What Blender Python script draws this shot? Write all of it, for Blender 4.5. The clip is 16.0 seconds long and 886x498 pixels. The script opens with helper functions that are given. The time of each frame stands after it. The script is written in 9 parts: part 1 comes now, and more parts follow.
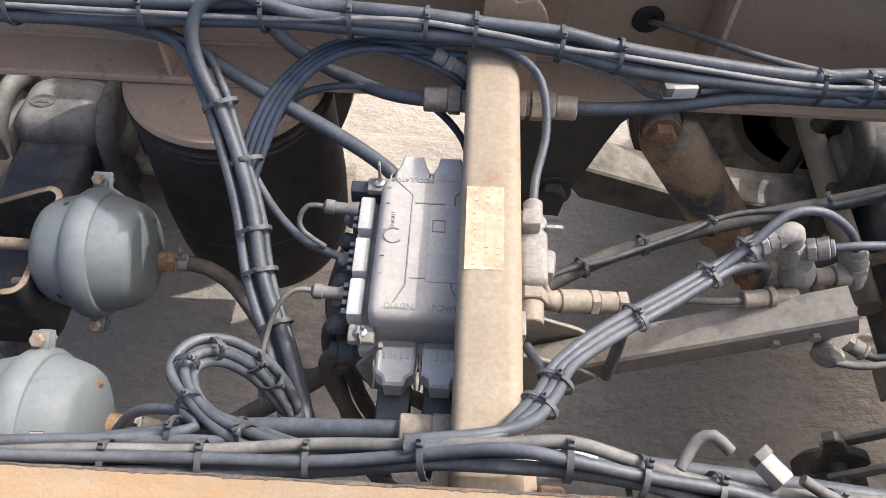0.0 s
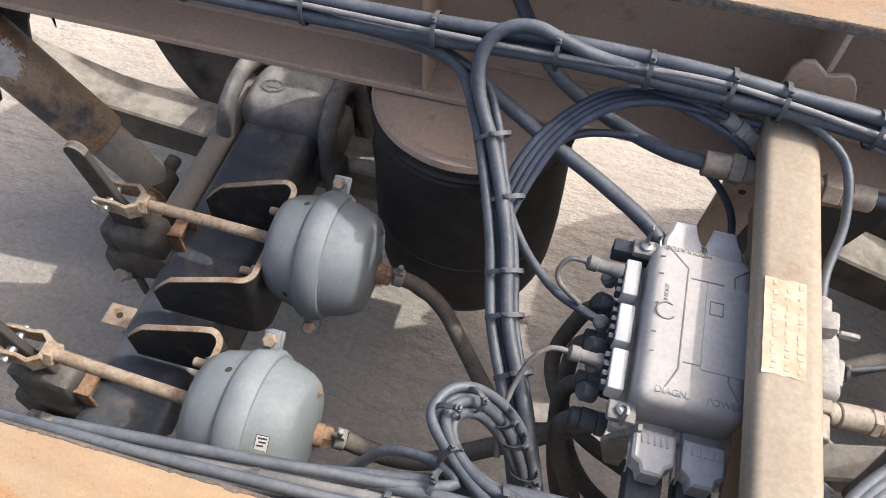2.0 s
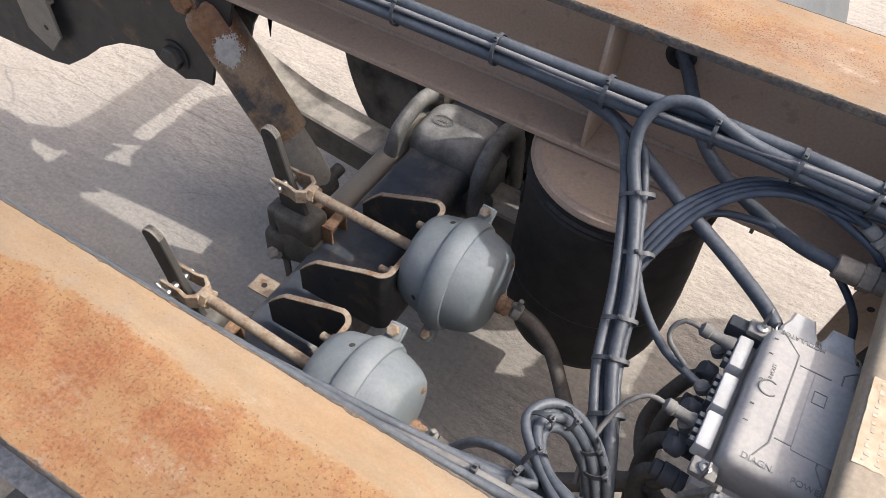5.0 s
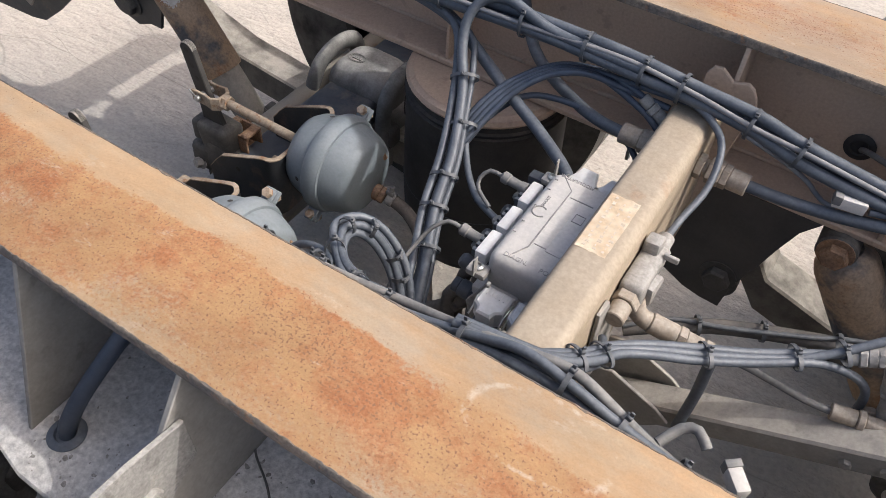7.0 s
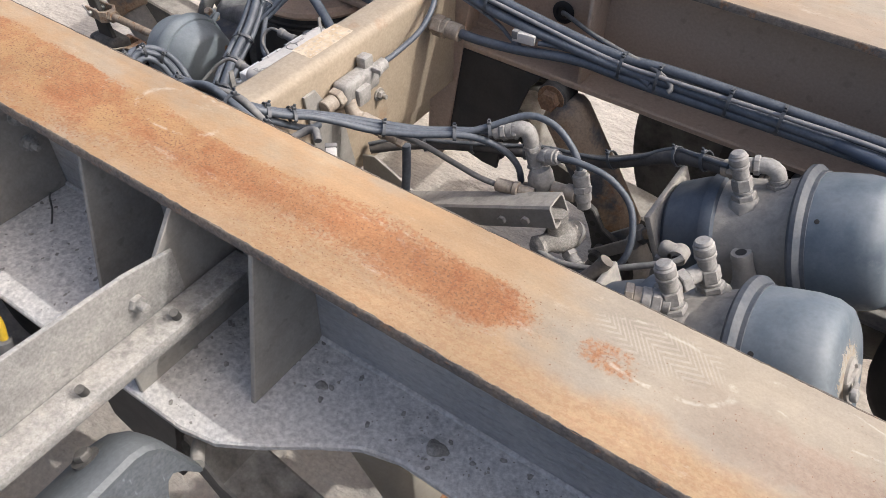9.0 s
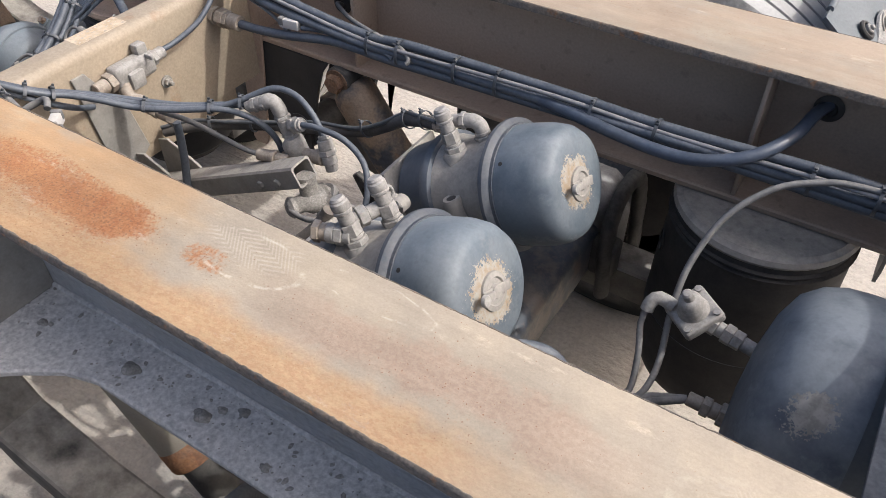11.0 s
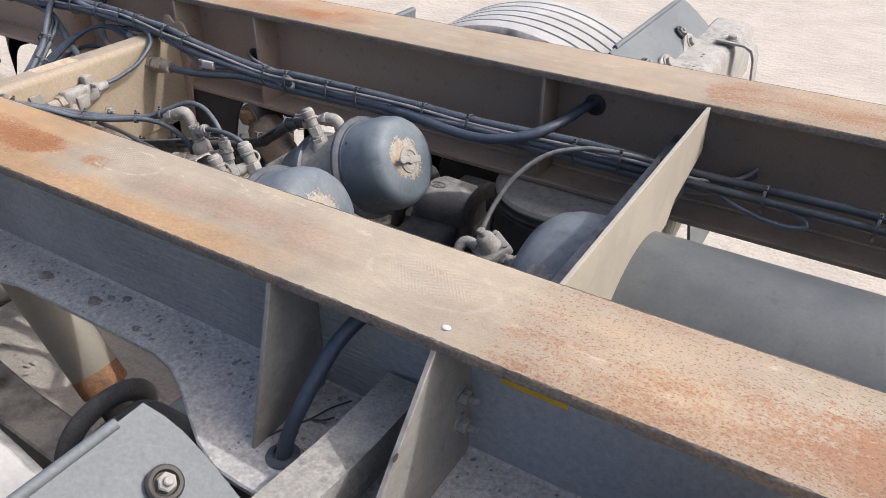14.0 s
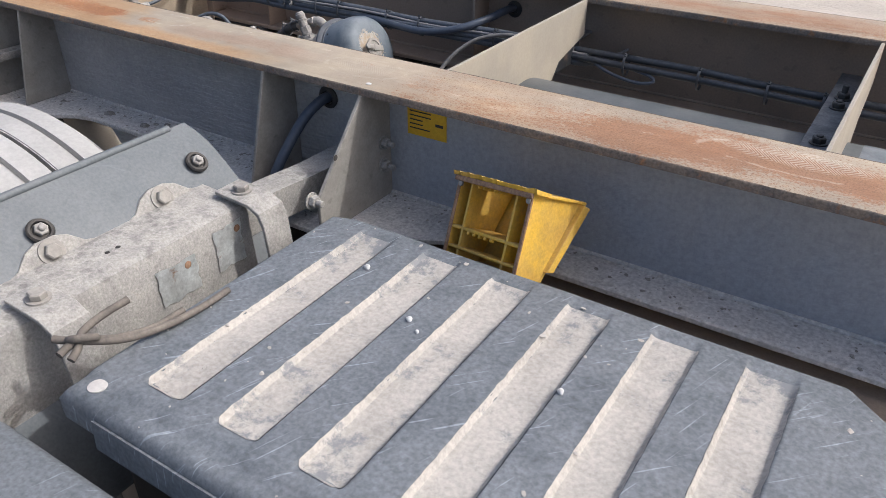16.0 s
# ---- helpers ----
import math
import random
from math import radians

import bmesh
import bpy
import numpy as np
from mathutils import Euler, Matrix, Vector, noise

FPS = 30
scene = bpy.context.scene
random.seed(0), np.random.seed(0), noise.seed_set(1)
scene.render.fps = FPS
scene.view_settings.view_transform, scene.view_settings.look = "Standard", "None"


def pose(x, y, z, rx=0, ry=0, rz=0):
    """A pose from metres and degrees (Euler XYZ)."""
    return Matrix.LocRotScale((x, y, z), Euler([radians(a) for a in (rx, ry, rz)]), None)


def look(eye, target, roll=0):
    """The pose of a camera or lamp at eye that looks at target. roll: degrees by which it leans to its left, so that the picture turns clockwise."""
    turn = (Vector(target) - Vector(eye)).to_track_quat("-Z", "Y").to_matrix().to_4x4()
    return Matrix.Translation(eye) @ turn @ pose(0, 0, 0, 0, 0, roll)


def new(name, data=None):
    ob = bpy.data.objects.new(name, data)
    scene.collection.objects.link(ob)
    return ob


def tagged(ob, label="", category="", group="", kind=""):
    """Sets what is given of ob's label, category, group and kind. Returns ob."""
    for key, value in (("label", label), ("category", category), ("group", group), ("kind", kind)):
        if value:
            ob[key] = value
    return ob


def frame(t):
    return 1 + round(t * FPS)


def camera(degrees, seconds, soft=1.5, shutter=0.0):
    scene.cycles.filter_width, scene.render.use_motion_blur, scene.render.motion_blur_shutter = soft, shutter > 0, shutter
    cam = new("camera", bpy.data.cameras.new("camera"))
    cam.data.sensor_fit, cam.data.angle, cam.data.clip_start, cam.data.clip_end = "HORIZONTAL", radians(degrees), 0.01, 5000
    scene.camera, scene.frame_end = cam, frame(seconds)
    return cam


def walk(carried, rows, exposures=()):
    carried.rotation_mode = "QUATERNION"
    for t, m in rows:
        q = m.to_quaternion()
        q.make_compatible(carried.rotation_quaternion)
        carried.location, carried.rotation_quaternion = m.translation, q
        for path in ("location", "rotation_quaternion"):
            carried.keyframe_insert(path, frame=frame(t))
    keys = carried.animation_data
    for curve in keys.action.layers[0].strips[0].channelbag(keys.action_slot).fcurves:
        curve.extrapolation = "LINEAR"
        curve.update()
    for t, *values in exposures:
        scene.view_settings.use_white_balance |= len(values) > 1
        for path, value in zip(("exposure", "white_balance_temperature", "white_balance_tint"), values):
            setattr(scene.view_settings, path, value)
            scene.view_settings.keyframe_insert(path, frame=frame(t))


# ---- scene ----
cam = camera(60.5, 16.0, soft=0.85)
METRES, EYE, TILT, LEAN, TURN = 3.6, 1.721, -55.561, -1.515, 2.827
EXPOSURES = [(0.0, 0.80, 6450, 10), (2.0, 0.80, 6460, 10), (3.5, 0.80, 6480, 10), (6.0, 0.57, 6400, 10), (8.0, 0.55, 6330, 10), (10.0, 0.56, 6280, 10), (13.5, 0.50, 6230, 10), (15.0, 0.44, 6170, 10), (16.0, 0.31, 6110, 10)]
ROWS = [
    (0.0, 0.0, 0.0, 0.0, 0.0, 0.0, -0.0),
    (0.5, -0.0142, 0.0011, 0.0003, 2.35, -0.09, -3.51),
    (1.0, -0.0284, 0.0021, 0.0033, 4.4, -0.3, -6.22),
    (1.5, -0.0436, 0.0069, 0.0074, 5.96, -0.52, -8.35),
    (2.0, -0.0599, 0.011, 0.0141, 7.25, -0.67, -10.19),
    (2.5, -0.0702, 0.0059, 0.0144, 8.6, -0.88, -12.15),
    (3.0, -0.0758, -0.0022, 0.01, 12.82, -2.05, -17.35),
    (3.5, -0.0845, -0.0036, 0.0076, 14.15, -1.2, -19.85),
    (6.0, -0.0059, -0.0243, -0.023, 16.94, 3.3, -25.37),
    (6.5, 0.025, -0.027, -0.0345, 17.06, 3.44, -25.36),
    (7.0, 0.0557, -0.0404, -0.0442, 17.43, 3.72, -25.36),
    (7.5, 0.1041, -0.0544, -0.0609, 18.16, 4.07, -25.44),
    (8.0, 0.1613, -0.0616, -0.0789, 19.05, 4.56, -25.54),
    (8.5, 0.2122, -0.0646, -0.086, 19.64, 5.24, -25.59),
    (9.0, 0.246, -0.0669, -0.0979, 19.41, 6.2, -25.64),
    (9.5, 0.2799, -0.0657, -0.1026, 19.89, 6.95, -25.79),
    (10.0, 0.3149, -0.0616, -0.1011, 19.67, 7.88, -25.0),
    (12.5, 0.4489, -0.0498, -0.0707, 18.49, 9.02, -22.13),
    (13.0, 0.4663, -0.055, -0.0923, 18.66, 9.37, -22.25),
    (13.5, 0.4879, -0.0687, -0.1282, 18.42, 14.89, -22.5),
    (14.0, 0.5168, -0.0885, -0.1664, 18.18, 19.35, -22.71),
    (14.5, 0.5564, -0.1052, -0.2058, 18.17, 19.68, -22.86),
    (15.0, 0.5937, -0.1156, -0.2371, 18.16, 20.24, -22.93),
    (15.5, 0.6273, -0.1323, -0.2698, 18.48, 20.35, -23.12),
    (16.0, 0.6559, -0.1558, -0.3015, 19.12, 20.0, -23.65),
]
walk(cam, [(t, pose(0, 0, EYE, TILT, LEAN, TURN) @ pose(METRES * x, METRES * y, METRES * z, 90 + pitch, roll, yaw)) for t, x, y, z, yaw, pitch, roll in ROWS], exposures=EXPOSURES)

# ---- world and sun ----
SUN_ELEVATION, SUN_AZIMUTH = radians(47), radians(24.5)   # azimuth counted from +x towards +y
world = bpy.data.worlds.new("sky")
scene.world = world
world.use_nodes = True
sky = world.node_tree.nodes.new("ShaderNodeTexSky")
sky.sky_type, sky.sun_disc = "NISHITA", False
sky.sun_elevation, sky.sun_rotation = SUN_ELEVATION, radians(90) - SUN_AZIMUTH
sky.dust_density, sky.air_density = 6.0, 0.85
background = world.node_tree.nodes["Background"]
background.inputs["Strength"].default_value = 0.15
world.node_tree.links.new(sky.outputs[0], background.inputs["Color"])
sun = new("sun", bpy.data.lights.new("sun", "SUN"))
sun.data.energy, sun.data.angle, sun.data.color = 1.58, radians(0.6), (1.0, 0.975, 0.94)
sun.matrix_world = look((0, 0, 0), (-math.cos(SUN_AZIMUTH) * math.cos(SUN_ELEVATION), -math.sin(SUN_AZIMUTH) * math.cos(SUN_ELEVATION), -math.sin(SUN_ELEVATION)))

# ---- materials ----
def material(name, base, second=None, scale=8.0, spread=(0.4, 0.6), rough=0.7, metal=0.0, dust=0.0, dust_colour=(0.42, 0.36, 0.29),
             grain=0.25, grain_scale=180.0, bump=0.15, bump_scale=60.0, rust=0.0, rust_colour=(0.28, 0.145, 0.07), rust_scale=5.0, ripple=0.0, spots=0.0, stretch=False, patches=None, dust_zone=None, cracks=False, front=None, front_span=(0.9, -0.1), pocks=0.0, scratches=0.0):
    """A worn surface: two base tones in patches, fine grain, dust that settles on faces that look up, rust spots."""
    m = bpy.data.materials.new(name)
    m.use_nodes = True
    n, l = m.node_tree.nodes, m.node_tree.links
    b = n["Principled BSDF"]
    geo = n.new("ShaderNodeNewGeometry")
    where = geo.outputs["Position"]

    def noise_node(s, detail=4.0, rough_=0.6):
        t = n.new("ShaderNodeTexNoise")
        t.inputs["Scale"].default_value, t.inputs["Detail"].default_value, t.inputs["Roughness"].default_value = s, detail, rough_
        l.new(where, t.inputs["Vector"])
        return t.outputs["Fac"]

    def ramp(fac, lo, hi):
        r = n.new("ShaderNodeMapRange")
        r.inputs["From Min"].default_value, r.inputs["From Max"].default_value = lo, hi
        r.clamp = True
        l.new(fac, r.inputs["Value"])
        return r.outputs["Result"]

    def times(a, k):
        r = n.new("ShaderNodeMath")
        r.operation = "MULTIPLY"
        l.new(a, r.inputs[0])
        if isinstance(k, float):
            r.inputs[1].default_value = k
        else:
            l.new(k, r.inputs[1])
        return r.outputs[0]

    def mix(fac, a, c):
        x = n.new("ShaderNodeMix")
        x.data_type = "RGBA"
        l.new(fac, x.inputs[0])
        for socket, v in ((x.inputs[6], a), (x.inputs[7], c)):
            if isinstance(v, tuple):
                socket.default_value = (*v, 1)
            else:
                l.new(v, socket)
        return x.outputs[2]

    second = second or tuple(c * 0.72 for c in base)
    colour = mix(ramp(noise_node(scale), *spread), base, second)
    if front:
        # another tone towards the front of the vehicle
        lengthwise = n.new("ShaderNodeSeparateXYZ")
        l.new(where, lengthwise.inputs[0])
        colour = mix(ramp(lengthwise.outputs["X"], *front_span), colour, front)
    if rust > 0:
        colour = mix(ramp(noise_node(rust_scale, 8.0, 0.7), 0.62 - 0.25 * rust, 0.72 - 0.2 * rust), colour, rust_colour)
    if dust > 0:
        up = n.new("ShaderNodeSeparateXYZ")
        l.new(geo.outputs["Normal"], up.inputs[0])
        settle = times(times(ramp(up.outputs["Z"], -0.3, 0.9), ramp(noise_node(scale * 2.3, 6.0), 0.25, 0.6)), float(dust))
        if dust_zone:
            # thick dust between two places along the vehicle, thinner beyond
            along_x = n.new("ShaderNodeSeparateXYZ")
            l.new(where, along_x.inputs[0])
            x = along_x.outputs["X"]
            rise = ramp(x, dust_zone[0] - 0.15, dust_zone[0] + 0.05)
            fall = ramp(x, dust_zone[1] + 0.25, dust_zone[1] - 0.05)
            more = n.new("ShaderNodeMath")
            more.operation = "MULTIPLY_ADD"
            l.new(times(rise, fall), more.inputs[0])
            more.inputs[1].default_value, more.inputs[2].default_value = 0.45, 0.55
            settle = times(settle, more.outputs[0])
        colour = mix(settle, colour, dust_colour)
    if cracks:
        v = n.new("ShaderNodeVectorMath")
        v.operation = "MULTIPLY_ADD"
        wobble = n.new("ShaderNodeTexNoise")
        wobble.inputs["Scale"].default_value = 3.0
        l.new(where, wobble.inputs["Vector"])
        l.new(wobble.outputs["Color"], v.inputs[0])
        v.inputs[1].default_value = (0.15, 0.15, 0.15)
        l.new(where, v.inputs[2])
        wide = n.new("ShaderNodeVectorMath")
        wide.operation = "MULTIPLY"
        wide.inputs[1].default_value = (0.6, 3.6, 1.0)
        l.new(v.outputs[0], wide.inputs[0])
        cells = n.new("ShaderNodeTexVoronoi")
        cells.feature = "DISTANCE_TO_EDGE"
        cells.inputs["Scale"].default_value = 1.7
        l.new(wide.outputs[0], cells.inputs["Vector"])
        colour = mix(times(times(ramp(cells.outputs["Distance"], 0.010, 0.003), ramp(noise_node(1.3), 0.45, 0.6)), 0.45), colour, tuple(c * 0.45 for c in base))
    if scratches > 0:
        for turn, reach in ((0.35, (190.0, 9.0, 20.0)), (-0.8, (9.0, 170.0, 20.0))):
            spin = n.new("ShaderNodeVectorRotate")
            spin.rotation_type = "Z_AXIS"
            spin.inputs["Angle"].default_value = turn
            l.new(where, spin.inputs["Vector"])
            pull = n.new("ShaderNodeVectorMath")
            pull.operation = "MULTIPLY"
            pull.inputs[1].default_value = reach
            l.new(spin.outputs[0], pull.inputs[0])
            line = n.new("ShaderNodeTexNoise")
            line.inputs["Scale"].default_value, line.inputs["Detail"].default_value = 1.0, 2.0
            l.new(pull.outputs[0], line.inputs["Vector"])
            colour = mix(times(ramp(line.outputs["Fac"], 0.66, 0.72), float(scratches)), colour, tuple(min(0.8, c * 2.6 + 0.08) for c in base))
    if pocks > 0:
        # round pits where the crust has flaked, in drifts
        cell = n.new("ShaderNodeTexVoronoi")
        cell.inputs["Scale"].default_value = 62.0
        level = n.new("ShaderNodeSeparateXYZ")
        l.new(geo.outputs["Normal"], level.inputs[0])
        l.new(where, cell.inputs["Vector"])
        colour = mix(times(times(ramp(cell.outputs["Distance"], 0.50, 0.34), ramp(noise_node(7.0, 4.0), 0.47, 0.56)), times(ramp(level.outputs["Z"], 0.3, 0.9), float(pocks))), colour, tuple(c * 0.55 for c in base))
    if patches:
        colour = mix(ramp(noise_node(16.0, 8.0, 0.75), 0.53, 0.70), colour, patches)
    if spots > 0:
        colour = mix(times(ramp(noise_node(38.0, 3.0, 0.5), 0.63, 0.70), float(spots)), colour, tuple(c * 0.35 for c in base))
    dark = n.new("ShaderNodeMix")
    dark.data_type, dark.blend_type = "RGBA", "MULTIPLY"
    dark.inputs[0].default_value = 1.0
    l.new(colour, dark.inputs[6])
    g = n.new("ShaderNodeMapRange")
    g.inputs["From Min"].default_value, g.inputs["From Max"].default_value = 0.3, 0.7
    g.inputs["To Min"].default_value, g.inputs["To Max"].default_value = 1.0 - grain, 1.0 + grain * 0.6
    l.new(noise_node(grain_scale, 3.0), g.inputs["Value"])
    l.new(g.outputs["Result"], dark.inputs[7])
    l.new(dark.outputs[2], b.inputs["Base Color"])
    rr = n.new("ShaderNodeMapRange")
    rr.inputs["To Min"].default_value, rr.inputs["To Max"].default_value = max(0.05, rough - 0.15), min(1.0, rough + 0.15)
    l.new(noise_node(scale * 3), rr.inputs["Value"])
    l.new(rr.outputs["Result"], b.inputs["Roughness"])
    b.inputs["Metallic"].default_value = metal
    if bump > 0:
        bp = n.new("ShaderNodeBump")
        bp.inputs["Strength"].default_value, bp.inputs["Distance"].default_value = bump, 0.002
        height = noise_node(bump_scale, 6.0, 0.65)
        if stretch:
            # trowel marks and cracks run across the yard
            v = n.new("ShaderNodeVectorMath")
            v.operation = "MULTIPLY"
            v.inputs[1].default_value = (11, 24, 11)
            l.new(where, v.inputs[0])
            marks = n.new("ShaderNodeTexNoise")
            marks.inputs["Scale"].default_value, marks.inputs["Detail"].default_value = 1.0, 5.0
            l.new(v.outputs[0], marks.inputs["Vector"])
            both = n.new("ShaderNodeMath")
            both.operation = "MULTIPLY_ADD"
            l.new(marks.outputs["Fac"], both.inputs[0])
            both.inputs[1].default_value = 1.6
            l.new(height, both.inputs[2])
            height = both.outputs[0]
            bp.inputs["Distance"].default_value = 0.009
        if ripple > 0:
            v = n.new("ShaderNodeVectorMath")
            v.operation = "MULTIPLY"
            v.inputs[1].default_value = (24, 60, 140)
            l.new(where, v.inputs[0])
            waves = n.new("ShaderNodeTexNoise")
            waves.inputs["Scale"].default_value, waves.inputs["Detail"].default_value = 1.0, 3.0
            l.new(v.outputs[0], waves.inputs["Vector"])
            total = n.new("ShaderNodeMath")
            total.operation = "MULTIPLY_ADD"
            total.inputs[1].default_value = ripple
            lengthwise = n.new("ShaderNodeSeparateXYZ")
            l.new(where, lengthwise.inputs[0])
            l.new(times(waves.outputs["Fac"], ramp(lengthwise.outputs["X"], 1.62, 1.35)), total.inputs[0])
            l.new(height, total.inputs[2])
            height = total.outputs[0]
        l.new(height, bp.inputs["Height"])
        l.new(bp.outputs["Normal"], b.inputs["Normal"])
    return m



def flange_steel():
    """The rails' top strips: tan primer, grey where it is trodden, rust in long streaks, pitted."""
    m = bpy.data.materials.new("rusty_primer")
    m.use_nodes = True
    n, l = m.node_tree.nodes, m.node_tree.links
    b = n["Principled BSDF"]
    where = n.new("ShaderNodeNewGeometry").outputs["Position"]

    def tex(s, detail=5.0, rough=0.6, stretch=(1, 1, 1)):
        v = n.new("ShaderNodeVectorMath")
        v.operation = "MULTIPLY"
        v.inputs[1].default_value = stretch
        l.new(where, v.inputs[0])
        t = n.new("ShaderNodeTexNoise")
        t.inputs["Scale"].default_value, t.inputs["Detail"].default_value, t.inputs["Roughness"].default_value = s, detail, rough
        l.new(v.outputs[0], t.inputs["Vector"])
        return t.outputs["Fac"]

    def calc(op, a, c, d=None):
        x = n.new("ShaderNodeMath")
        x.operation = op
        for k, v in enumerate((a, c, d)):
            if v is None:
                continue
            if isinstance(v, (int, float)):
                x.inputs[k].default_value = v
            else:
                l.new(v, x.inputs[k])
        return x.outputs[0]

    def step(v, lo, hi):
        x = n.new("ShaderNodeMapRange")
        x.interpolation_type = "SMOOTHSTEP"
        x.inputs["From Min"].default_value, x.inputs["From Max"].default_value = lo, hi
        l.new(v, x.inputs["Value"])
        return x.outputs["Result"]

    def mix(f, a, c, how="MIX"):
        x = n.new("ShaderNodeMix")
        x.data_type, x.blend_type = "RGBA", how
        l.new(f, x.inputs[0])
        for k, v in ((6, a), (7, c)):
            if isinstance(v, tuple):
                x.inputs[k].default_value = (*v, 1)
            else:
                l.new(v, x.inputs[k])
        return x.outputs[2]

    split = n.new("ShaderNodeSeparateXYZ")
    l.new(where, split.inputs[0])
    x, y = split.outputs["X"], split.outputs["Y"]
    off = calc("MINIMUM", calc("ABSOLUTE", calc("SUBTRACT", y, 0.088), 0), calc("ABSOLUTE", calc("SUBTRACT", y, 0.98), 0))

    def band(stops):
        r = n.new("ShaderNodeValToRGB")
        e = r.color_ramp.elements
        lo, hi = -1.5, 3.0
        for k, (at, v) in enumerate(stops):
            p = (at - lo) / (hi - lo)
            el = e[k] if k < 2 else e.new(p)
            el.position, el.color = p, (v, v, v, 1)
        q = n.new("ShaderNodeMapRange")
        q.inputs["From Min"].default_value, q.inputs["From Max"].default_value = lo, hi
        l.new(x, q.inputs["Value"])
        l.new(q.outputs["Result"], r.inputs["Fac"])
        return r.outputs["Color"]

    much = band([(-1.5, 0.72), (-0.75, 0.72), (-0.45, 0.60), (-0.1, 0.60), (0.20, 0.60), (0.45, 0.66), (0.655, 0.62), (0.735, 0.15), (0.78, 0.15), (1.05, 0.20), (1.45, 0.08), (1.560, 0.12), (1.585, 0.40), (1.8, 0.48), (2.0, 0.60), (2.5, 0.66), (3.0, 0.60)])
    tight = band([(-1.5, 0.42), (-0.5, 0.30), (-0.1, 0.34), (0.25, 0.54), (0.62, 0.56), (0.9, 0.35), (1.5, 0.2), (1.62, 0.12), (1.9, 0.36), (2.4, 0.40), (3.0, 0.36)])
    ochre = band([(-1.5, 0.3), (-0.5, 0.55), (0.0, 0.8), (0.5, 0.8), (0.8, 0.25), (1.2, 0.0), (1.6, 0.2), (3.0, 0.3)])
    grey = band([(-1.5, 0.0), (-0.3, 0.0), (0.55, 0.25), (0.85, 0.9), (1.1, 0.75), (1.5, 0.9), (1.75, 0.5), (2.0, 0.7), (2.3, 0.85), (3.0, 0.8)])
    fleck_band = band([(-1.5, 0.62), (-0.6, 0.6), (-0.3, 0.25), (0.5, 0.1), (1.5, 0.1), (1.62, 0.95), (2.0, 1.0), (3.0, 0.95)])
    tan = mix(step(tex(5, 4), 0.35, 0.65), (0.435, 0.322, 0.20), (0.385, 0.302, 0.212))
    tan = mix(calc("MULTIPLY", ochre, step(tex(7, 5, 0.7, (1, 2, 1)), 0.3, 0.6)), tan, (0.44, 0.265, 0.13))
    pale = mix(step(tex(11, 5, 0.7), 0.35, 0.65), (0.40, 0.335, 0.25), (0.355, 0.30, 0.23))
    ground_ = mix(step(calc("ADD", grey, calc("MULTIPLY", calc("SUBTRACT", tex(4, 5, 0.65, (1, 2.2, 1)), 0.5), 1.3)), 0.3, 0.75), tan, pale)
    # rust: streaks along the strip, thin towards its edges, broken into specks at their borders
    streak = tex(3.2, 6, 0.62, (1, 3.0, 1))
    speck = tex(190, 3, 0.6)
    amount = calc("SUBTRACT", calc("ADD", calc("ADD", streak, much), calc("MULTIPLY", calc("SUBTRACT", speck, 0.5), 0.42)), calc("MULTIPLY", calc("MULTIPLY", off, tight), 10.0))
    inner = calc("MULTIPLY", step(calc("ADD", y, calc("MULTIPLY", calc("SUBTRACT", tex(6, 5, 0.6, (1, 2, 1)), 0.5), 0.09)), 0.122, 0.152), band([(-1.5, 0.55), (0.6, 0.5), (0.8, 0.0), (3.0, 0.0)]))
    here = step(y, 0.5, 0.3)
    for cx, cy, rx, ry, force in ((0.797, 0.097, 0.042, 0.024, 0.29), (1.46, 0.115, 0.045, 0.022, 0.24), (1.50, 0.055, 0.05, 0.022, 0.16)):
        ex = calc("POWER", calc("DIVIDE", calc("SUBTRACT", x, cx), rx), 2.0)
        ey = calc("POWER", calc("DIVIDE", calc("SUBTRACT", y, cy), ry), 2.0)
        amount = calc("ADD", amount, calc("MULTIPLY", step(calc("ADD", calc("ADD", ex, ey), calc("MULTIPLY", tex(20, 4, 0.7), 1.2)), 2.0, 0.7), force))
    amount = calc("SUBTRACT", amount, calc("MULTIPLY", inner, here))
    rust = mix(step(tex(30, 6, 0.7), 0.3, 0.7), (0.325, 0.120, 0.045), (0.415, 0.195, 0.085))
    grit = mix(step(tex(240, 4, 0.75), 0.38, 0.62), (0.26, 0.092, 0.036), (0.45, 0.21, 0.088))
    half = n.new("ShaderNodeValue")
    half.outputs[0].default_value = 0.4
    rust = mix(half.outputs[0], rust, grit)
    rust = mix(band([(-1.5, 0.0), (1.4, 0.0), (1.6, 0.55), (3.0, 0.55)]), rust, (0.285, 0.165, 0.098))
    colour = mix(step(calc("ADD", amount, calc("MULTIPLY", calc("SUBTRACT", tex(75, 5, 0.75), 0.5), 0.46)), 0.78, 1.02), ground_, rust)
    # older, browner rust towards the front
    colour = mix(calc("MULTIPLY", step(amount, 0.70, 1.0), calc("MULTIPLY", band([(-1.5, 0.6), (-0.4, 0.95), (0.10, 0.95), (0.4, 0.3), (1.5, 0.0), (3.0, 0.0)]), step(tex(13, 8, 0.78), 0.40, 0.60))), colour, (0.43, 0.255, 0.115))
    # ochre along the outer border behind the streak
    rim = calc("MULTIPLY", step(calc("ADD", y, calc("MULTIPLY", tex(11, 5, 0.65), 0.07)), 0.105, 0.065), band([(-1.5, 0.0), (0.05, 0.1), (0.35, 0.65), (0.85, 0.85), (1.15, 0.8), (1.3, 0.0), (3.0, 0.0)]))
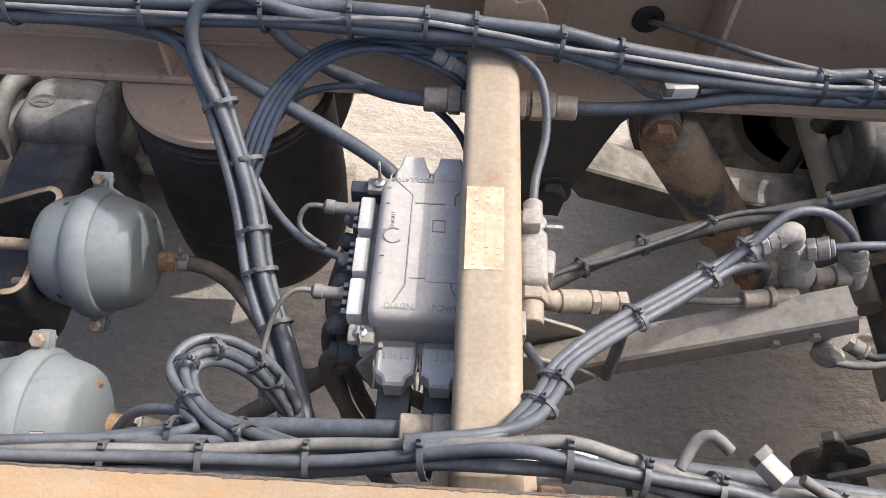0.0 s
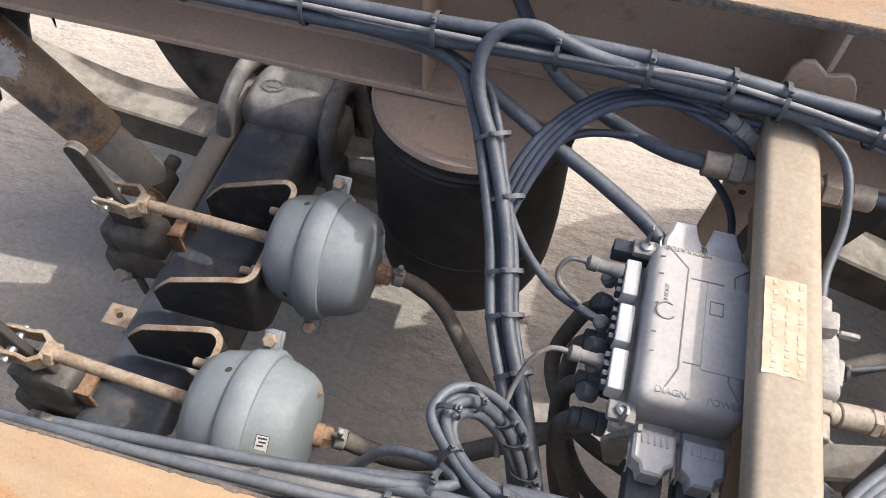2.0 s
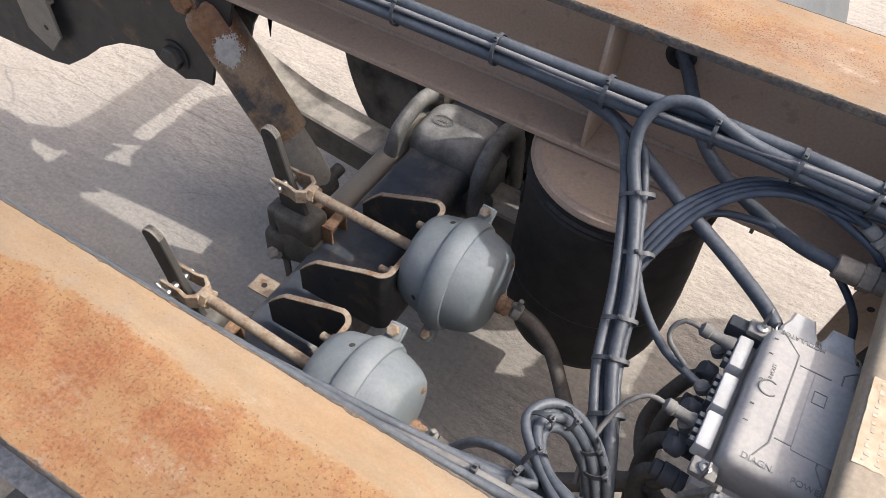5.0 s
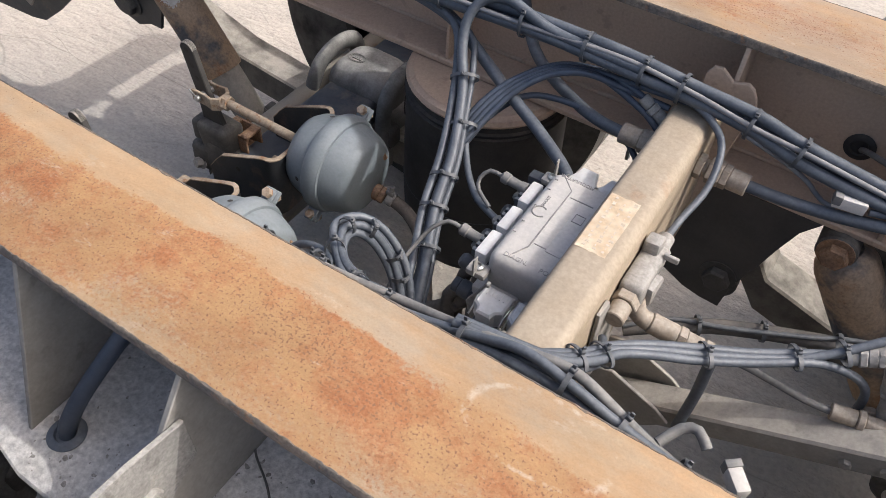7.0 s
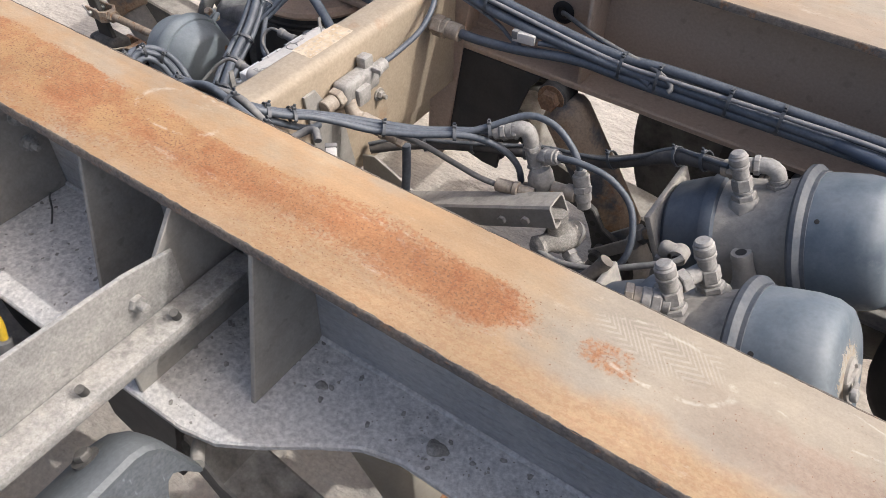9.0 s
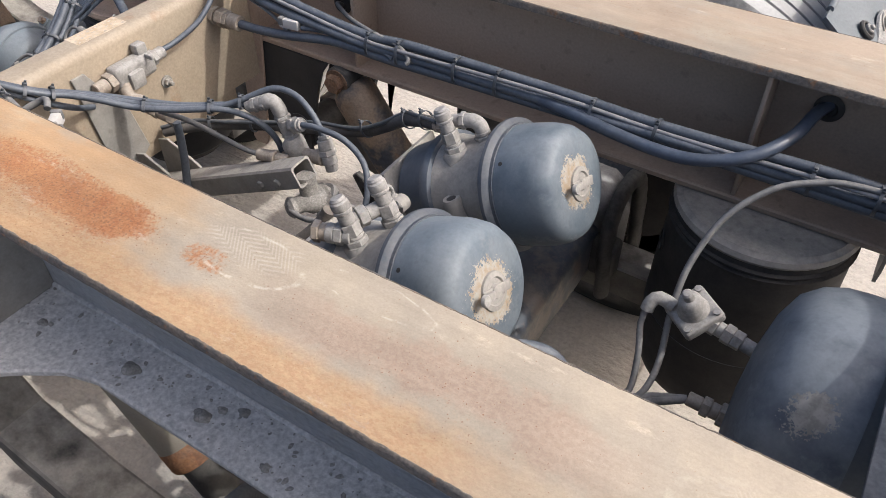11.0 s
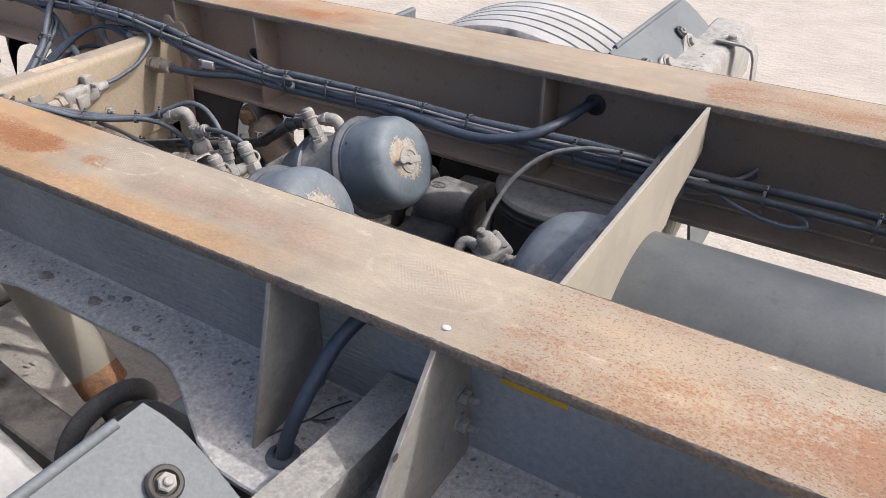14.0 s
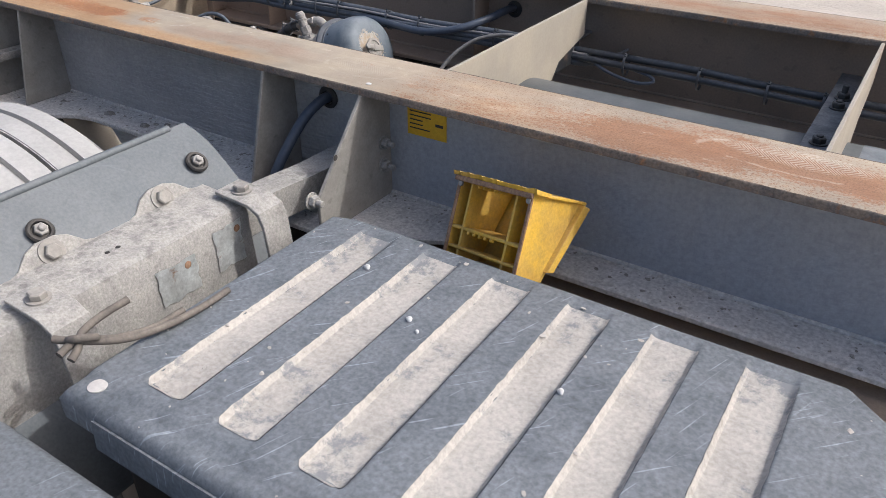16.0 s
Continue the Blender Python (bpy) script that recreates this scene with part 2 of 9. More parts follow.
    colour = mix(rim, colour, mix(step(tex(120, 5, 0.75, (1, 1.6, 1)), 0.42, 0.58), (0.46, 0.30, 0.155), (0.41, 0.235, 0.118)))
    mauve = calc("MULTIPLY", band([(-1.5, 0.0), (0.85, 0.0), (1.0, 0.8), (1.25, 0.8), (1.36, 0.0), (3.0, 0.0)]), step(calc("ADD", calc("MULTIPLY", calc("ABSOLUTE", calc("SUBTRACT", y, 0.095), 0), 7.0), calc("SUBTRACT", 0.55, tex(10, 6, 0.7))), 0.36, 0.16))
    colour = mix(mauve, colour, mix(step(tex(150, 4, 0.7), 0.4, 0.6), (0.34, 0.24, 0.175), (0.39, 0.29, 0.215)))
    # worn pinkish brown over the rear part
    worn = calc("MULTIPLY", calc("MAXIMUM", band([(-1.5, 0.0), (1.4, 0.0), (1.7, 0.5), (2.0, 0.2), (3.0, 0.1)]), calc("MULTIPLY", step(y, 0.4, 0.6), 0.7)), step(tex(6, 6, 0.7, (1, 2, 1)), 0.32, 0.6))
    colour = mix(worn, colour, (0.385, 0.287, 0.203))
    # dark pits and dust grain
    pits = step(calc("ADD", tex(300, 2, 0.5), calc("MULTIPLY", amount, 0.22)), 0.80, 0.90)
    colour = mix(pits, colour, (0.25, 0.125, 0.065))
    # dark oblong rust flecks where the strip is bare, few elsewhere
    flecks = step(calc("ADD", tex(200, 3, 0.6, (1, 1.7, 1)), calc("MULTIPLY", calc("SUBTRACT", fleck_band, 1.0), 0.2)), 0.565, 0.615)
    colour = mix(calc("MULTIPLY", flecks, 0.85), colour, (0.23, 0.125, 0.07))
    # chevron prints of dusty boot soles, and pale scuffs
    chevron = calc("SINE", calc("MULTIPLY", calc("ADD", calc("MULTIPLY", x, 0.85), calc("PINGPONG", calc("ADD", y, calc("MULTIPLY", x, 0.5)), 0.022)), 900.0), 0)
    for cx, cy, rx, ry, force in ((0.835, 0.140, 0.075, 0.030, 0.24), (1.46, 0.105, 0.080, 0.040, 0.14), (2.30, 0.125, 0.12, 0.034, 0.45)):
        ex = calc("POWER", calc("DIVIDE", calc("SUBTRACT", x, cx), rx), 2.0)
        ey = calc("POWER", calc("DIVIDE", calc("SUBTRACT", y, cy), ry), 2.0)
        inside = step(calc("ADD", calc("ADD", ex, ey), calc("MULTIPLY", tex(26, 4, 0.7), 1.6)), 1.9, 1.2)
        print_ = calc("MULTIPLY", calc("MULTIPLY", inside, step(chevron, -0.2, 0.6)), force)
        colour = mix(print_, colour, (0.64, 0.58, 0.49))
    # rims of dust round the prints, broken here and there
    for cx, cy, rx, ry, force in ((0.835, 0.125, 0.078, 0.036, 0.55), (1.00, 0.152, 0.080, 0.020, 0.40), (0.125, 0.135, 0.075, 0.042, 0.45), (1.46, 0.100, 0.095, 0.050, 0.16), (2.30, 0.110, 0.15, 0.045, 0.34)):
        ex = calc("POWER", calc("DIVIDE", calc("SUBTRACT", calc("ADD", x, calc("MULTIPLY", tex(17, 3, 0.6), 0.02)), cx + 0.01), rx), 2.0)
        ey = calc("POWER", calc("DIVIDE", calc("SUBTRACT", calc("ADD", y, calc("MULTIPLY", tex(23, 3, 0.6), 0.014)), cy + 0.007), ry), 2.0)
        ring = step(calc("ABSOLUTE", calc("SUBTRACT", calc("ADD", ex, ey), 1.0), 0), 0.17, 0.04)
        colour = mix(calc("MULTIPLY", calc("MULTIPLY", ring, step(tex(30, 5, 0.7), 0.46, 0.60)), calc("MULTIPLY", here, force)), colour, (0.62, 0.56, 0.46))
    # grey smears where dust has been trodden in
    colour = mix(calc("MULTIPLY", step(tex(12, 9, 0.8, (1, 1.6, 1)), 0.60, 0.68), 0.40), colour, (0.36, 0.325, 0.275))
    scuff = calc("MULTIPLY", step(tex(9, 8, 0.8, (1, 2.5, 1)), 0.58, 0.70), 0.6)
    colour = mix(scuff, colour, (0.58, 0.48, 0.37))
    for wide_, grow, low_, high_ in ((2.6, (1, 1.6, 1), 0.76, 1.14), (5.0, (0.6, 16, 1), 0.93, 1.05)):
        shade = n.new("ShaderNodeMapRange")
        shade.inputs["From Min"].default_value, shade.inputs["From Max"].default_value, shade.inputs["To Min"].default_value, shade.inputs["To Max"].default_value = 0.32, 0.68, low_, high_
        l.new(tex(wide_, 7, 0.68, grow), shade.inputs["Value"])
        full = n.new("ShaderNodeValue")
        full.outputs[0].default_value = 1.0
        colour = mix(full.outputs[0], colour, shade.outputs["Result"], "MULTIPLY")
    g = n.new("ShaderNodeMapRange")
    g.inputs["From Min"].default_value, g.inputs["From Max"].default_value, g.inputs["To Min"].default_value, g.inputs["To Max"].default_value = 0.3, 0.7, 0.93, 1.05
    l.new(tex(420, 2), g.inputs["Value"])
    one = n.new("ShaderNodeValue")
    one.outputs[0].default_value = 1.0
    colour = mix(one.outputs[0], colour, g.outputs["Result"], "MULTIPLY")
    l.new(colour, b.inputs["Base Color"])
    r = n.new("ShaderNodeMapRange")
    r.inputs["To Min"].default_value, r.inputs["To Max"].default_value = 0.55, 0.95
    l.new(tex(20, 4), r.inputs["Value"])
    l.new(r.outputs["Result"], b.inputs["Roughness"])
    bump = n.new("ShaderNodeBump")
    bump.inputs["Strength"].default_value, bump.inputs["Distance"].default_value = 0.45, 0.0015
    l.new(calc("ADD", tex(260, 4, 0.6), calc("MULTIPLY", amount, 0.3)), bump.inputs["Height"])
    l.new(bump.outputs["Normal"], b.inputs["Normal"])
    return m


def thin_dust(name, dust, under):
    """Dust on the lid: full in the middle of a hollow, worn through in blotches, more so towards its far end."""
    m = material(name, dust, tuple(c * 0.86 for c in dust), 12.0, rough=0.95, grain=0.20, grain_scale=150.0, bump=0.6, bump_scale=90.0, spots=0.16)
    n, l = m.node_tree.nodes, m.node_tree.links
    b = n["Principled BSDF"]
    where = n.new("ShaderNodeNewGeometry").outputs["Position"]
    old = b.inputs["Base Color"].links[0].from_socket
    split = n.new("ShaderNodeSeparateXYZ")
    l.new(where, split.inputs[0])

    def speckle(scale, detail, rough):
        t = n.new("ShaderNodeTexNoise")
        t.inputs["Scale"].default_value, t.inputs["Detail"].default_value, t.inputs["Roughness"].default_value = scale, detail, rough
        l.new(where, t.inputs["Vector"])
        return t.outputs["Fac"]

    def span(v, lo, hi, to):
        r = n.new("ShaderNodeMapRange")
        r.inputs["From Min"].default_value, r.inputs["From Max"].default_value, r.inputs["To Max"].default_value = lo, hi, to
        l.new(v, r.inputs["Value"])
        return r.outputs["Result"]

    def plus(a, c):
        x = n.new("ShaderNodeMath")
        l.new(a, x.inputs[0])
        l.new(c, x.inputs[1])
        return x.outputs[0]
    bare = plus(speckle(24.0, 9.0, 0.78), span(speckle(5.0, 2.0, 0.5), 0.35, 0.65, 0.10))
    bare = plus(bare, plus(span(split.outputs["Y"], -0.30, -0.20, 0.13), span(split.outputs["Y"], -0.58, -0.67, 0.07)))
    mask = span(bare, 0.63, 0.72, 0.88)
    out = n.new("ShaderNodeMix")
    out.data_type = "RGBA"
    l.new(mask, out.inputs[0])
    l.new(old, out.inputs[6])
    out.inputs[7].default_value = (*under, 1)
    l.new(out.outputs[2], b.inputs["Base Color"])
    return m


def flaking_paint(name, base, centres, reach, bare_tones=((0.37, 0.345, 0.295), (0.32, 0.245, 0.165)), coat=None):
    """Paint that flakes off round the given centres, down to primer, rust or bare steel."""
    m = coat or material(name, base, tuple(c * 0.8 for c in base), 6.0, rough=0.55, dust=0.6, dust_colour=(0.30, 0.32, 0.33), grain=0.08, bump=0.06, patches=(0.17, 0.19, 0.205), spots=0.15)
    n, l = m.node_tree.nodes, m.node_tree.links
    b = n["Principled BSDF"]
    where = n.new("ShaderNodeNewGeometry").outputs["Position"]
    old = b.inputs["Base Color"].links[0].from_socket

    def math_node(op, a, c):
        x = n.new("ShaderNodeMath")
        x.operation = op
        for k, v in enumerate((a, c)):
            if isinstance(v, (int, float)):
                x.inputs[k].default_value = v
            else:
                l.new(v, x.inputs[k])
        return x.outputs[0]

    def grain(s, detail):
        t = n.new("ShaderNodeTexNoise")
        t.inputs["Scale"].default_value, t.inputs["Detail"].default_value, t.inputs["Roughness"].default_value = s, detail, 0.65
        l.new(where, t.inputs["Vector"])
        return t.outputs["Fac"]
    near = None
    for c in centres:
        d = n.new("ShaderNodeVectorMath")
        d.operation = "DISTANCE"
        l.new(where, d.inputs[0])
        d.inputs[1].default_value = c
        near = d.outputs["Value"] if near is None else math_node("MINIMUM", near, d.outputs["Value"])
    ragged = math_node("ADD", near, math_node("ADD", math_node("MULTIPLY", math_node("SUBTRACT", grain(14, 2.0), 0.5), 0.06), math_node("MULTIPLY", math_node("SUBTRACT", grain(190, 5.0), 0.5), 0.075)))
    flake = math_node("LESS_THAN", ragged, reach)
    bare = n.new("ShaderNodeMix")
    bare.data_type = "RGBA"
    patch = n.new("ShaderNodeMapRange")
    patch.inputs["From Min"].default_value, patch.inputs["From Max"].default_value = 0.42, 0.6
    l.new(grain(60, 4.0), patch.inputs["Value"])
    l.new(patch.outputs["Result"], bare.inputs[0])
    bare.inputs[6].default_value, bare.inputs[7].default_value = (*bare_tones[0], 1), (*bare_tones[1], 1)
    out = n.new("ShaderNodeMix")
    out.data_type = "RGBA"
    l.new(flake, out.inputs[0])
    l.new(old, out.inputs[6])
    l.new(bare.outputs[2], out.inputs[7])
    l.new(out.outputs[2], b.inputs["Base Color"])
    bump = n.new("ShaderNodeBump")
    bump.inputs["Strength"].default_value, bump.inputs["Distance"].default_value = 0.6, 0.0015
    bump.invert = True
    l.new(flake, bump.inputs["Height"])
    l.new(b.inputs["Normal"].links[0].from_socket, bump.inputs["Normal"])
    l.new(bump.outputs["Normal"], b.inputs["Normal"])
    return m


M = dict(
    concrete=material("dusty_concrete", (0.55, 0.492, 0.42), (0.485, 0.433, 0.37), 3.0, rough=0.95, grain=0.15, grain_scale=70.0, bump=1.0, bump_scale=24.0, stretch=True, cracks=True, spots=0.22),
    flange=flange_steel(),
    # front tone is a lighter brown, raised further to brighten the shaded web
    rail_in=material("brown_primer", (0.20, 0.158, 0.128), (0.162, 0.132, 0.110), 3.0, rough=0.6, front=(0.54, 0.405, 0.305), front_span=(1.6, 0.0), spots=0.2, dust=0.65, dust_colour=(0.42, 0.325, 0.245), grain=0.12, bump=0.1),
    # dusty foot, its greys raised further to brighten it in the flange's shade
    rail_out=material("dusty_brightened_rail_foot", (0.61, 0.595, 0.57), (0.52, 0.51, 0.49), 5.0, rough=0.85, dust=1.0, dust_colour=(0.63, 0.605, 0.565), grain=0.30, grain_scale=150.0, bump=1.6, bump_scale=75.0, spots=0.16, pocks=0.45, dust_zone=(-0.6, 0.30)),
    rail_web=material("pitted_blue_grey_web", (0.40, 0.40, 0.395), (0.325, 0.328, 0.33), 5.0, rough=0.62, dust=0.5, dust_colour=(0.49, 0.47, 0.44), grain=0.16, grain_scale=130.0, bump=1.0, bump_scale=130.0, ripple=4.0, spots=0.08, front=(0.33, 0.355, 0.39), front_span=(1.35, 1.62)),
    beige=material("beige_primer", (0.375, 0.30, 0.213), (0.33, 0.265, 0.19), 6.0, rough=0.7, rust=0.12, grain=0.15, bump=0.2, dust=0.3, dust_colour=(0.43, 0.375, 0.30)),
    dusty=material("dusty_grey_steel", (0.28, 0.265, 0.24), (0.235, 0.222, 0.203), 22.0, rough=0.85, dust=0.7, dust_colour=(0.43, 0.395, 0.345), grain=0.10, spots=0.3, bump=0.4),
    chamber=material("grey_blue_paint", (0.180, 0.211, 0.228), (0.161, 0.189, 0.204), 5.0, rough=0.6, dust=0.55, dust_colour=(0.33, 0.35, 0.36), grain=0.08, bump=0.05, patches=(0.22, 0.25, 0.275), spots=0.12),
    chamber_dark=material("dark_blue_paint", (0.075, 0.095, 0.12), (0.06, 0.075, 0.095), 6.0, rough=0.42, dust=0.45, dust_colour=(0.24, 0.25, 0.26), grain=0.1, bump=0.06),
    black=material("black_steel", (0.022, 0.026, 0.031), (0.018, 0.021, 0.025), 9.0, rough=0.5, rust=0.25, rust_colour=(0.10, 0.07, 0.05), rust_scale=11.0, dust=0.35, dust_colour=(0.13, 0.13, 0.125), grain=0.2, bump=0.15),
    axle_paint=material("scuffed_blue_black_paint", (0.055, 0.068, 0.088), (0.04, 0.048, 0.06), 7.0, rough=0.42, rust=0.5, rust_colour=(0.17, 0.14, 0.115), rust_scale=9.0, dust=0.35, dust_colour=(0.20, 0.21, 0.225), grain=0.06, bump=0.1),
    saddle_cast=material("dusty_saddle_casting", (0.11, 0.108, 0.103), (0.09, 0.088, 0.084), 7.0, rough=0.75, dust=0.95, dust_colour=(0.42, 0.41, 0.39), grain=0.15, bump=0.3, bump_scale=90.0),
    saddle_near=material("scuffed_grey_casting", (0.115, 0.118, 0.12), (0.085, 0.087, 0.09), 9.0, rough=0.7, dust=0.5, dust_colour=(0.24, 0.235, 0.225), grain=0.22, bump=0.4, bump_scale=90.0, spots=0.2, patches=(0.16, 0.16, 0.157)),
    paint_flake=material("pale_flaking_paint", (0.62, 0.645, 0.63), (0.50, 0.515, 0.50), 40.0, rough=0.8, rust=0.12, rust_scale=30.0, grain=0.2, bump=0.5),
    plate_grey=material("dusty_primed_plate", (0.37, 0.325, 0.255), (0.32, 0.285, 0.23), 6.0, rough=0.75, rust=0.06, grain=0.06, bump=0.2, dust=0.35, dust_colour=(0.44, 0.41, 0.36)),
    angle=material("dusty_black_angle", (0.085, 0.090, 0.096), (0.065, 0.068, 0.074), 9.0, rough=0.7, dust=0.8, dust_colour=(0.25, 0.25, 0.245), grain=0.22, bump=0.5, spots=0.3),
    hanger=material("dark_hanger_steel", (0.055, 0.051, 0.047), (0.042, 0.040, 0.038), 6.0, rough=0.7, dust=0.4, dust_colour=(0.17, 0.155, 0.14), grain=0.1, bump=0.2),
    edge=material("bare_rolled_edge", (0.135, 0.118, 0.104), (0.20, 0.16, 0.125), 30.0, rough=0.85, rust=0.2, rust_scale=40.0, grain=0.35, grain_scale=220.0, bump=0.9, bump_scale=140.0),
    cast=material("cast_iron", (0.06, 0.058, 0.055), (0.04, 0.038, 0.036), 14.0, rough=0.65, dust=0.6, dust_colour=(0.22, 0.205, 0.18), grain=0.2, bump=0.25, bump_scale=90.0),
    rubber=material("black_rubber", (0.013, 0.014, 0.015), (0.019, 0.019, 0.02), 9.0, rough=0.7, dust=0.35, dust_colour=(0.20, 0.17, 0.14), grain=0.2, bump=0.1),
    tyre=material("dusty_tyre_rubber", (0.014, 0.014, 0.014), (0.022, 0.021, 0.020), 6.0, rough=0.9, dust=0.97, dust_colour=(0.60, 0.585, 0.55), grain=0.1, bump=0.3),
    tread=material("chalky_tread_rubber", (0.50, 0.49, 0.465), (0.40, 0.39, 0.37), 3.0, rough=0.95, grain=0.10, grain_scale=120.0, bump=0.2),
    hose=material("grey_hose", (0.030, 0.036, 0.045), (0.024, 0.028, 0.036), 10.0, front=(0.064, 0.076, 0.094), front_span=(1.7, 1.3), dust_zone=(-9.0, 1.25), rough=0.5, dust=0.52, dust_colour=(0.20, 0.213, 0.232), grain=0.20, bump=0.06),
    hose_brown=material("dusty_rubber_hose", (0.12, 0.105, 0.09), (0.09, 0.08, 0.07), 12.0, rough=0.85, dust=0.6, dust_colour=(0.27, 0.23, 0.19), grain=0.2, bump=0.2),
    cable=material("dusty_cable", (0.13, 0.13, 0.13), (0.10, 0.10, 0.10), 14.0, rough=0.7, dust=0.6, dust_colour=(0.34, 0.32, 0.29), grain=0.15, bump=0.1),
    tie=material("black_nylon", (0.06, 0.068, 0.078), None, 30.0, rough=0.5, dust=0.5, dust_colour=(0.2, 0.2, 0.2), grain=0.05, bump=0.0),
    plastic=material("dusty_grey_plastic", (0.52, 0.50, 0.475), (0.45, 0.43, 0.41), 9.0, rough=0.8, dust=0.6, dust_colour=(0.60, 0.56, 0.505), grain=0.1, bump=0.12),
    white=material("white_plastic", (0.70, 0.70, 0.69), (0.58, 0.58, 0.575), 20.0, rough=0.5, dust=0.3, dust_colour=(0.5, 0.46, 0.4), grain=0.08, bump=0.05),
    navy=material("dark_grey_plastic", (0.05, 0.06, 0.075), None, 15.0, rough=0.55, dust=0.4, dust_colour=(0.2, 0.2, 0.2), grain=0.1, bump=0.05),
    fitting=material("dusty_brass_fitting", (0.33, 0.27, 0.21), (0.25, 0.20, 0.155), 40.0, rough=0.7, dust=0.6, dust_colour=(0.43, 0.39, 0.33), grain=0.2, bump=0.25),
    alloy=material("dusty_cast_alloy", (0.32, 0.305, 0.28), (0.24, 0.225, 0.205), 30.0, rough=0.75, spots=0.3, dust=0.6, dust_colour=(0.43, 0.405, 0.37), grain=0.2, bump=0.4, bump_scale=120.0),
    rust=material("rusty_steel", (0.33, 0.20, 0.12), (0.22, 0.12, 0.07), 25.0, rough=0.85, rust=0.6, dust=0.4, dust_colour=(0.42, 0.31, 0.22), grain=0.35, bump=0.4, rust_scale=40.0),
    orange=material("orange_rust", (0.36, 0.155, 0.06), (0.22, 0.10, 0.05), 30.0, rough=0.85, grain=0.3, bump=0.4, dust=0.3),
    rod=material("beige_pushrod", (0.42, 0.34, 0.255), (0.34, 0.26, 0.185), 30.0, rough=0.75, rust=0.3, grain=0.25, bump=0.25, rust_scale=60.0),
    yellow=material("yellow_plastic", (0.74, 0.44, 0.03), (0.58, 0.34, 0.045), 11.0, rough=0.6, patches=(0.46, 0.30, 0.08), dust=0.5, dust_colour=(0.44, 0.35, 0.2), grain=0.15, bump=0.1),
    guard=material("grey_plastic_guard", (0.118, 0.134, 0.143), (0.102, 0.116, 0.125), 2.0, rough=0.6, spots=0.15, scratches=0.06, patches=(0.155, 0.168, 0.172), dust=0.22, dust_colour=(0.36, 0.355, 0.34), grain=0.15, bump=0.1),
    lid=material("dark_plastic_lid", (0.140, 0.156, 0.170), (0.112, 0.125, 0.138), 7.0, rough=0.65, dust=0.6, dust_colour=(0.235, 0.25, 0.265), grain=0.30, grain_scale=150.0, bump=0.25, spots=0.2, patches=(0.17, 0.18, 0.19), scratches=0.5),
    lid_dust=thin_dust("settled_dust", (0.475, 0.445, 0.40), (0.21, 0.22, 0.23)),
    caked_dust=material("caked_dust", (0.50, 0.465, 0.415), (0.42, 0.39, 0.35), 10.0, rough=0.95, grain=0.22, grain_scale=130.0, bump=0.5, spots=0.12),
    tank=material("grey_tank_paint", (0.082, 0.092, 0.097), (0.072, 0.081, 0.086), 4.0, rough=0.5, spots=0.2, dust=0.22, dust_colour=(0.26, 0.25, 0.23), grain=0.1, bump=0.05),
    paper=material("worn_label", (0.64, 0.53, 0.39), (0.50, 0.38, 0.25), 45.0, rough=0.8, grain=0.2, bump=0.1),
    chrome=material("bright_steel", (0.55, 0.55, 0.53), None, 30.0, rough=0.35, metal=0.8, grain=0.1, bump=0.05),
    sign=material("yellow_sticker", (0.68, 0.42, 0.02), (0.6, 0.36, 0.02), 12.0, rough=0.5, grain=0.1, bump=0.02),
    ink=material("dark_print", (0.05, 0.045, 0.04), None, 30.0, rough=0.7, grain=0.1, bump=0.0),
    cable_yellow=material("yellow_cable", (0.70, 0.45, 0.02), (0.55, 0.36, 0.03), 20.0, rough=0.5, dust=0.3, grain=0.1, bump=0.05),
    shock=flaking_paint("", None, ((-1.250, 0.870, 0.738),), 0.030, ((0.55, 0.55, 0.53), (0.44, 0.43, 0.40)), flaking_paint("", None, ((-1.272, 0.872, 0.765),), 0.062, ((0.22, 0.115, 0.06), (0.30, 0.16, 0.085)), material("worn_beige_paint", (0.36, 0.255, 0.165), (0.06, 0.07, 0.085), 9.0, (0.48, 0.60), rough=0.65, rust=0.30, dust=0.35, grain=0.25, bump=0.2, rust_scale=14.0))),
    rim_steel=material("worn_ring_steel", (0.055, 0.068, 0.086), (0.085, 0.095, 0.107), 20.0, rough=0.6, dust=0.15, dust_colour=(0.34, 0.30, 0.26), grain=0.15, bump=0.1),
    dome_paint=flaking_paint("flaking_blue_paint", (0.092, 0.122, 0.15), ((1.036, 0.675, 0.945), (1.036, 0.378, 0.945)), 0.046),
    dome_tank=flaking_paint("blue_grey_dished_end", (0.056, 0.072, 0.098), ((1.474, 0.412, 0.945),), 0.026, ((0.25, 0.24, 0.22), (0.17, 0.16, 0.145))),
    seam=material("grimy_plastic", (0.355, 0.34, 0.32), None, 20.0, rough=0.8, grain=0.1, bump=0.0),
    faded=material("faded_ink", (0.47, 0.40, 0.31), (0.58, 0.50, 0.40), 90.0, rough=0.8, grain=0.1, bump=0.0),
    # dust on top; pale top and dark sides also hold painted sun and shade
    arm_steel=material("dusty_sun_and_shade_steel", (0.055, 0.052, 0.048), (0.075, 0.070, 0.063), 6.0, rough=0.8, dust=0.97, dust_colour=(0.50, 0.46, 0.40), grain=0.12, bump=0.2),
    mud=material("caked_mud", (0.37, 0.345, 0.31), (0.25, 0.235, 0.21), 40.0, rough=0.95, grain=0.35, grain_scale=300.0, bump=0.8, bump_scale=120.0),
    pale_cable=material("pale_grey_cable", (0.20, 0.20, 0.21), (0.15, 0.15, 0.16), 20.0, rough=0.55, dust=0.4, dust_colour=(0.42, 0.40, 0.37), grain=0.1, bump=0.05),
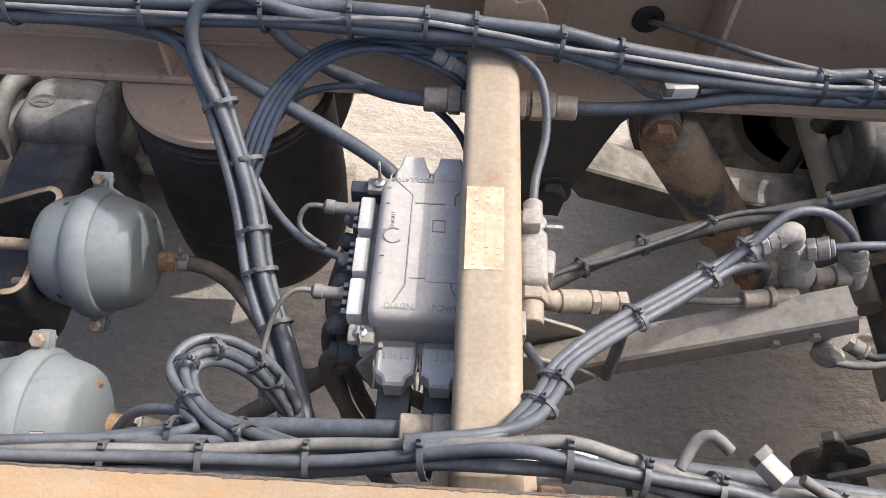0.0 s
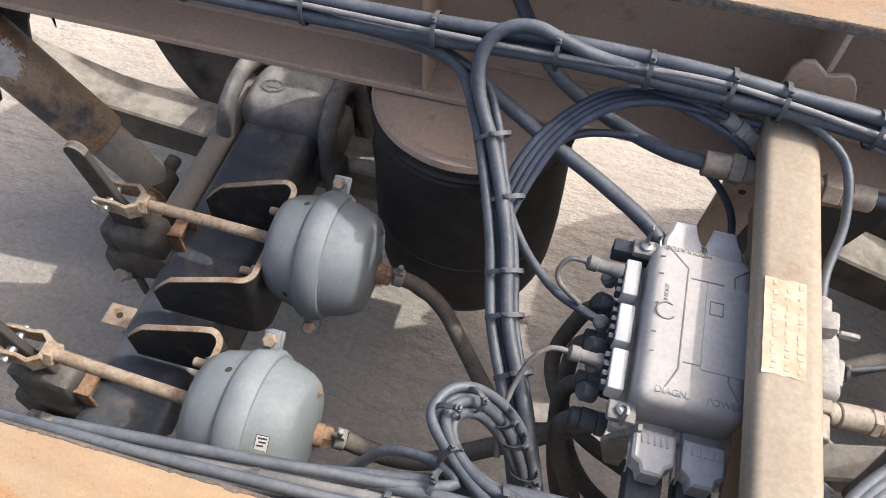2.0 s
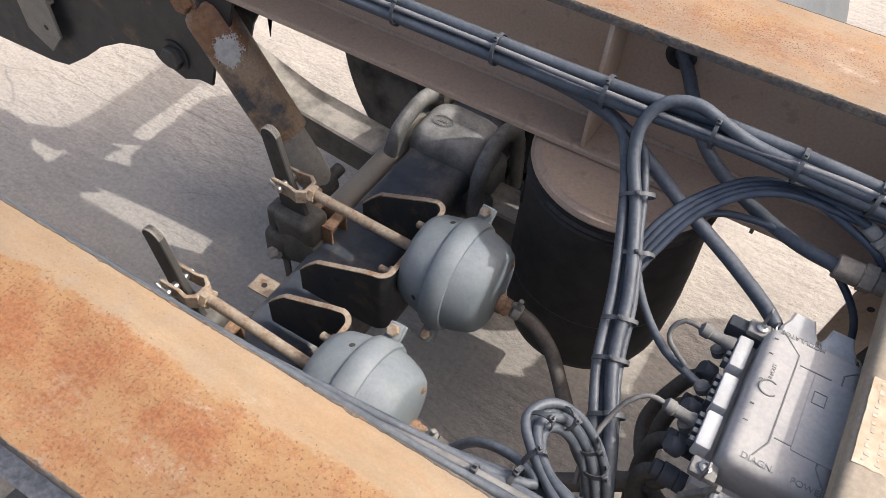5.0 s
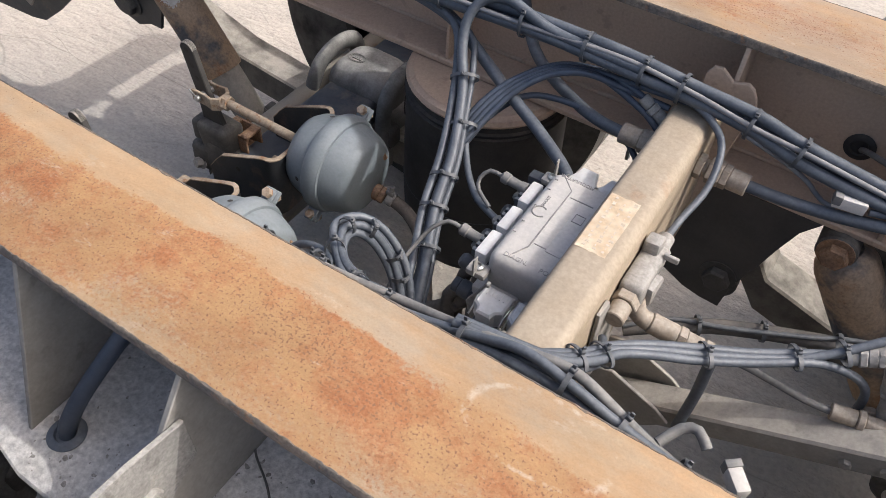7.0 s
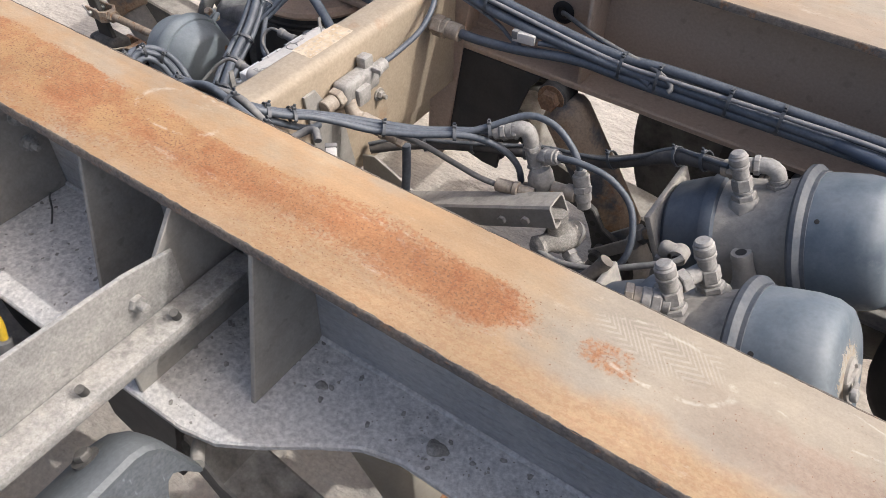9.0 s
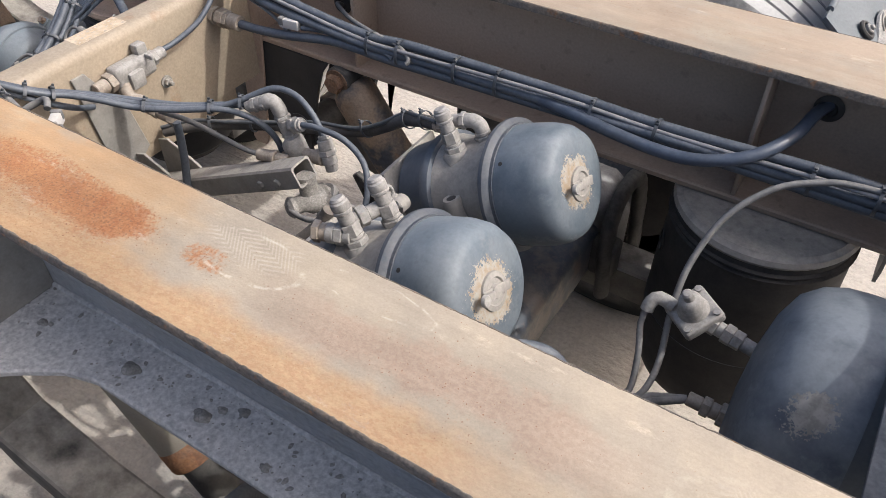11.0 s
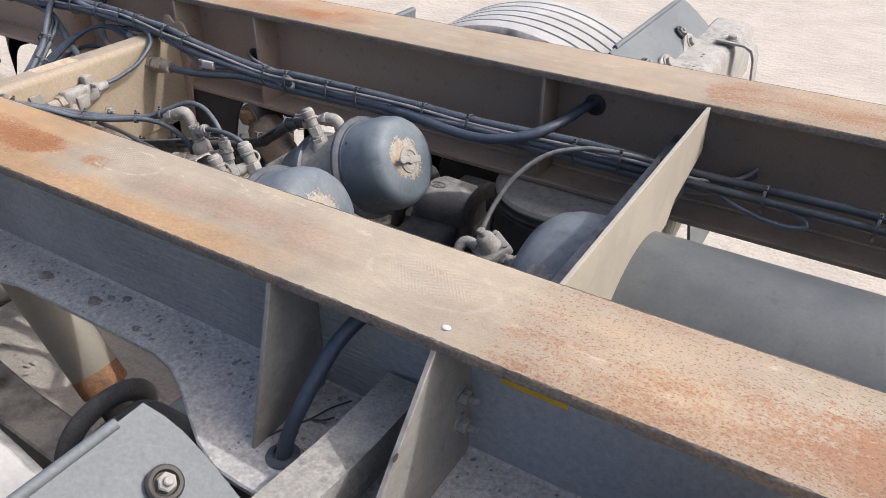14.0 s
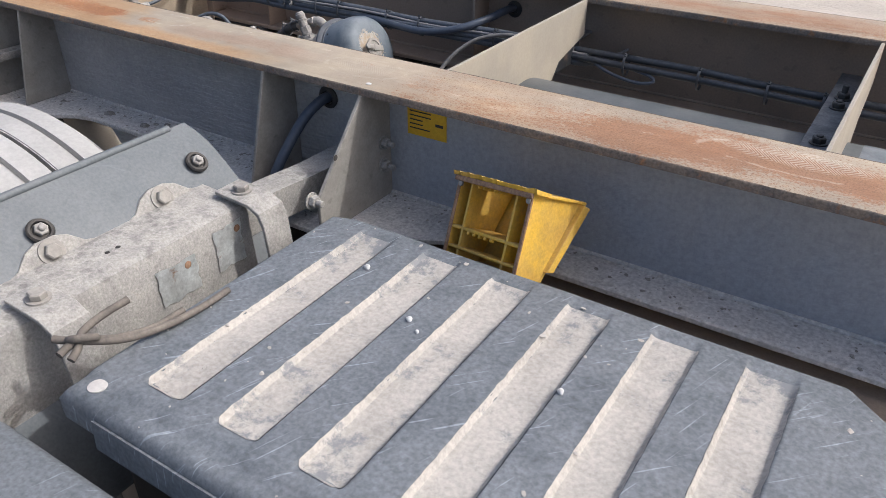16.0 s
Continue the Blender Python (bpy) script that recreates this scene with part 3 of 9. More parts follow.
    hose_blue=material("dark_blue_hose", (0.045, 0.06, 0.09), (0.04, 0.05, 0.07), 14.0, rough=0.4, dust=0.4, dust_colour=(0.15, 0.17, 0.20), grain=0.1, bump=0.05),
    rubber_dusty=material("dusty_corrugated_rubber", (0.05, 0.048, 0.048), (0.07, 0.066, 0.062), 16.0, rough=0.75, dust=0.55, dust_colour=(0.19, 0.17, 0.15), grain=0.15, bump=0.2),
    crust=material("dust_crusted_steel", (0.30, 0.288, 0.268), (0.245, 0.236, 0.222), 14.0, rough=0.95, dust=0.85, dust_colour=(0.47, 0.445, 0.40), rust=0.06, rust_scale=16.0, patches=(0.39, 0.378, 0.352), grain=0.24, grain_scale=220.0, bump=1.0, bump_scale=190.0, spots=0.35, pocks=0.5),
)

# ---- building helpers ----
def part(name, bm, mat, parent=None, label="", smooth=True):
    """Links a bmesh as one mesh object, under a thing or a part if one is given."""
    me = bpy.data.meshes.new(name)
    bmesh.ops.recalc_face_normals(bm, faces=bm.faces)
    bm.to_mesh(me)
    bm.free()
    me.materials.append(M[mat])
    if smooth:
        for p in me.polygons:
            p.use_smooth = True
        me.set_sharp_from_angle(angle=radians(38))
    ob = new(name, me)
    if parent is not None:
        ob.parent = parent
        ob.matrix_parent_inverse = parent.matrix_basis.inverted()
    if label:
        tagged(ob, label)
    return ob


def thing(name, label, category, at=(0, 0, 0), group="", kind=""):
    ob = new(name)
    ob.empty_display_size = 0.05
    ob.location = at
    ob.matrix_basis = Matrix.Translation(at)
    return tagged(ob, label, category, group, kind)


def box(bm, lo, hi, bevel=0.003, m=None, seg=2):
    c = [(a + b) / 2 for a, b in zip(lo, hi)]
    s = [abs(b - a) for a, b in zip(lo, hi)]
    mat4 = Matrix.Translation(c) @ Matrix.Diagonal((*s, 1))
    got = bmesh.ops.create_cube(bm, size=1.0, matrix=(m @ mat4) if m else mat4)
    if bevel > 0:
        edges = list({e for v in got["verts"] for e in v.link_edges})
        bmesh.ops.bevel(bm, geom=edges, offset=min(bevel, min(s) * 0.45), segments=seg, affect="EDGES", profile=0.5)
    return bm


def prism(bm, outline, axis, a, b, bevel=0.002, m=None):
    """An outline of (u, v) pushed from a to b along an axis; u and v are the two other axes in xyz order."""
    def at(u, v, w):
        p = {"x": (w, u, v), "y": (u, w, v), "z": (u, v, w)}[axis]
        return (m @ Vector(p)) if m else Vector(p)
    low = [bm.verts.new(at(u, v, a)) for u, v in outline]
    high = [bm.verts.new(at(u, v, b)) for u, v in outline]
    k = len(outline)
    faces = [bm.faces.new(low), bm.faces.new(high[::-1])]
    for i in range(k):
        faces.append(bm.faces.new((low[i], high[i], high[(i + 1) % k], low[(i + 1) % k])))
    bmesh.ops.recalc_face_normals(bm, faces=faces)
    if bevel > 0:
        rims = list({e for f in faces[:2] for e in f.edges})
        bmesh.ops.bevel(bm, geom=rims, offset=bevel, segments=1, affect="EDGES")
    return bm


def axis_frame(way):
    z = Vector(way).normalized()
    x = z.orthogonal().normalized()
    if abs(z.z) < 0.95:
        x = Vector((0, 0, 1)).cross(z).normalized()
    y = z.cross(x)
    return Matrix((x, y, z)).transposed()


def lathe(bm, profile, origin, way, seg=32):
    """Turns (radius, height) pairs about the line through origin along way."""
    r3, o = axis_frame(way), Vector(origin)
    rings = []
    for r, h in profile:
        if r < 1e-5:
            rings.append([bm.verts.new(o + r3 @ Vector((0, 0, h)))])
        else:
            rings.append([bm.verts.new(o + r3 @ Vector((r * math.cos(2 * math.pi * i / seg), r * math.sin(2 * math.pi * i / seg), h))) for i in range(seg)])
    for a, b in zip(rings, rings[1:]):
        for i in range(seg):
            j = (i + 1) % seg
            if len(a) == 1 and len(b) == 1:
                break
            if len(a) == 1:
                bm.faces.new((a[0], b[i], b[j]))
            elif len(b) == 1:
                bm.faces.new((a[i], b[0], a[j]))
            else:
                bm.faces.new((a[i], b[i], b[j], a[j]))
    for ring in (rings[0], rings[-1]):
        if len(ring) > 1:
            bm.faces.new(ring)
    return bm


def rod(bm, a, b, r, seg=16, chamfer=0.0, r2=None):
    a, b = Vector(a), Vector(b)
    h, r2 = (b - a).length, r if r2 is None else r2
    c = min(chamfer, h * 0.4, r * 0.6)
    prof = [(r, 0), (r2, h)] if c <= 0 else [(r - c, 0), (r, c), (r2, h - c), (r2 - c, h)]
    return lathe(bm, prof, a, b - a, seg)


def hexnut(bm, at, way, r, h, washer=0.0, stud=0.0):
    """A hexagonal nut or bolt head that stands on at, with a washer under it and the end of its stud."""
    way, at = Vector(way).normalized(), Vector(at)
    if washer > 0:
        lathe(bm, [(washer, 0), (washer, 0.003)], at, way, 20)
        at = at + way * 0.003
    lathe(bm, [(r * 0.93, 0), (r, h * 0.12), (r, h * 0.82), (r * 0.86, h)], at, way, 6)
    if stud > 0:
        rod(bm, at + way * h * 0.9, at + way * (h + stud), r * 0.5, 12, 0.0015)
    return bm


def smooth_path(points, step=0.012):
    """A Catmull-Rom line through the points."""
    p = [Vector(q) for q in points]
    if len(p) == 2:
        k = max(2, int((p[1] - p[0]).length / (step * 4)))
        return [p[0].lerp(p[1], i / k) for i in range(k + 1)]
    p = [2 * p[0] - p[1], *p, 2 * p[-1] - p[-2]]
    out = []
    for a, b, c, d in zip(p, p[1:], p[2:], p[3:]):
        k = max(2, int((c - b).length / step))
        for i in range(k):
            t = i / k
            out.append(0.5 * (2 * b + (c - a) * t + (2 * a - 5 * b + 4 * c - d) * t * t + (3 * b - a - 3 * c + d) * t ** 3))
    out.append(p[-2])
    return out


def sweep(bm, path, r, seg=10):
    """A round tube along a path."""
    pts = [Vector(q) for q in path]
    up, rings = None, []
    for i, q in enumerate(pts):
        way = (pts[min(i + 1, len(pts) - 1)] - pts[max(i - 1, 0)]).normalized()
        up = way.orthogonal().normalized() if up is None else (up - way * up.dot(way)).normalized()
        side = way.cross(up)
        rings.append([bm.verts.new(q + (up * math.cos(2 * math.pi * k / seg) + side * math.sin(2 * math.pi * k / seg)) * r) for k in range(seg)])
    for a, b in zip(rings, rings[1:]):
        for k in range(seg):
            j = (k + 1) % seg
            bm.faces.new((a[k], b[k], b[j], a[j]))
    bm.faces.new(rings[0][::-1])
    bm.faces.new(rings[-1])
    return bm


def hose(name, points, r, mat="hose", label="", category="hose", group="", seg=10, step=0.012):
    bm = sweep(bmesh.new(), smooth_path(points, step), r, seg)
    return tagged(part(name, bm, mat), label, category, group)


def strap(at, way, ru, rv, width=0.006, thick=0.0016, up=(0, 0, 1), tail=0.006, group="cable ties round the bundles"):
    """A nylon cable tie: a flat oval band with its lock and cut tail."""
    at, way = Vector(at), Vector(way).normalized()
    u = (Vector(up) - way * way.dot(Vector(up))).normalized()
    v = way.cross(u)
    bm = bmesh.new()
    k = 16
    rings = []
    for i in range(k):
        c, s = math.cos(2 * math.pi * i / k), math.sin(2 * math.pi * i / k)
        for_ring = []
        for w, d in ((-0.5, 0), (0.5, 0), (0.5, 1), (-0.5, 1)):
            for_ring.append(bm.verts.new(at + way * width * w + u * c * (ru + thick * d) + v * s * (rv + thick * d)))
        rings.append(for_ring)
    for i in range(k):
        a, b = rings[i], rings[(i + 1) % k]
        for j in range(4):
            bm.faces.new((a[j], b[j], b[(j + 1) % 4], a[(j + 1) % 4]))
    m = Matrix.Translation(at + u * (ru + 0.004)) @ Matrix((v, way, u)).transposed().to_4x4()
    box(bm, (-0.004, -width * 0.6, -0.004), (0.004, width * 0.6, 0.0015), 0.001, m, 1)
    if tail > 0:
        box(bm, (-0.0012, -width * 0.35, 0.002), (0.0012, width * 0.35, tail), 0.0, m)
    return tagged(part("cable_tie", bm, "tie"), "dark nylon cable tie with a cut tail, round dusty hoses", "cable tie", group)

# ---- ground ----
TOP, LOW = 1.12, 0.858          # upper faces of the rails' top and bottom flanges
NEAR, FAR, MID = 0.0925, 0.9875, 0.54   # webs of the two rails, and the line between them


def mirror(y):
    return 2 * MID - y


def ground():
    bm = bmesh.new()
    bmesh.ops.create_grid(bm, x_segments=150, y_segments=150, size=4.5)
    for v in bm.verts:
        v.co.z = 0.006 * noise.noise(v.co * 1.7) + 0.003 * noise.noise(v.co * 9)
        edge = max(abs(v.co.x), abs(v.co.y))
        if edge > 4.45:
            v.co.x, v.co.y, v.co.z = v.co.x * 400, v.co.y * 400, 0
    bmesh.ops.translate(bm, verts=bm.verts, vec=(0.5, 1.0, 0))
    return tagged(part("ground", bm, "concrete"), "dusty pale concrete yard with fine cracks and grit", "ground", kind="structure")


ground()


def clods():
    """Small lumps of dried mud lying on the concrete."""
    rnd = random.Random(5)
    bm = bmesh.new()
    for _ in range(150):
        x, y, r = rnd.uniform(-1.5, 0.6), rnd.uniform(0.1, 1.0), 0.0025 + 0.007 * rnd.random() ** 3
        got = bmesh.ops.create_icosphere(bm, subdivisions=1, radius=r, matrix=Matrix.Translation((x, y, r * 0.3 + 0.004)) @ Matrix.Rotation(rnd.uniform(0, 6), 4, "Z") @ Matrix.Diagonal((1.2 + rnd.random(), 1.0, 0.6, 1)))
        for v in got["verts"]:
            v.co += Vector((1, 1, 0.5)) * r * 0.35 * noise.noise(v.co * 150)
    return tagged(part("clods", bm, "concrete"), "small dried clods of pale mud scattered on the concrete", "clods", kind="stuff")


clods()


# ---- the chassis frame ----
def flange_outline(x0, x1, inner, outer, pads):
    """Plan of a flange with a straight inner edge and broad pads swelling out of its outer edge."""
    k = 150
    pts = [(x0, inner), (x1, inner)]
    for i in range(k + 1):
        x = x1 + (x0 - x1) * i / k
        y = outer
        for a, b, soft, deep in pads:
            f = min(max((x - a + soft) / soft, 0), 1) if x < a else min(max((b + soft - x) / soft, 0), 1)
            y += deep * f * f * (3 - 2 * f)
        pts.append((x, y))
    return pts


PADS = ((-0.42, 0.34, 0.26, 1.0), (1.27, 1.50, 0.30, 1.0))


def rail(web_y, out, inner_mat, outer_mat):
    """A welded I-section rail; out is the way to the outside of the vehicle, -1 or 1."""
    near = out < 0
    t = thing("chassis_rail", "long welded steel I-beam rail with a rust-stained top flange" if near else "long brown-primed steel I-beam rail with a rust-stained top flange",
              "chassis beam", (0, web_y, 0.86), "the two long rails of the chassis")
    x0, x1 = -3.4, 4.6
    bm = box(bmesh.new(), (x0, web_y - 0.0925, TOP - 0.014), (x1, web_y + 0.0925, TOP), 0.0035)
    flange = part("top_flange", bm, "flange", t, "tan steel strip stained with orange rust")
    # rolled edge, chipped and uneven
    for side in (-1, 1):
        bm = bmesh.new()
        k = 2400
        rows = []
        for i in range(k + 1):
            x = x0 + (x1 - x0) * i / k
            j = noise.noise(Vector((x * 23, side * 3.0 + web_y, 0.0)))
            j2 = noise.noise(Vector((x * 70, side * 5.0 + web_y, 2.0))) + 0.8 * noise.noise(Vector((x * 190, side * 2.0 + web_y, 5.0)))
            y = web_y + side * 0.0925
            rows.append([bm.verts.new(q) for q in ((x, y - side * 0.004, TOP - 0.0148), (x, y + side * (0.0012 + 0.0006 * j2), TOP - 0.0142), (x, y + side * (0.0012 + 0.0007 * j), TOP - 0.0035 - 0.0010 * j2),
                                                   (x, y - side * (0.001 - 0.0012 * j), TOP - 0.0002), (x, y - side * max(0.0006, 0.0020 + 0.0016 * j + 0.0022 * j2), TOP + 0.0003), (x, y - side * 0.008, TOP - 0.004))])
        for a, b in zip(rows, rows[1:]):
            for q in range(5):
                bm.faces.new((a[q], b[q], b[q + 1], a[q + 1]))
        part("rolled_edge", bm, "edge", flange, "dark chipped edge of the strip")
    bm = box(bmesh.new(), (x0, web_y - 0.004, LOW), (x1, web_y + 0.004, TOP - 0.014), 0.0)
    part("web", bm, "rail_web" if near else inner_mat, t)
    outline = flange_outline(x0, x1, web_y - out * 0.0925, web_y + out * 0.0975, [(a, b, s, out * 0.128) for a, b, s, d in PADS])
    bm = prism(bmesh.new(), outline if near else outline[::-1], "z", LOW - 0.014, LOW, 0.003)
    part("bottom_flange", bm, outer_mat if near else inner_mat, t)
    # weld beads along the web
    for z in (LOW + 0.002, TOP - 0.016):
        for side in (-1, 1):
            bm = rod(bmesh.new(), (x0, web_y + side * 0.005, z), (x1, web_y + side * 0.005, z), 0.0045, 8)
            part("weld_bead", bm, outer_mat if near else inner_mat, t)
    # small stiffeners on the inner side
    inside = -out
    for x in ((-0.46, 0.385, 1.245, 2.9) if not near else (-0.46, 0.385, 1.245)):
        y0, y1 = web_y + inside * 0.004, web_y + inside * 0.088
        bm = box(bmesh.new(), (x - 0.004, min(y0, y1), LOW), (x + 0.004, max(y0, y1), TOP - 0.014), 0.0015)
        part("stiffener", bm, "rail_in", t)
    # outer gussets: a straight upper edge under the flange, sloping out over the pads
    for x, foot, kind in ((-0.45, 0.085, 0), (-0.20, 0.125, 1), (0.073, 0.05, 0), (0.248, 0.125, 1), (0.385, 0.05, 0), (1.265, 0.075, 0), (1.525, 0.145, 1)):
        yw, ye = web_y + out * 0.004, web_y + out * 0.0925
        yf = web_y + out * (0.0925 + foot)
        if kind == 0:
            pts = [(yw, LOW), (yw, TOP - 0.014), (ye, TOP - 0.014), (yf, LOW)]
        else:
            pts = [(yw, LOW), (yw, TOP - 0.014), (ye, TOP - 0.014), (yf, LOW + 0.085), (yf, LOW)]
        bm = prism(bmesh.new(), pts, "x", x - 0.004, x + 0.004, 0.0012)
        gusset = part("gusset", bm, "dusty" if near else "rail_in", t)
        if near and x > 1.5:
            part("hole", lathe(bmesh.new(), [(0.006, 0), (0.0, 0.0006)], (x + 0.0042, -0.090, 1.009), (1, 0, 0), 14), "ink", gusset)
    return t


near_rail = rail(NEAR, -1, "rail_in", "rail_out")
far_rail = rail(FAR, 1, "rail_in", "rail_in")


def cross_channel():
    """The pressed cross member that carries the brake module."""
    t = thing("cross_member", "beige-primed pressed steel cross member between the rails", "cross member", (0.05, MID, 0.8))
    y0, y1 = NEAR + 0.006, 0.884
    outline = [(0.013, 1.02 - 0.03), (0.013, 1.02 - 0.012)] + [(0.013 + 0.012 * (1 - math.cos(a)), 1.02 - 0.012 * (1 - math.sin(a))) for a in [math.pi / 2 * i / 4 for i in range(5)]]
    outline += [(0.085 - 0.018 * (1 - math.sin(a)), 1.02 - 0.018 * (1 - math.cos(a))) for a in [math.pi / 2 * i / 5 for i in range(6)]]
    outline += [(0.085, 0.76), (0.079, 0.76), (0.079, 0.995), (0.07, 1.012), (0.02, 1.012), (0.019, 0.99)]
    part("channel", prism(bmesh.new(), outline, "y", y0, y1, 0.001), "beige", t)
    # lower folded plate and the end plate with rounded top that ties it to the far rail
    part("lower_plate", box(bmesh.new(), (0.074, 0.2, 0.72), (0.079, 0.80, 0.80), 0.001), "beige", t)
    pts = [(0.011, 0.540), (0.020, 0.526), (0.054, 0.526), (0.066, 0.548), (0.121, 0.985), (0.126, 1.015), (0.120, 1.032), (0.112, 1.045), (0.101, 1.052), (0.089, 1.048),
           (0.078, 1.045), (0.067, 1.054), (0.056, 1.062), (0.042, 1.060), (0.033, 1.045), (0.030, 0.98)]
    plate = part("end_plate", prism(bmesh.new(), pts, "y", 0.886, 0.894, 0.0015), "rail_in", t, "brown end plate with rounded corners")
    for u, v in ((0.075, 0.985), (0.055, 0.80)):
        part("hole", lathe(bmesh.new(), [(0.006, 0), (0.0, 0.0006)], (u, 0.8858, v), (0, -1, 0), 14), "ink", plate)
    part("stiffener", box(bmesh.new(), (0.076, 0.895, LOW), (0.084, 0.983, TOP - 0.015), 0.001), "rail_in", t)
    # bracket and pin under the near end
    foot = part("end_bracket", box(bmesh.new(), (-0.002, 0.186, 0.985), (0.098, 0.240, 0.996), 0.002), "beige", t, "beige end bracket with a rusty bolt")
    part("bolt", hexnut(bmesh.new(), (0.042, 0.214, 0.996), (0, 0, 1), 0.0125, 0.010, 0.018), "rust", foot)
    part("pin", rod(bmesh.new(), (0.056, 0.202, 1.006), (0.100, 0.200, 1.006), 0.006, 14, 0.001), "chrome", foot)
    part("bush", rod(bmesh.new(), (0.098, 0.216, 1.000), (0.122, 0.216, 1.000), 0.012, 18, 0.002), "rust", foot)
    part("end_plate", box(bmesh.new(), (0.086, NEAR + 0.1, 0.78), (0.094, 0.20, 1.0), 0.0015), "rail_in", t)
    return t


cross_member = cross_channel()


def tank_cross(x):
    """A flat cross plate with an angle iron in front of it, from which the air tank hangs."""
    t = thing("cross_member", "beige-primed flat cross plate with a bolted dark angle iron", "cross member", (x, MID, 0.9), "tank cross members")
    pts = [(0.187, 1.116), (0.893, 1.116), (0.893, 1.02), (0.735, 0.985), (0.70, 0.945), (0.38, 0.945), (0.345, 0.985), (0.187, 1.02)]
    part("plate", prism(bmesh.new(), pts, "x", x, x + 0.008, 0.001), "plate_grey", t)
    iron = part("angle_iron", box(bmesh.new(), (x - 0.068, 0.105, 1.002), (x - 0.001, 0.975, 1.010), 0.002), "angle", t)
    part("angle_iron", box(bmesh.new(), (x - 0.007, 0.195, 0.95), (x - 0.001, 0.885, 1.002), 0.001), "black", t)
    for y in (0.780, 0.711, 0.487):
        bm = hexnut(bmesh.new(), (x - 0.037, y, 1.010), (0, 0, 1), 0.014, 0.012, 0.018, 0.018 if y > 0.75 else 0.004)
        part("bolt", bm, "cast", t)
    part("hole", lathe(bmesh.new(), [(0.011, 0), (0.0, 0.0006)], (x - 0.037, 0.328, 1.0102), (0, 0, 1), 20), "ink", iron)
    return t


for at_x in (1.60, 2.33):
    tank_cross(at_x)

# ---- axles, suspension and brakes ----
AXLES = (-0.765, 0.93)
HUB = 0.53


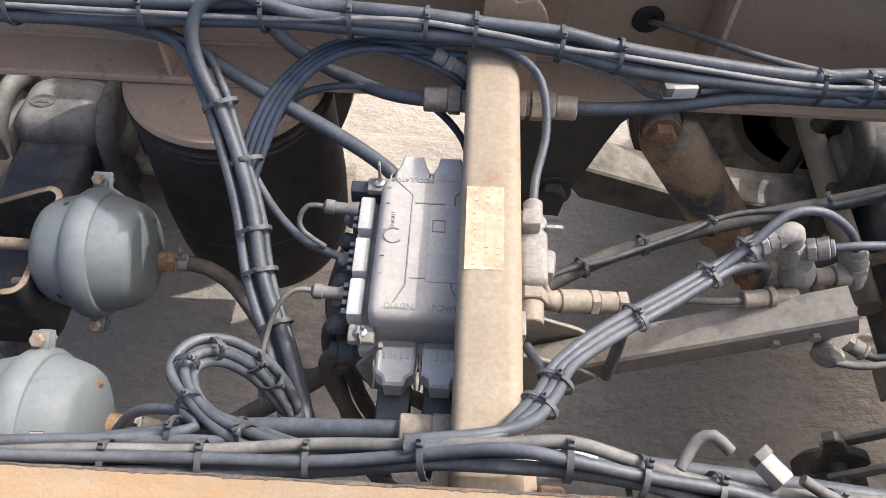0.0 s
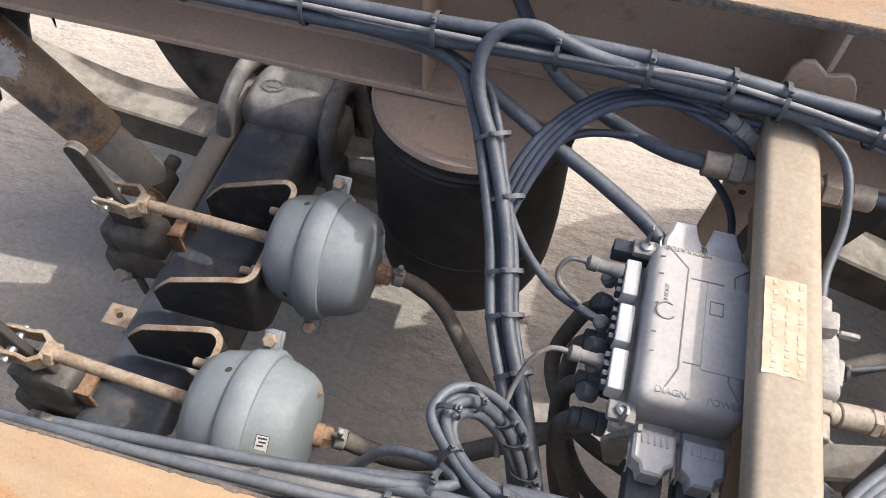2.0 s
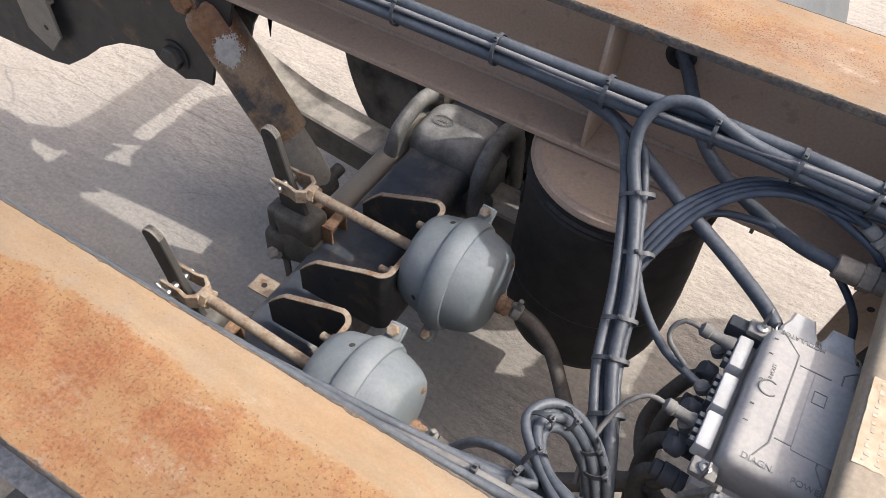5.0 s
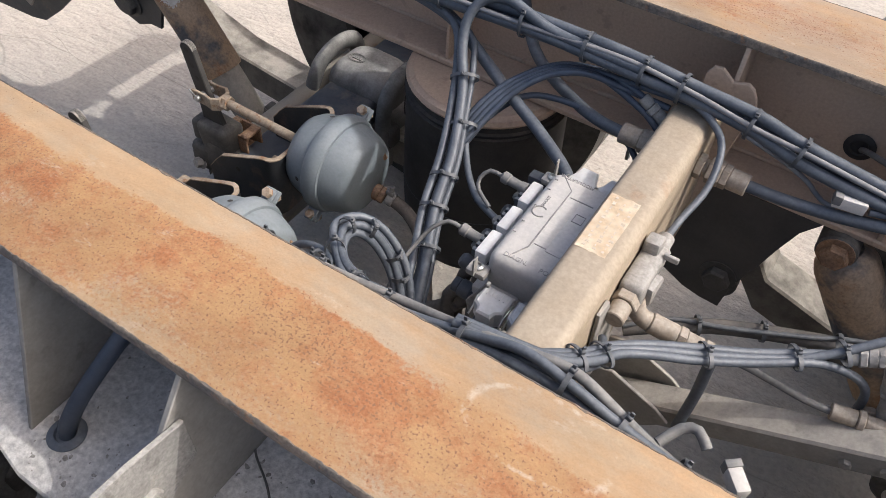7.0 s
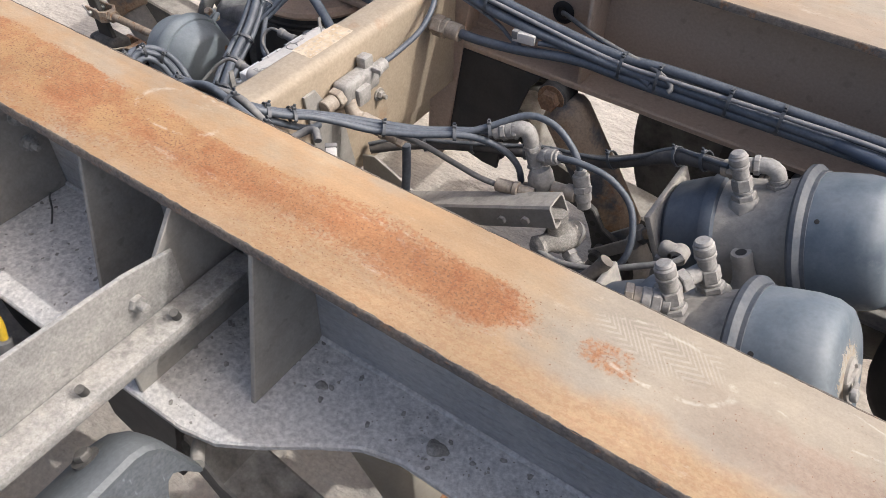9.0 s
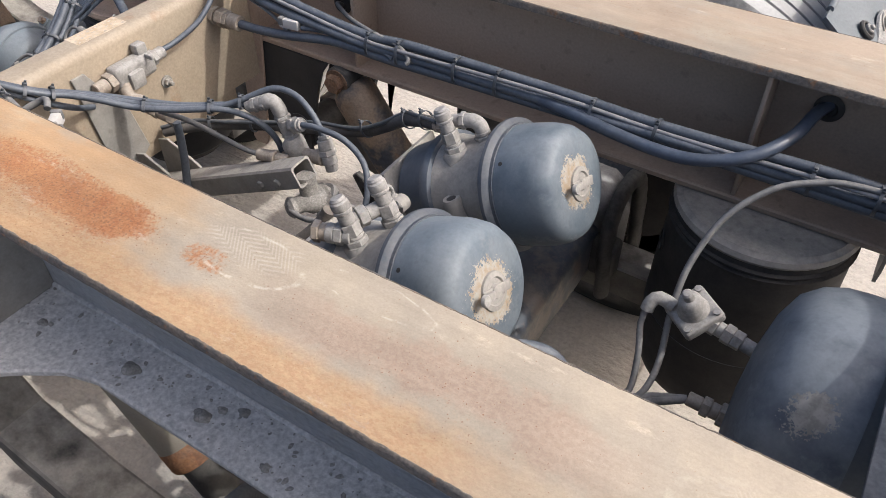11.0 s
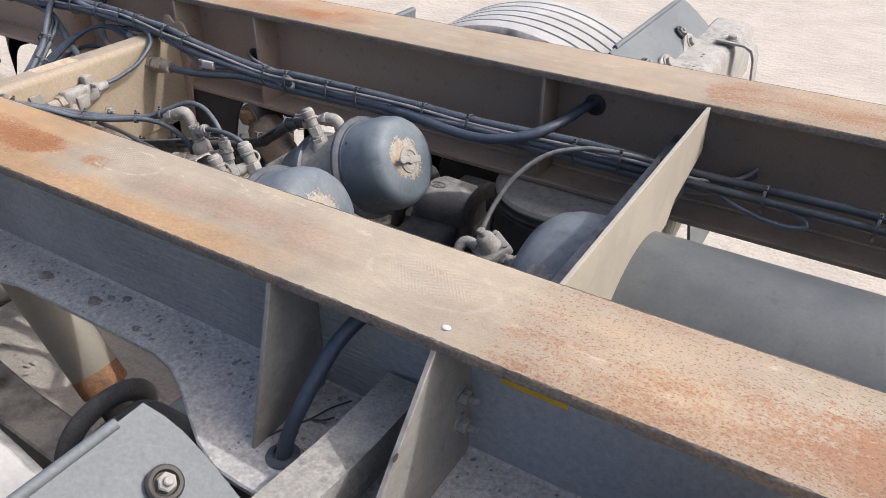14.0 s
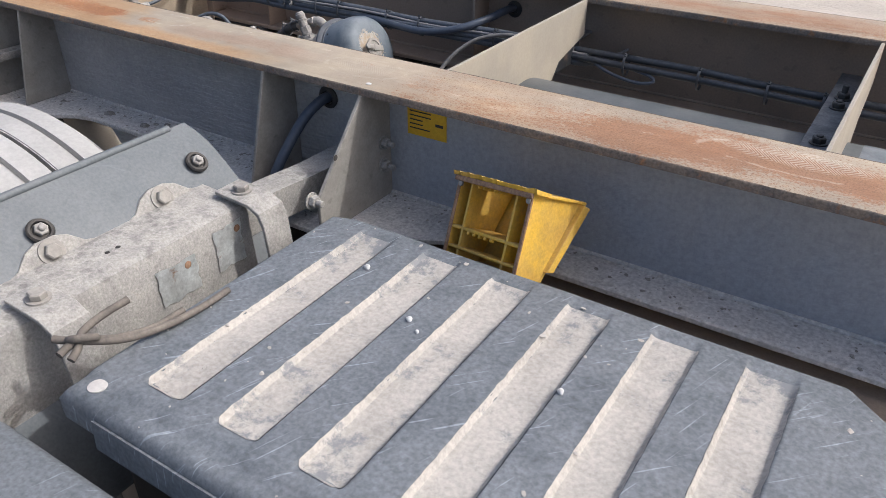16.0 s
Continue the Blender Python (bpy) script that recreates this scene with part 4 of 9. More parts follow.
def axle(x):
    """A square tube axle with saddles, cam brackets and cam shafts."""
    t = thing("trailer_axle", "black-painted square tube trailer axle, scuffed and dusty", "axle", (x, MID, HUB), "trailer axles")
    mid, top = x - 0.032, 0.568 if x < 0 else 0.585          # the tube's middle line and upper face
    crown = 0.612 if x < 0 else 0.655                          # the saddles' upper faces
    sec = []
    for cx, cz, a0 in ((0.052, -0.027, 0), (-0.052, -0.027, 90), (-0.052, -0.125, 180), (0.052, -0.125, 270)):
        for i in range(6):
            a = radians(a0 + i * 18)
            sec.append((mid + cx + 0.027 * math.cos(a), top + cz + 0.027 * math.sin(a)))
    part("beam", prism(bmesh.new(), sec, "y", -0.42, mirror(-0.42), 0.001), "axle_paint", t)
    for s in (1, -1):
        yc = MID + s * (0.540 if s > 0 else 0.560)
        # cast saddle with an embossed cap, wrapped over the tube; a lower collar where it meets the arm
        bm = box(bmesh.new(), (mid - 0.098, yc - 0.088, 0.44), (mid + 0.098, yc + 0.088, crown), 0.060, seg=7)
        box(bm, (mid - 0.110, yc - 0.060, 0.40), (mid + 0.110, yc + 0.075, crown - 0.085), 0.028, seg=4)
        for v in bm.verts:
            v.co += Vector((0.3, 0.3, 1)) * 0.004 * noise.noise(v.co * 40)
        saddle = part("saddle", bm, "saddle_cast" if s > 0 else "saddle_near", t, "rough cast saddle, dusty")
        bm = bmesh.new()
        for k, (rx, ry) in enumerate(((0.024, 0.016), (0.020, 0.0128))):
            ring = [Vector((mid - 0.030 + rx * math.cos(a), yc - 0.012 + ry * math.sin(a), crown + 0.0008)) for a in [i * math.pi / 14 for i in range(29)]]
            sweep(bm, ring, 0.0012 if k == 0 else 0.0009, 6)
        for k in range(4):
            box(bm, (mid - 0.043 + 0.007 * k, yc - 0.016, crown - 0.002), (mid - 0.039 + 0.007 * k, yc - 0.008, crown + 0.0008), 0.0004)
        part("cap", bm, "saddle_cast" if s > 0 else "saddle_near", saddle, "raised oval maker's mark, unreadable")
        # thick straps over the saddle: broad loops, flattened across
        for dx, lean in ((-0.106, 0.02), (0.106, -0.012)):
            pts = [(dx, -0.100, 0.40), (dx, -0.100, crown - 0.10), (dx, -0.072, crown - 0.022), (dx, 0.0, crown + 0.004), (dx, 0.072, crown - 0.022), (dx, 0.100, crown - 0.10), (dx, 0.100, 0.40)]
            path = smooth_path([(mid + u, yc + v, w) for u, v, w in pts])
            bm = sweep(bmesh.new(), path, 0.024, 14)
            for v in bm.verts:
                v.co.x = mid + dx + (v.co.x - mid - dx) * 0.72 + lean * (v.co.z - crown) / 0.2
                v.co += Vector((1, 0.4, 0.6)) * 0.0022 * noise.noise(v.co * 45)
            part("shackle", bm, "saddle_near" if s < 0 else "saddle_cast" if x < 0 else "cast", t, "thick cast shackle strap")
            part("clamp_foot", box(bmesh.new(), (mid + dx - 0.034, yc - 0.105, 0.45), (mid + dx + 0.034, yc - 0.055, crown - 0.10), 0.014, seg=3), "cast", t, "dusty cast clamp foot")
        # cam shaft out to the wheel
        y0, y1 = MID + s * 0.20, MID + s * (0.80 if s > 0 else 0.36)
        part("cam_shaft", rod(bmesh.new(), (x - 0.150, y0, 0.525), (x - 0.156, y1, 0.520), 0.026, 20), "plate_grey", t, "dusty cam shaft tube")
        # rusty folded bracket with a square window that holds the cam shaft
        yb = MID + s * (0.158 if s > 0 else 0.150)
        bm = box(bmesh.new(), (x - 0.150, yb - 0.026, 0.560), (x - 0.075, yb - 0.020, 0.612), 0.002)
        box(bm, (x - 0.150, yb + 0.020, 0.560), (x - 0.075, yb + 0.026, 0.612), 0.002)
        box(bm, (x - 0.150, yb - 0.026, 0.604), (x - 0.128, yb + 0.026, 0.612), 0.002)
        box(bm, (x - 0.098, yb - 0.026, 0.604), (x - 0.075, yb + 0.026, 0.612), 0.002)
        box(bm, (x - 0.146, yb - 0.018, 0.556), (x - 0.080, yb + 0.018, 0.566), 0.002)
        part("cam_bracket", bm, "rust", t, "rusty brown folded cam shaft bracket")
        part("bracket_bolt", hexnut(bmesh.new(), (x - 0.113, yb, 0.566), (0, 0, 1), 0.014, 0.014, 0, 0.012), "rust", t)
    bm = box(bmesh.new(), (x - 0.155, 0.508, 0.552), (x - 0.085, 0.548, 0.556), 0.001)
    tab = part("tab", bm, "rod", t, "small beige steel tab with a hole")
    part("hole", lathe(bmesh.new(), [(0.006, 0), (0.0, 0.0008)], (x - 0.130, 0.528, 0.5565), (0, 0, 1), 14), "ink", tab)
    return t


axles = [axle(x) for x in AXLES]


def trailing_arm(x, s):
    """Hanger bracket under the rail, its pivot, and the flat arm back to the air spring; s is the side, -1 or 1."""
    px, pz, y = x - 0.745, 0.60, MID + s * (0.532 if s > 0 else 0.572)
    t = thing("suspension_arm", "wide dust-covered trailing suspension arm with its dark steel hanger", "suspension", (px, y, pz), "suspension arms")
    pts = [(px - 0.05, pz - 0.03), (px - 0.045, pz + 0.03), (px, pz + 0.045), (px + 0.03, pz + 0.035), (x - 0.655, 0.547), (x - 0.47, 0.488), (x - 0.24, 0.460), (x + 0.30, 0.455), (x + 0.52, 0.39),
           (x + 0.52, 0.35), (x + 0.12, 0.365), (x - 0.24, 0.368), (x - 0.47, 0.395), (x - 0.655, 0.45), (px + 0.02, pz - 0.055)]
    part("arm", prism(bmesh.new(), pts, "y", y - 0.050, y + 0.050, 0.005), "arm_steel", t, "wide dusty spring-steel arm")
    for side in (0.362, 0.64):
        yp = MID + s * side
        if x < 0 and side < 0.5:
            continue
        pts = [(x - 0.875, 0.843), (x - 0.875, 0.60), (x - 0.80, 0.56), (x - 0.76, 0.55), (x - 0.72, 0.548), (x - 0.714, 0.612), (x - 0.702, 0.655), (x - 0.69, 0.69), (x - 0.672, 0.756), (x - 0.655, 0.808), (x - 0.63, 0.843)]
        part("hanger_plate", prism(bmesh.new(), pts, "y", yp - 0.005, yp + 0.005, 0.001), "hanger", t, "dark flame-cut hanger plate")
        part("pivot_bolt", hexnut(bmesh.new(), (px, yp - s * 0.006, pz + 0.03), (0, -s, 0), 0.027, 0.02, 0.036), "cast", t)
    part("pivot_bushing", rod(bmesh.new(), (px, MID + s * 0.367, pz), (px, MID + s * 0.636, pz), 0.042, 24, 0.004), "cast", t)
    part("wear_pad", box(bmesh.new(), (px - 0.08, y - 0.054, 0.80), (px + 0.06, y + 0.054, 0.842), 0.01), "black", t)
    return t


for x in AXLES:
    for s in (1, -1):
        trailing_arm(x, s)


def shock(x0, z0, x1, z1, y):
    """A telescopic damper with a big eye bolt at its upper end."""
    t = thing("shock_absorber", "worn beige and black shock absorber with rust at its collar", "shock absorber", (x0, y, z0), "shock absorbers")
    a, b = Vector((x0, y, z0)), Vector((x1, y, z1))
    way = (b - a).normalized()
    n, far = (b - a).length, y > MID
    k = 0.355 if far else n - 0.10
    part("dust_tube", lathe(bmesh.new(), [(0.034, 0.02), (0.049, 0.034), (0.053, 0.05), (0.053, k - 0.005), (0.050, k)], a, way, 32), "shock" if far else "plate_grey", t, "worn outer tube with chipped paint" if far else "dust-crusted outer tube")
    if not far:
        part("rust_band", lathe(bmesh.new(), [(0.0525, k - 0.05), (0.054, k - 0.045), (0.054, k - 0.006), (0.0525, k - 0.001)], a, way, 32), "orange", t, "bright orange rusty band")
    part("damper_body", lathe(bmesh.new(), [(0.042, k - 0.02), (0.042, n - 0.03), (0.028, n)], a, way, 32), "dusty" if far else "cast", t, "dusty lower tube" if far else "dark lower tube")
    part("upper_eye", rod(bmesh.new(), a + Vector((0, -0.032, 0)), a + Vector((0, 0.032, 0)), 0.034, 28, 0.004), "cast", t)
    part("lower_eye", rod(bmesh.new(), b + Vector((0, -0.032, 0)), b + Vector((0, 0.032, 0)), 0.032, 24, 0.004), "cast", t)
    for e, n in ((a, "eye_bolt"), (b, "eye_bolt")):
        side = -1 if y > MID else 1
        part(n, hexnut(bmesh.new(), e + Vector((0, side * 0.031, 0)), (0, side, 0), 0.024, 0.018, 0.031), "rust", t, "rusty hexagon bolt head")
        part("mounting_pin", rod(bmesh.new(), e + Vector((0, -side * 0.03, 0)), e + Vector((0, -side * 0.075, 0)), 0.016, 14), "cast", t)
    return t


for x in AXLES:
    for y in (0.91, 0.11):
        shock(x - 0.592, 0.815, x - 0.30, 0.40, y)


def bellow(x, y, z0=0.36, z1=0.844):
    """A rolling-lobe air spring on its piston."""
    first = x < 0.5
    t = thing("air_spring", "black rubber air spring bellow under a brown steel plate" if first else "black rubber air spring bellow under a grey domed steel plate", "air spring", (x, y, z0), "air springs under the rails")
    h = z1 - z0
    prof = [(0.10, 0), (0.138, 0.004), (0.158, 0.022), (0.168, 0.055), (0.173, 0.10), (0.176, 0.17), (0.175, 0.28), (0.172, 0.36), (0.170, h - 0.06), (0.167, h - 0.04), (0.164, h - 0.025)]
    part("rubber_sleeve", lathe(bmesh.new(), prof, (x, y, z0), (0, 0, 1), 64), "rubber", t)
    prof = [(0.150, h - 0.03), (0.166, h - 0.027), (0.172, h - 0.018), (0.168, h - 0.009), (0.160, h - 0.006), (0.157, h - 0.003), (0.0, h)]
    part("top_plate", lathe(bmesh.new(), prof, (x, y, z0), (0, 0, 1), 64), "rail_in" if first else "dusty", t, "dusty brown bead plate" if first else "pale grey bead plate with a rolled rim")
    for dz, r in ((0.20, 0.1757), (h - 0.052, 0.1735), (h - 0.040, 0.1730)):
        part("seam", lathe(bmesh.new(), [(r - 0.004, dz - 0.002), (r + 0.001, dz), (r - 0.004, dz + 0.002)], (x, y, z0), (0, 0, 1), 64), "tie" if dz < 0.3 else "rubber", t)
    # moulded oval badge on the side
    side = -1 if y > MID else 1
    a = radians(205)
    c = Vector((x + 0.173 * math.cos(a), y + side * abs(0.173 * math.sin(a)), z0 + 0.36))
    way = Vector((math.cos(a), side * abs(math.sin(a)), 0))
    bm = bmesh.new()
    ring = [c + way * 0.001 + Vector((-way.y, way.x, 0)) * 0.016 * math.cos(k * math.pi / 10) + Vector((0, 0, 1)) * 0.024 * math.sin(k * math.pi / 10) for k in range(21)]
    part("badge", sweep(bm, ring, 0.0016, 6), "rubber", t)
    part("piston", lathe(bmesh.new(), [(0.0, -0.02), (0.12, -0.02), (0.12, 0.0), (0.10, 0.02), (0.0, 0.02)], (x, y, z0), (0, 0, 1), 40), "cast", t)
    return t


for x in (-0.385, 1.305):
    for y in (0.95, mirror(0.95)):
        bellow(x, y)


def wheel(x, y, t):
    """A single wide wheel on its axle: rim with drum, tyre with grooves and side walls."""
    s = 1 if y > MID else -1
    rim = part("wheel", lathe(bmesh.new(), [(0.0, 0.02), (0.12, 0.02), (0.14, 0.05), (0.24, 0.06), (0.262, 0.10), (0.27, 0.165), (0.292, 0.172), (0.292, -0.172), (0.27, -0.165)], (x, y, HUB), (0, s, 0), 64), "hanger", t, "dark steel wheel with a ribbed tyre")
    prof = [(0.285, -0.165), (0.33, -0.185), (0.42, -0.193), (0.475, -0.185), (0.515, -0.172), (0.528, -0.16)]
    for c in (-0.110, -0.052, 0.0, 0.052, 0.110):
        prof += [(0.530, c - 0.020), (0.530, c - 0.0065), (0.517, c - 0.0045), (0.517, c + 0.0045), (0.530, c + 0.0065), (0.530, c + 0.020)]
    prof += [(0.528, 0.16), (0.515, 0.172), (0.475, 0.185), (0.42, 0.193), (0.33, 0.185), (0.285, 0.165)]
    part("tyre", lathe(bmesh.new(), prof, (x, y, HUB), (0, 1, 0), 110), "tyre", rim, "dust-covered ribbed tyre")
    prof = [(0.5285, -0.158)]
    for c in (-0.110, -0.055, 0.0, 0.055, 0.110):
        prof += [(0.5325, c - 0.022), (0.5325, c - 0.006), (0.520, c - 0.004), (0.520, c + 0.004), (0.5325, c + 0.006), (0.5325, c + 0.022)]
    prof += [(0.5285, 0.158), (0.51, 0.14), (0.51, -0.14)]
    part("tread", lathe(bmesh.new(), prof, (x, y, HUB), (0, 1, 0), 110), "tread", rim, "chalky ribbed tread")
    part("brake_drum", lathe(bmesh.new(), [(0.0, -0.19), (0.20, -0.19), (0.212, -0.17), (0.212, 0.02), (0.0, 0.02)], (x, y, HUB), (0, s, 0), 48), "rubber", rim)


for x, ax in zip(AXLES, axles):
    for y in (1.475, mirror(1.56)):
        wheel(x, y, ax)


def ear(bm, centre, r, ang, ax):
    """A bolted clamp ear standing on a ring of radius r about an axis along x."""
    m = Matrix.Translation(centre) @ Matrix.Rotation(ang, 4, "X")
    box(bm, (ax - 0.012, -0.011, r - 0.004), (ax + 0.012, -0.005, r + 0.026), 0.003, m)
    box(bm, (ax - 0.012, 0.005, r - 0.004), (ax + 0.012, 0.011, r + 0.026), 0.003, m)
    return m


def service_chamber(y, ear_angle):
    """A diaphragm brake chamber on axle one: cup, clamp ring, dome, bent bracket, push rod, slack adjuster."""
    x, z, k = -0.549, 0.712, 1.05
    t = thing("brake_chamber", "grey-blue diaphragm brake chamber on a bent black bracket", "brake chamber", (x, y, z), "diaphragm chambers on the plain axle")
    c = Vector((x, y, z))

    def turned(profile, seg):
        return lathe(bmesh.new(), [(r * k, h * k) for r, h in profile], c, (1, 0, 0), seg)
    cup = part("cup", turned([(0.0, -0.075), (0.058, -0.075), (0.070, -0.070), (0.079, -0.056), (0.085, -0.032), (0.089, -0.012), (0.090, -0.006)], 56), "chamber", t)
    for a in (radians(-18), radians(83), radians(190)):
        way = Vector((-0.25, -math.sin(a), math.cos(a))).normalized()
        at = c + Vector((-0.030, -math.sin(a) * 0.0900, math.cos(a) * 0.0900))
        part("vent_hole", lathe(bmesh.new(), [(0.005, 0.0008), (0.0, 0.001)], at, way, 14), "ink", cup)
    dome = part("dome", turned([(0.090, 0.012), (0.089, 0.018), (0.085, 0.038), (0.078, 0.058), (0.071, 0.068), (0.063, 0.073), (0.0, 0.076)], 56), "chamber", t)
    ring = part("clamp_ring", turned([(0.087, -0.017), (0.093, -0.016), (0.0975, -0.009), (0.0985, 0.002), (0.0975, 0.012), (0.093, 0.020), (0.087, 0.021)], 64), "chamber", t)
    for turn in (ear_angle, ear_angle + math.pi):
        bm = bmesh.new()
        m = ear(bm, c, 0.101, turn, 0.002)
        part("clamp_ear", bm, "chamber", ring)
        part("clamp_bolt", hexnut(bmesh.new(), m @ Vector((0.002, -0.011, 0.115)), m.to_3x3() @ Vector((0, -1, 0)), 0.010, 0.012), "rod", ring, "beige-rusted clamp bolt")
        part("clamp_nut", hexnut(bmesh.new(), m @ Vector((0.002, 0.011, 0.115)), m.to_3x3() @ Vector((0, 1, 0)), 0.010, 0.009), "rod", ring)
    if y < MID:
        # small printed label on the dome
        def skin(a0, a1, h0, h1, lift, mat, name, parent, label=""):
            bm = bmesh.new()
            rows = []
            for i in range(9):
                a = radians(a0 + (a1 - a0) * i / 8)
                rows.append([bm.verts.new(c + Vector((h * k, -math.sin(a) * r, math.cos(a) * r))) for h, r in [(h, (0.085 - 0.35 * (h - 0.038) + d) * k) for h, d in ((h0, -0.001), (h0, lift), (h1, lift), (h1, -0.001))]])
            for p, q in zip(rows, rows[1:]):
                for i in range(3):
                    bm.faces.new((p[i], q[i], q[i + 1], p[i + 1]))
            return part(name, bm, mat, parent, label)
        plate = skin(27, 49, 0.036, 0.051, 0.0007, "ink", "label", dome, "small printed label with a dark border")
        skin(27.6, 48.4, 0.0366, 0.0504, 0.0011, "white", "label_face", plate)
        for a0, a1, h0, h1 in ((29, 30.5, 0.0385, 0.049), (32, 33.5, 0.040, 0.0485), (35, 36.5, 0.0385, 0.046), (39.5, 40.5, 0.0385, 0.0487), (42, 43, 0.0385, 0.0475), (44.5, 45.5, 0.0385, 0.0487)):
            skin(a0, a1, h0, h1, 0.0013, "ink", "print_bar", plate)
    # bracket: one plate bent round behind the cup, with two cheeks over the axle that fall off towards their ends
    w, x1, x0, bend = 0.098, x - 0.0800, -0.815, 0.022
    plan = [(x0 + (x1 - bend - x0) * i / 8, -w) for i in range(8)]
    plan += [(x1 - bend + bend * math.sin(a), -w + bend - bend * math.cos(a)) for a in [math.pi / 2 * i / 6 for i in range(7)]]
    plan += [(u, -v) for u, v in reversed(plan)]

    def rim(u):
        return 0.742 if u > -0.655 else (0.742 - (-0.655 - u) / 0.125 * 0.056 if u > -0.780 else 0.686 - (-0.780 - u) / 0.035 * 0.045)

    def wall(thick, low, high):
        bm = bmesh.new()
        rows = []
        for i, (u, v) in enumerate(plan):
            a, b = Vector(plan[max(i - 1, 0)]), Vector(plan[min(i + 1, len(plan) - 1)])
            n = Vector((-(b - a).y, (b - a).x)).normalized() * thick / 2
            lo, hi = low(u), high(u)
            rows.append([bm.verts.new(q) for q in ((u + n.x, y + v + n.y, lo), (u + n.x, y + v + n.y, hi), (u - n.x, y + v - n.y, hi), (u - n.x, y + v - n.y, lo))])
        for a, b in zip(rows, rows[1:]):
            for q in range(4):
                bm.faces.new((a[q], b[q], b[(q + 1) % 4], a[(q + 1) % 4]))
        bm.faces.new(rows[0])
        bm.faces.new(rows[-1][::-1])
        return bm
    bracket = part("bracket", wall(0.009, lambda u: 0.585 if u < -0.66 else 0.585 + 0.4 * (u + 0.66), rim), "black", t, "bent black bracket with bare edges")
    part("worn_edge", wall(0.0094, lambda u: rim(u) - 0.0015, lambda u: rim(u) + 0.0012), "rod", bracket, "edge of the bracket worn to bare steel")
    for dy, u in ((-1, -0.73), (1, -0.70)):
        part("bracket_hole", lathe(bmesh.new(), [(0.006, 0.0), (0.0, 0.0006)], (u, y + dy * (w - 0.0046) if dy > 0 else y - w - 0.0046, 0.675), (0, -1, 0), 12), "ink", bracket)
    for dy in (-0.060, 0.060):
        at = Vector((x1 - 0.0045, y + dy, 0.708))
        part("stud_nut", hexnut(bmesh.new(), at, (-1, 0, 0), 0.0140, 0.013, 0.018, 0.018), "rod", bracket, "rust-dusted stud with a nut")
    # push rod and fork
    py = y + 0.016
    pin = Vector((-0.928, py, 0.706))
    root, fork = Vector((x1, y, 0.720)), Vector((-0.868, py, 0.706))
    part("push_rod", rod(bmesh.new(), root, fork, 0.0100, 18), "rod", t, "beige rusty push rod")
    part("lock_nut", hexnut(bmesh.new(), fork + Vector((0.008, 0, 0)), (-1, 0, 0), 0.018, 0.015), "rod", t)
    outer = [(-0.948, py - 0.023), (-0.908, py - 0.023), (-0.889, py - 0.027), (-0.872, py - 0.016), (-0.872, py + 0.016), (-0.889, py + 0.027), (-0.908, py + 0.023), (-0.948, py + 0.023)]
    inner = [(-0.948, py + 0.017), (-0.908, py + 0.017), (-0.891, py + 0.020), (-0.879, py + 0.011), (-0.879, py - 0.011), (-0.891, py - 0.020), (-0.908, py - 0.017), (-0.948, py - 0.017)]
    bm = prism(bmesh.new(), outer + inner, "z", 0.691, 0.721, 0.001)
    part("fork", bm, "rod", t, "beige steel fork head")
    part("fork_pin", rod(bmesh.new(), pin + Vector((0, -0.032, 0)), pin + Vector((0, 0.03, 0)), 0.0075, 14, 0.002), "chrome", t, "bright fork pin")
    part("split_pin", sweep(bmesh.new(), smooth_path([pin + Vector((0.0, -0.03, 0.006)), pin + Vector((-0.004, -0.034, 0.018)), pin + Vector((-0.012, -0.034, 0.024))]), 0.0022, 6), "chrome", t)
    # slack adjuster lever
    hub = Vector((-0.905, py, 0.545))
    tip = Vector((-0.953, py, 0.808))
    way = (tip - hub).normalized()
    across = Vector((-way.z, 0, way.x))
    pts = []
    for q in range(9):
        a = math.pi * q / 8
        p = tip + across * 0.019 * math.cos(a) + way * 0.019 * math.sin(a)
        pts.append((p.x, p.z))
    for off, d in ((-0.020, 0.10), (-0.036, 0.22), (0.036, 0.22), (0.020, 0.10)):
        p = tip - way * d + across * off
        pts.append((p.x, p.z))
    lever = part("lever", prism(bmesh.new(), pts, "y", py - 0.0065, py + 0.0065, 0.002), "hanger", t, "dark slack adjuster lever with three holes")
    part("worn_edge", prism(bmesh.new(), pts[:9] + [((u - tip.x) * 0.86 + tip.x, (v - tip.z) * 0.86 + tip.z) for u, v in pts[8::-1]], "y", py - 0.0069, py + 0.0069, 0.001), "dusty", lever, "rounded end worn bare")
    for d in (0.0, 0.036, 0.068):
        p = tip - way * d
        for s in (-1, 1):
            part("lever_hole", lathe(bmesh.new(), [(0.0065, 0), (0.0, 0.0006)], (p.x, py + s * 0.0067, p.z), (0, s, 0), 14), "ink", lever)
    bm = lathe(bmesh.new(), [(0.036, -0.036), (0.046, -0.030), (0.050, 0.0), (0.046, 0.030), (0.036, 0.036)], hub, (0, 1, 0), 32)
    box(bm, (hub.x - 0.050, hub.y - 0.032, hub.z + 0.010), (hub.x + 0.040, hub.y + 0.032, hub.z + 0.090), 0.014, seg=3)
    box(bm, (hub.x - 0.082, hub.y - 0.038, hub.z - 0.050), (hub.x - 0.020, hub.y + 0.022, hub.z + 0.020), 0.014, seg=3)
    box(bm, (hub.x - 0.070, hub.y - 0.026, hub.z + 0.030), (hub.x - 0.035, hub.y + 0.018, hub.z + 0.085), 0.010, seg=3)
    for v in bm.verts:
        v.co += Vector((1, 1, 1)) * 0.005 * noise.noise(v.co * 38)
    part("slack_body", bm, "cast", t, "greasy dark slack adjuster housing")
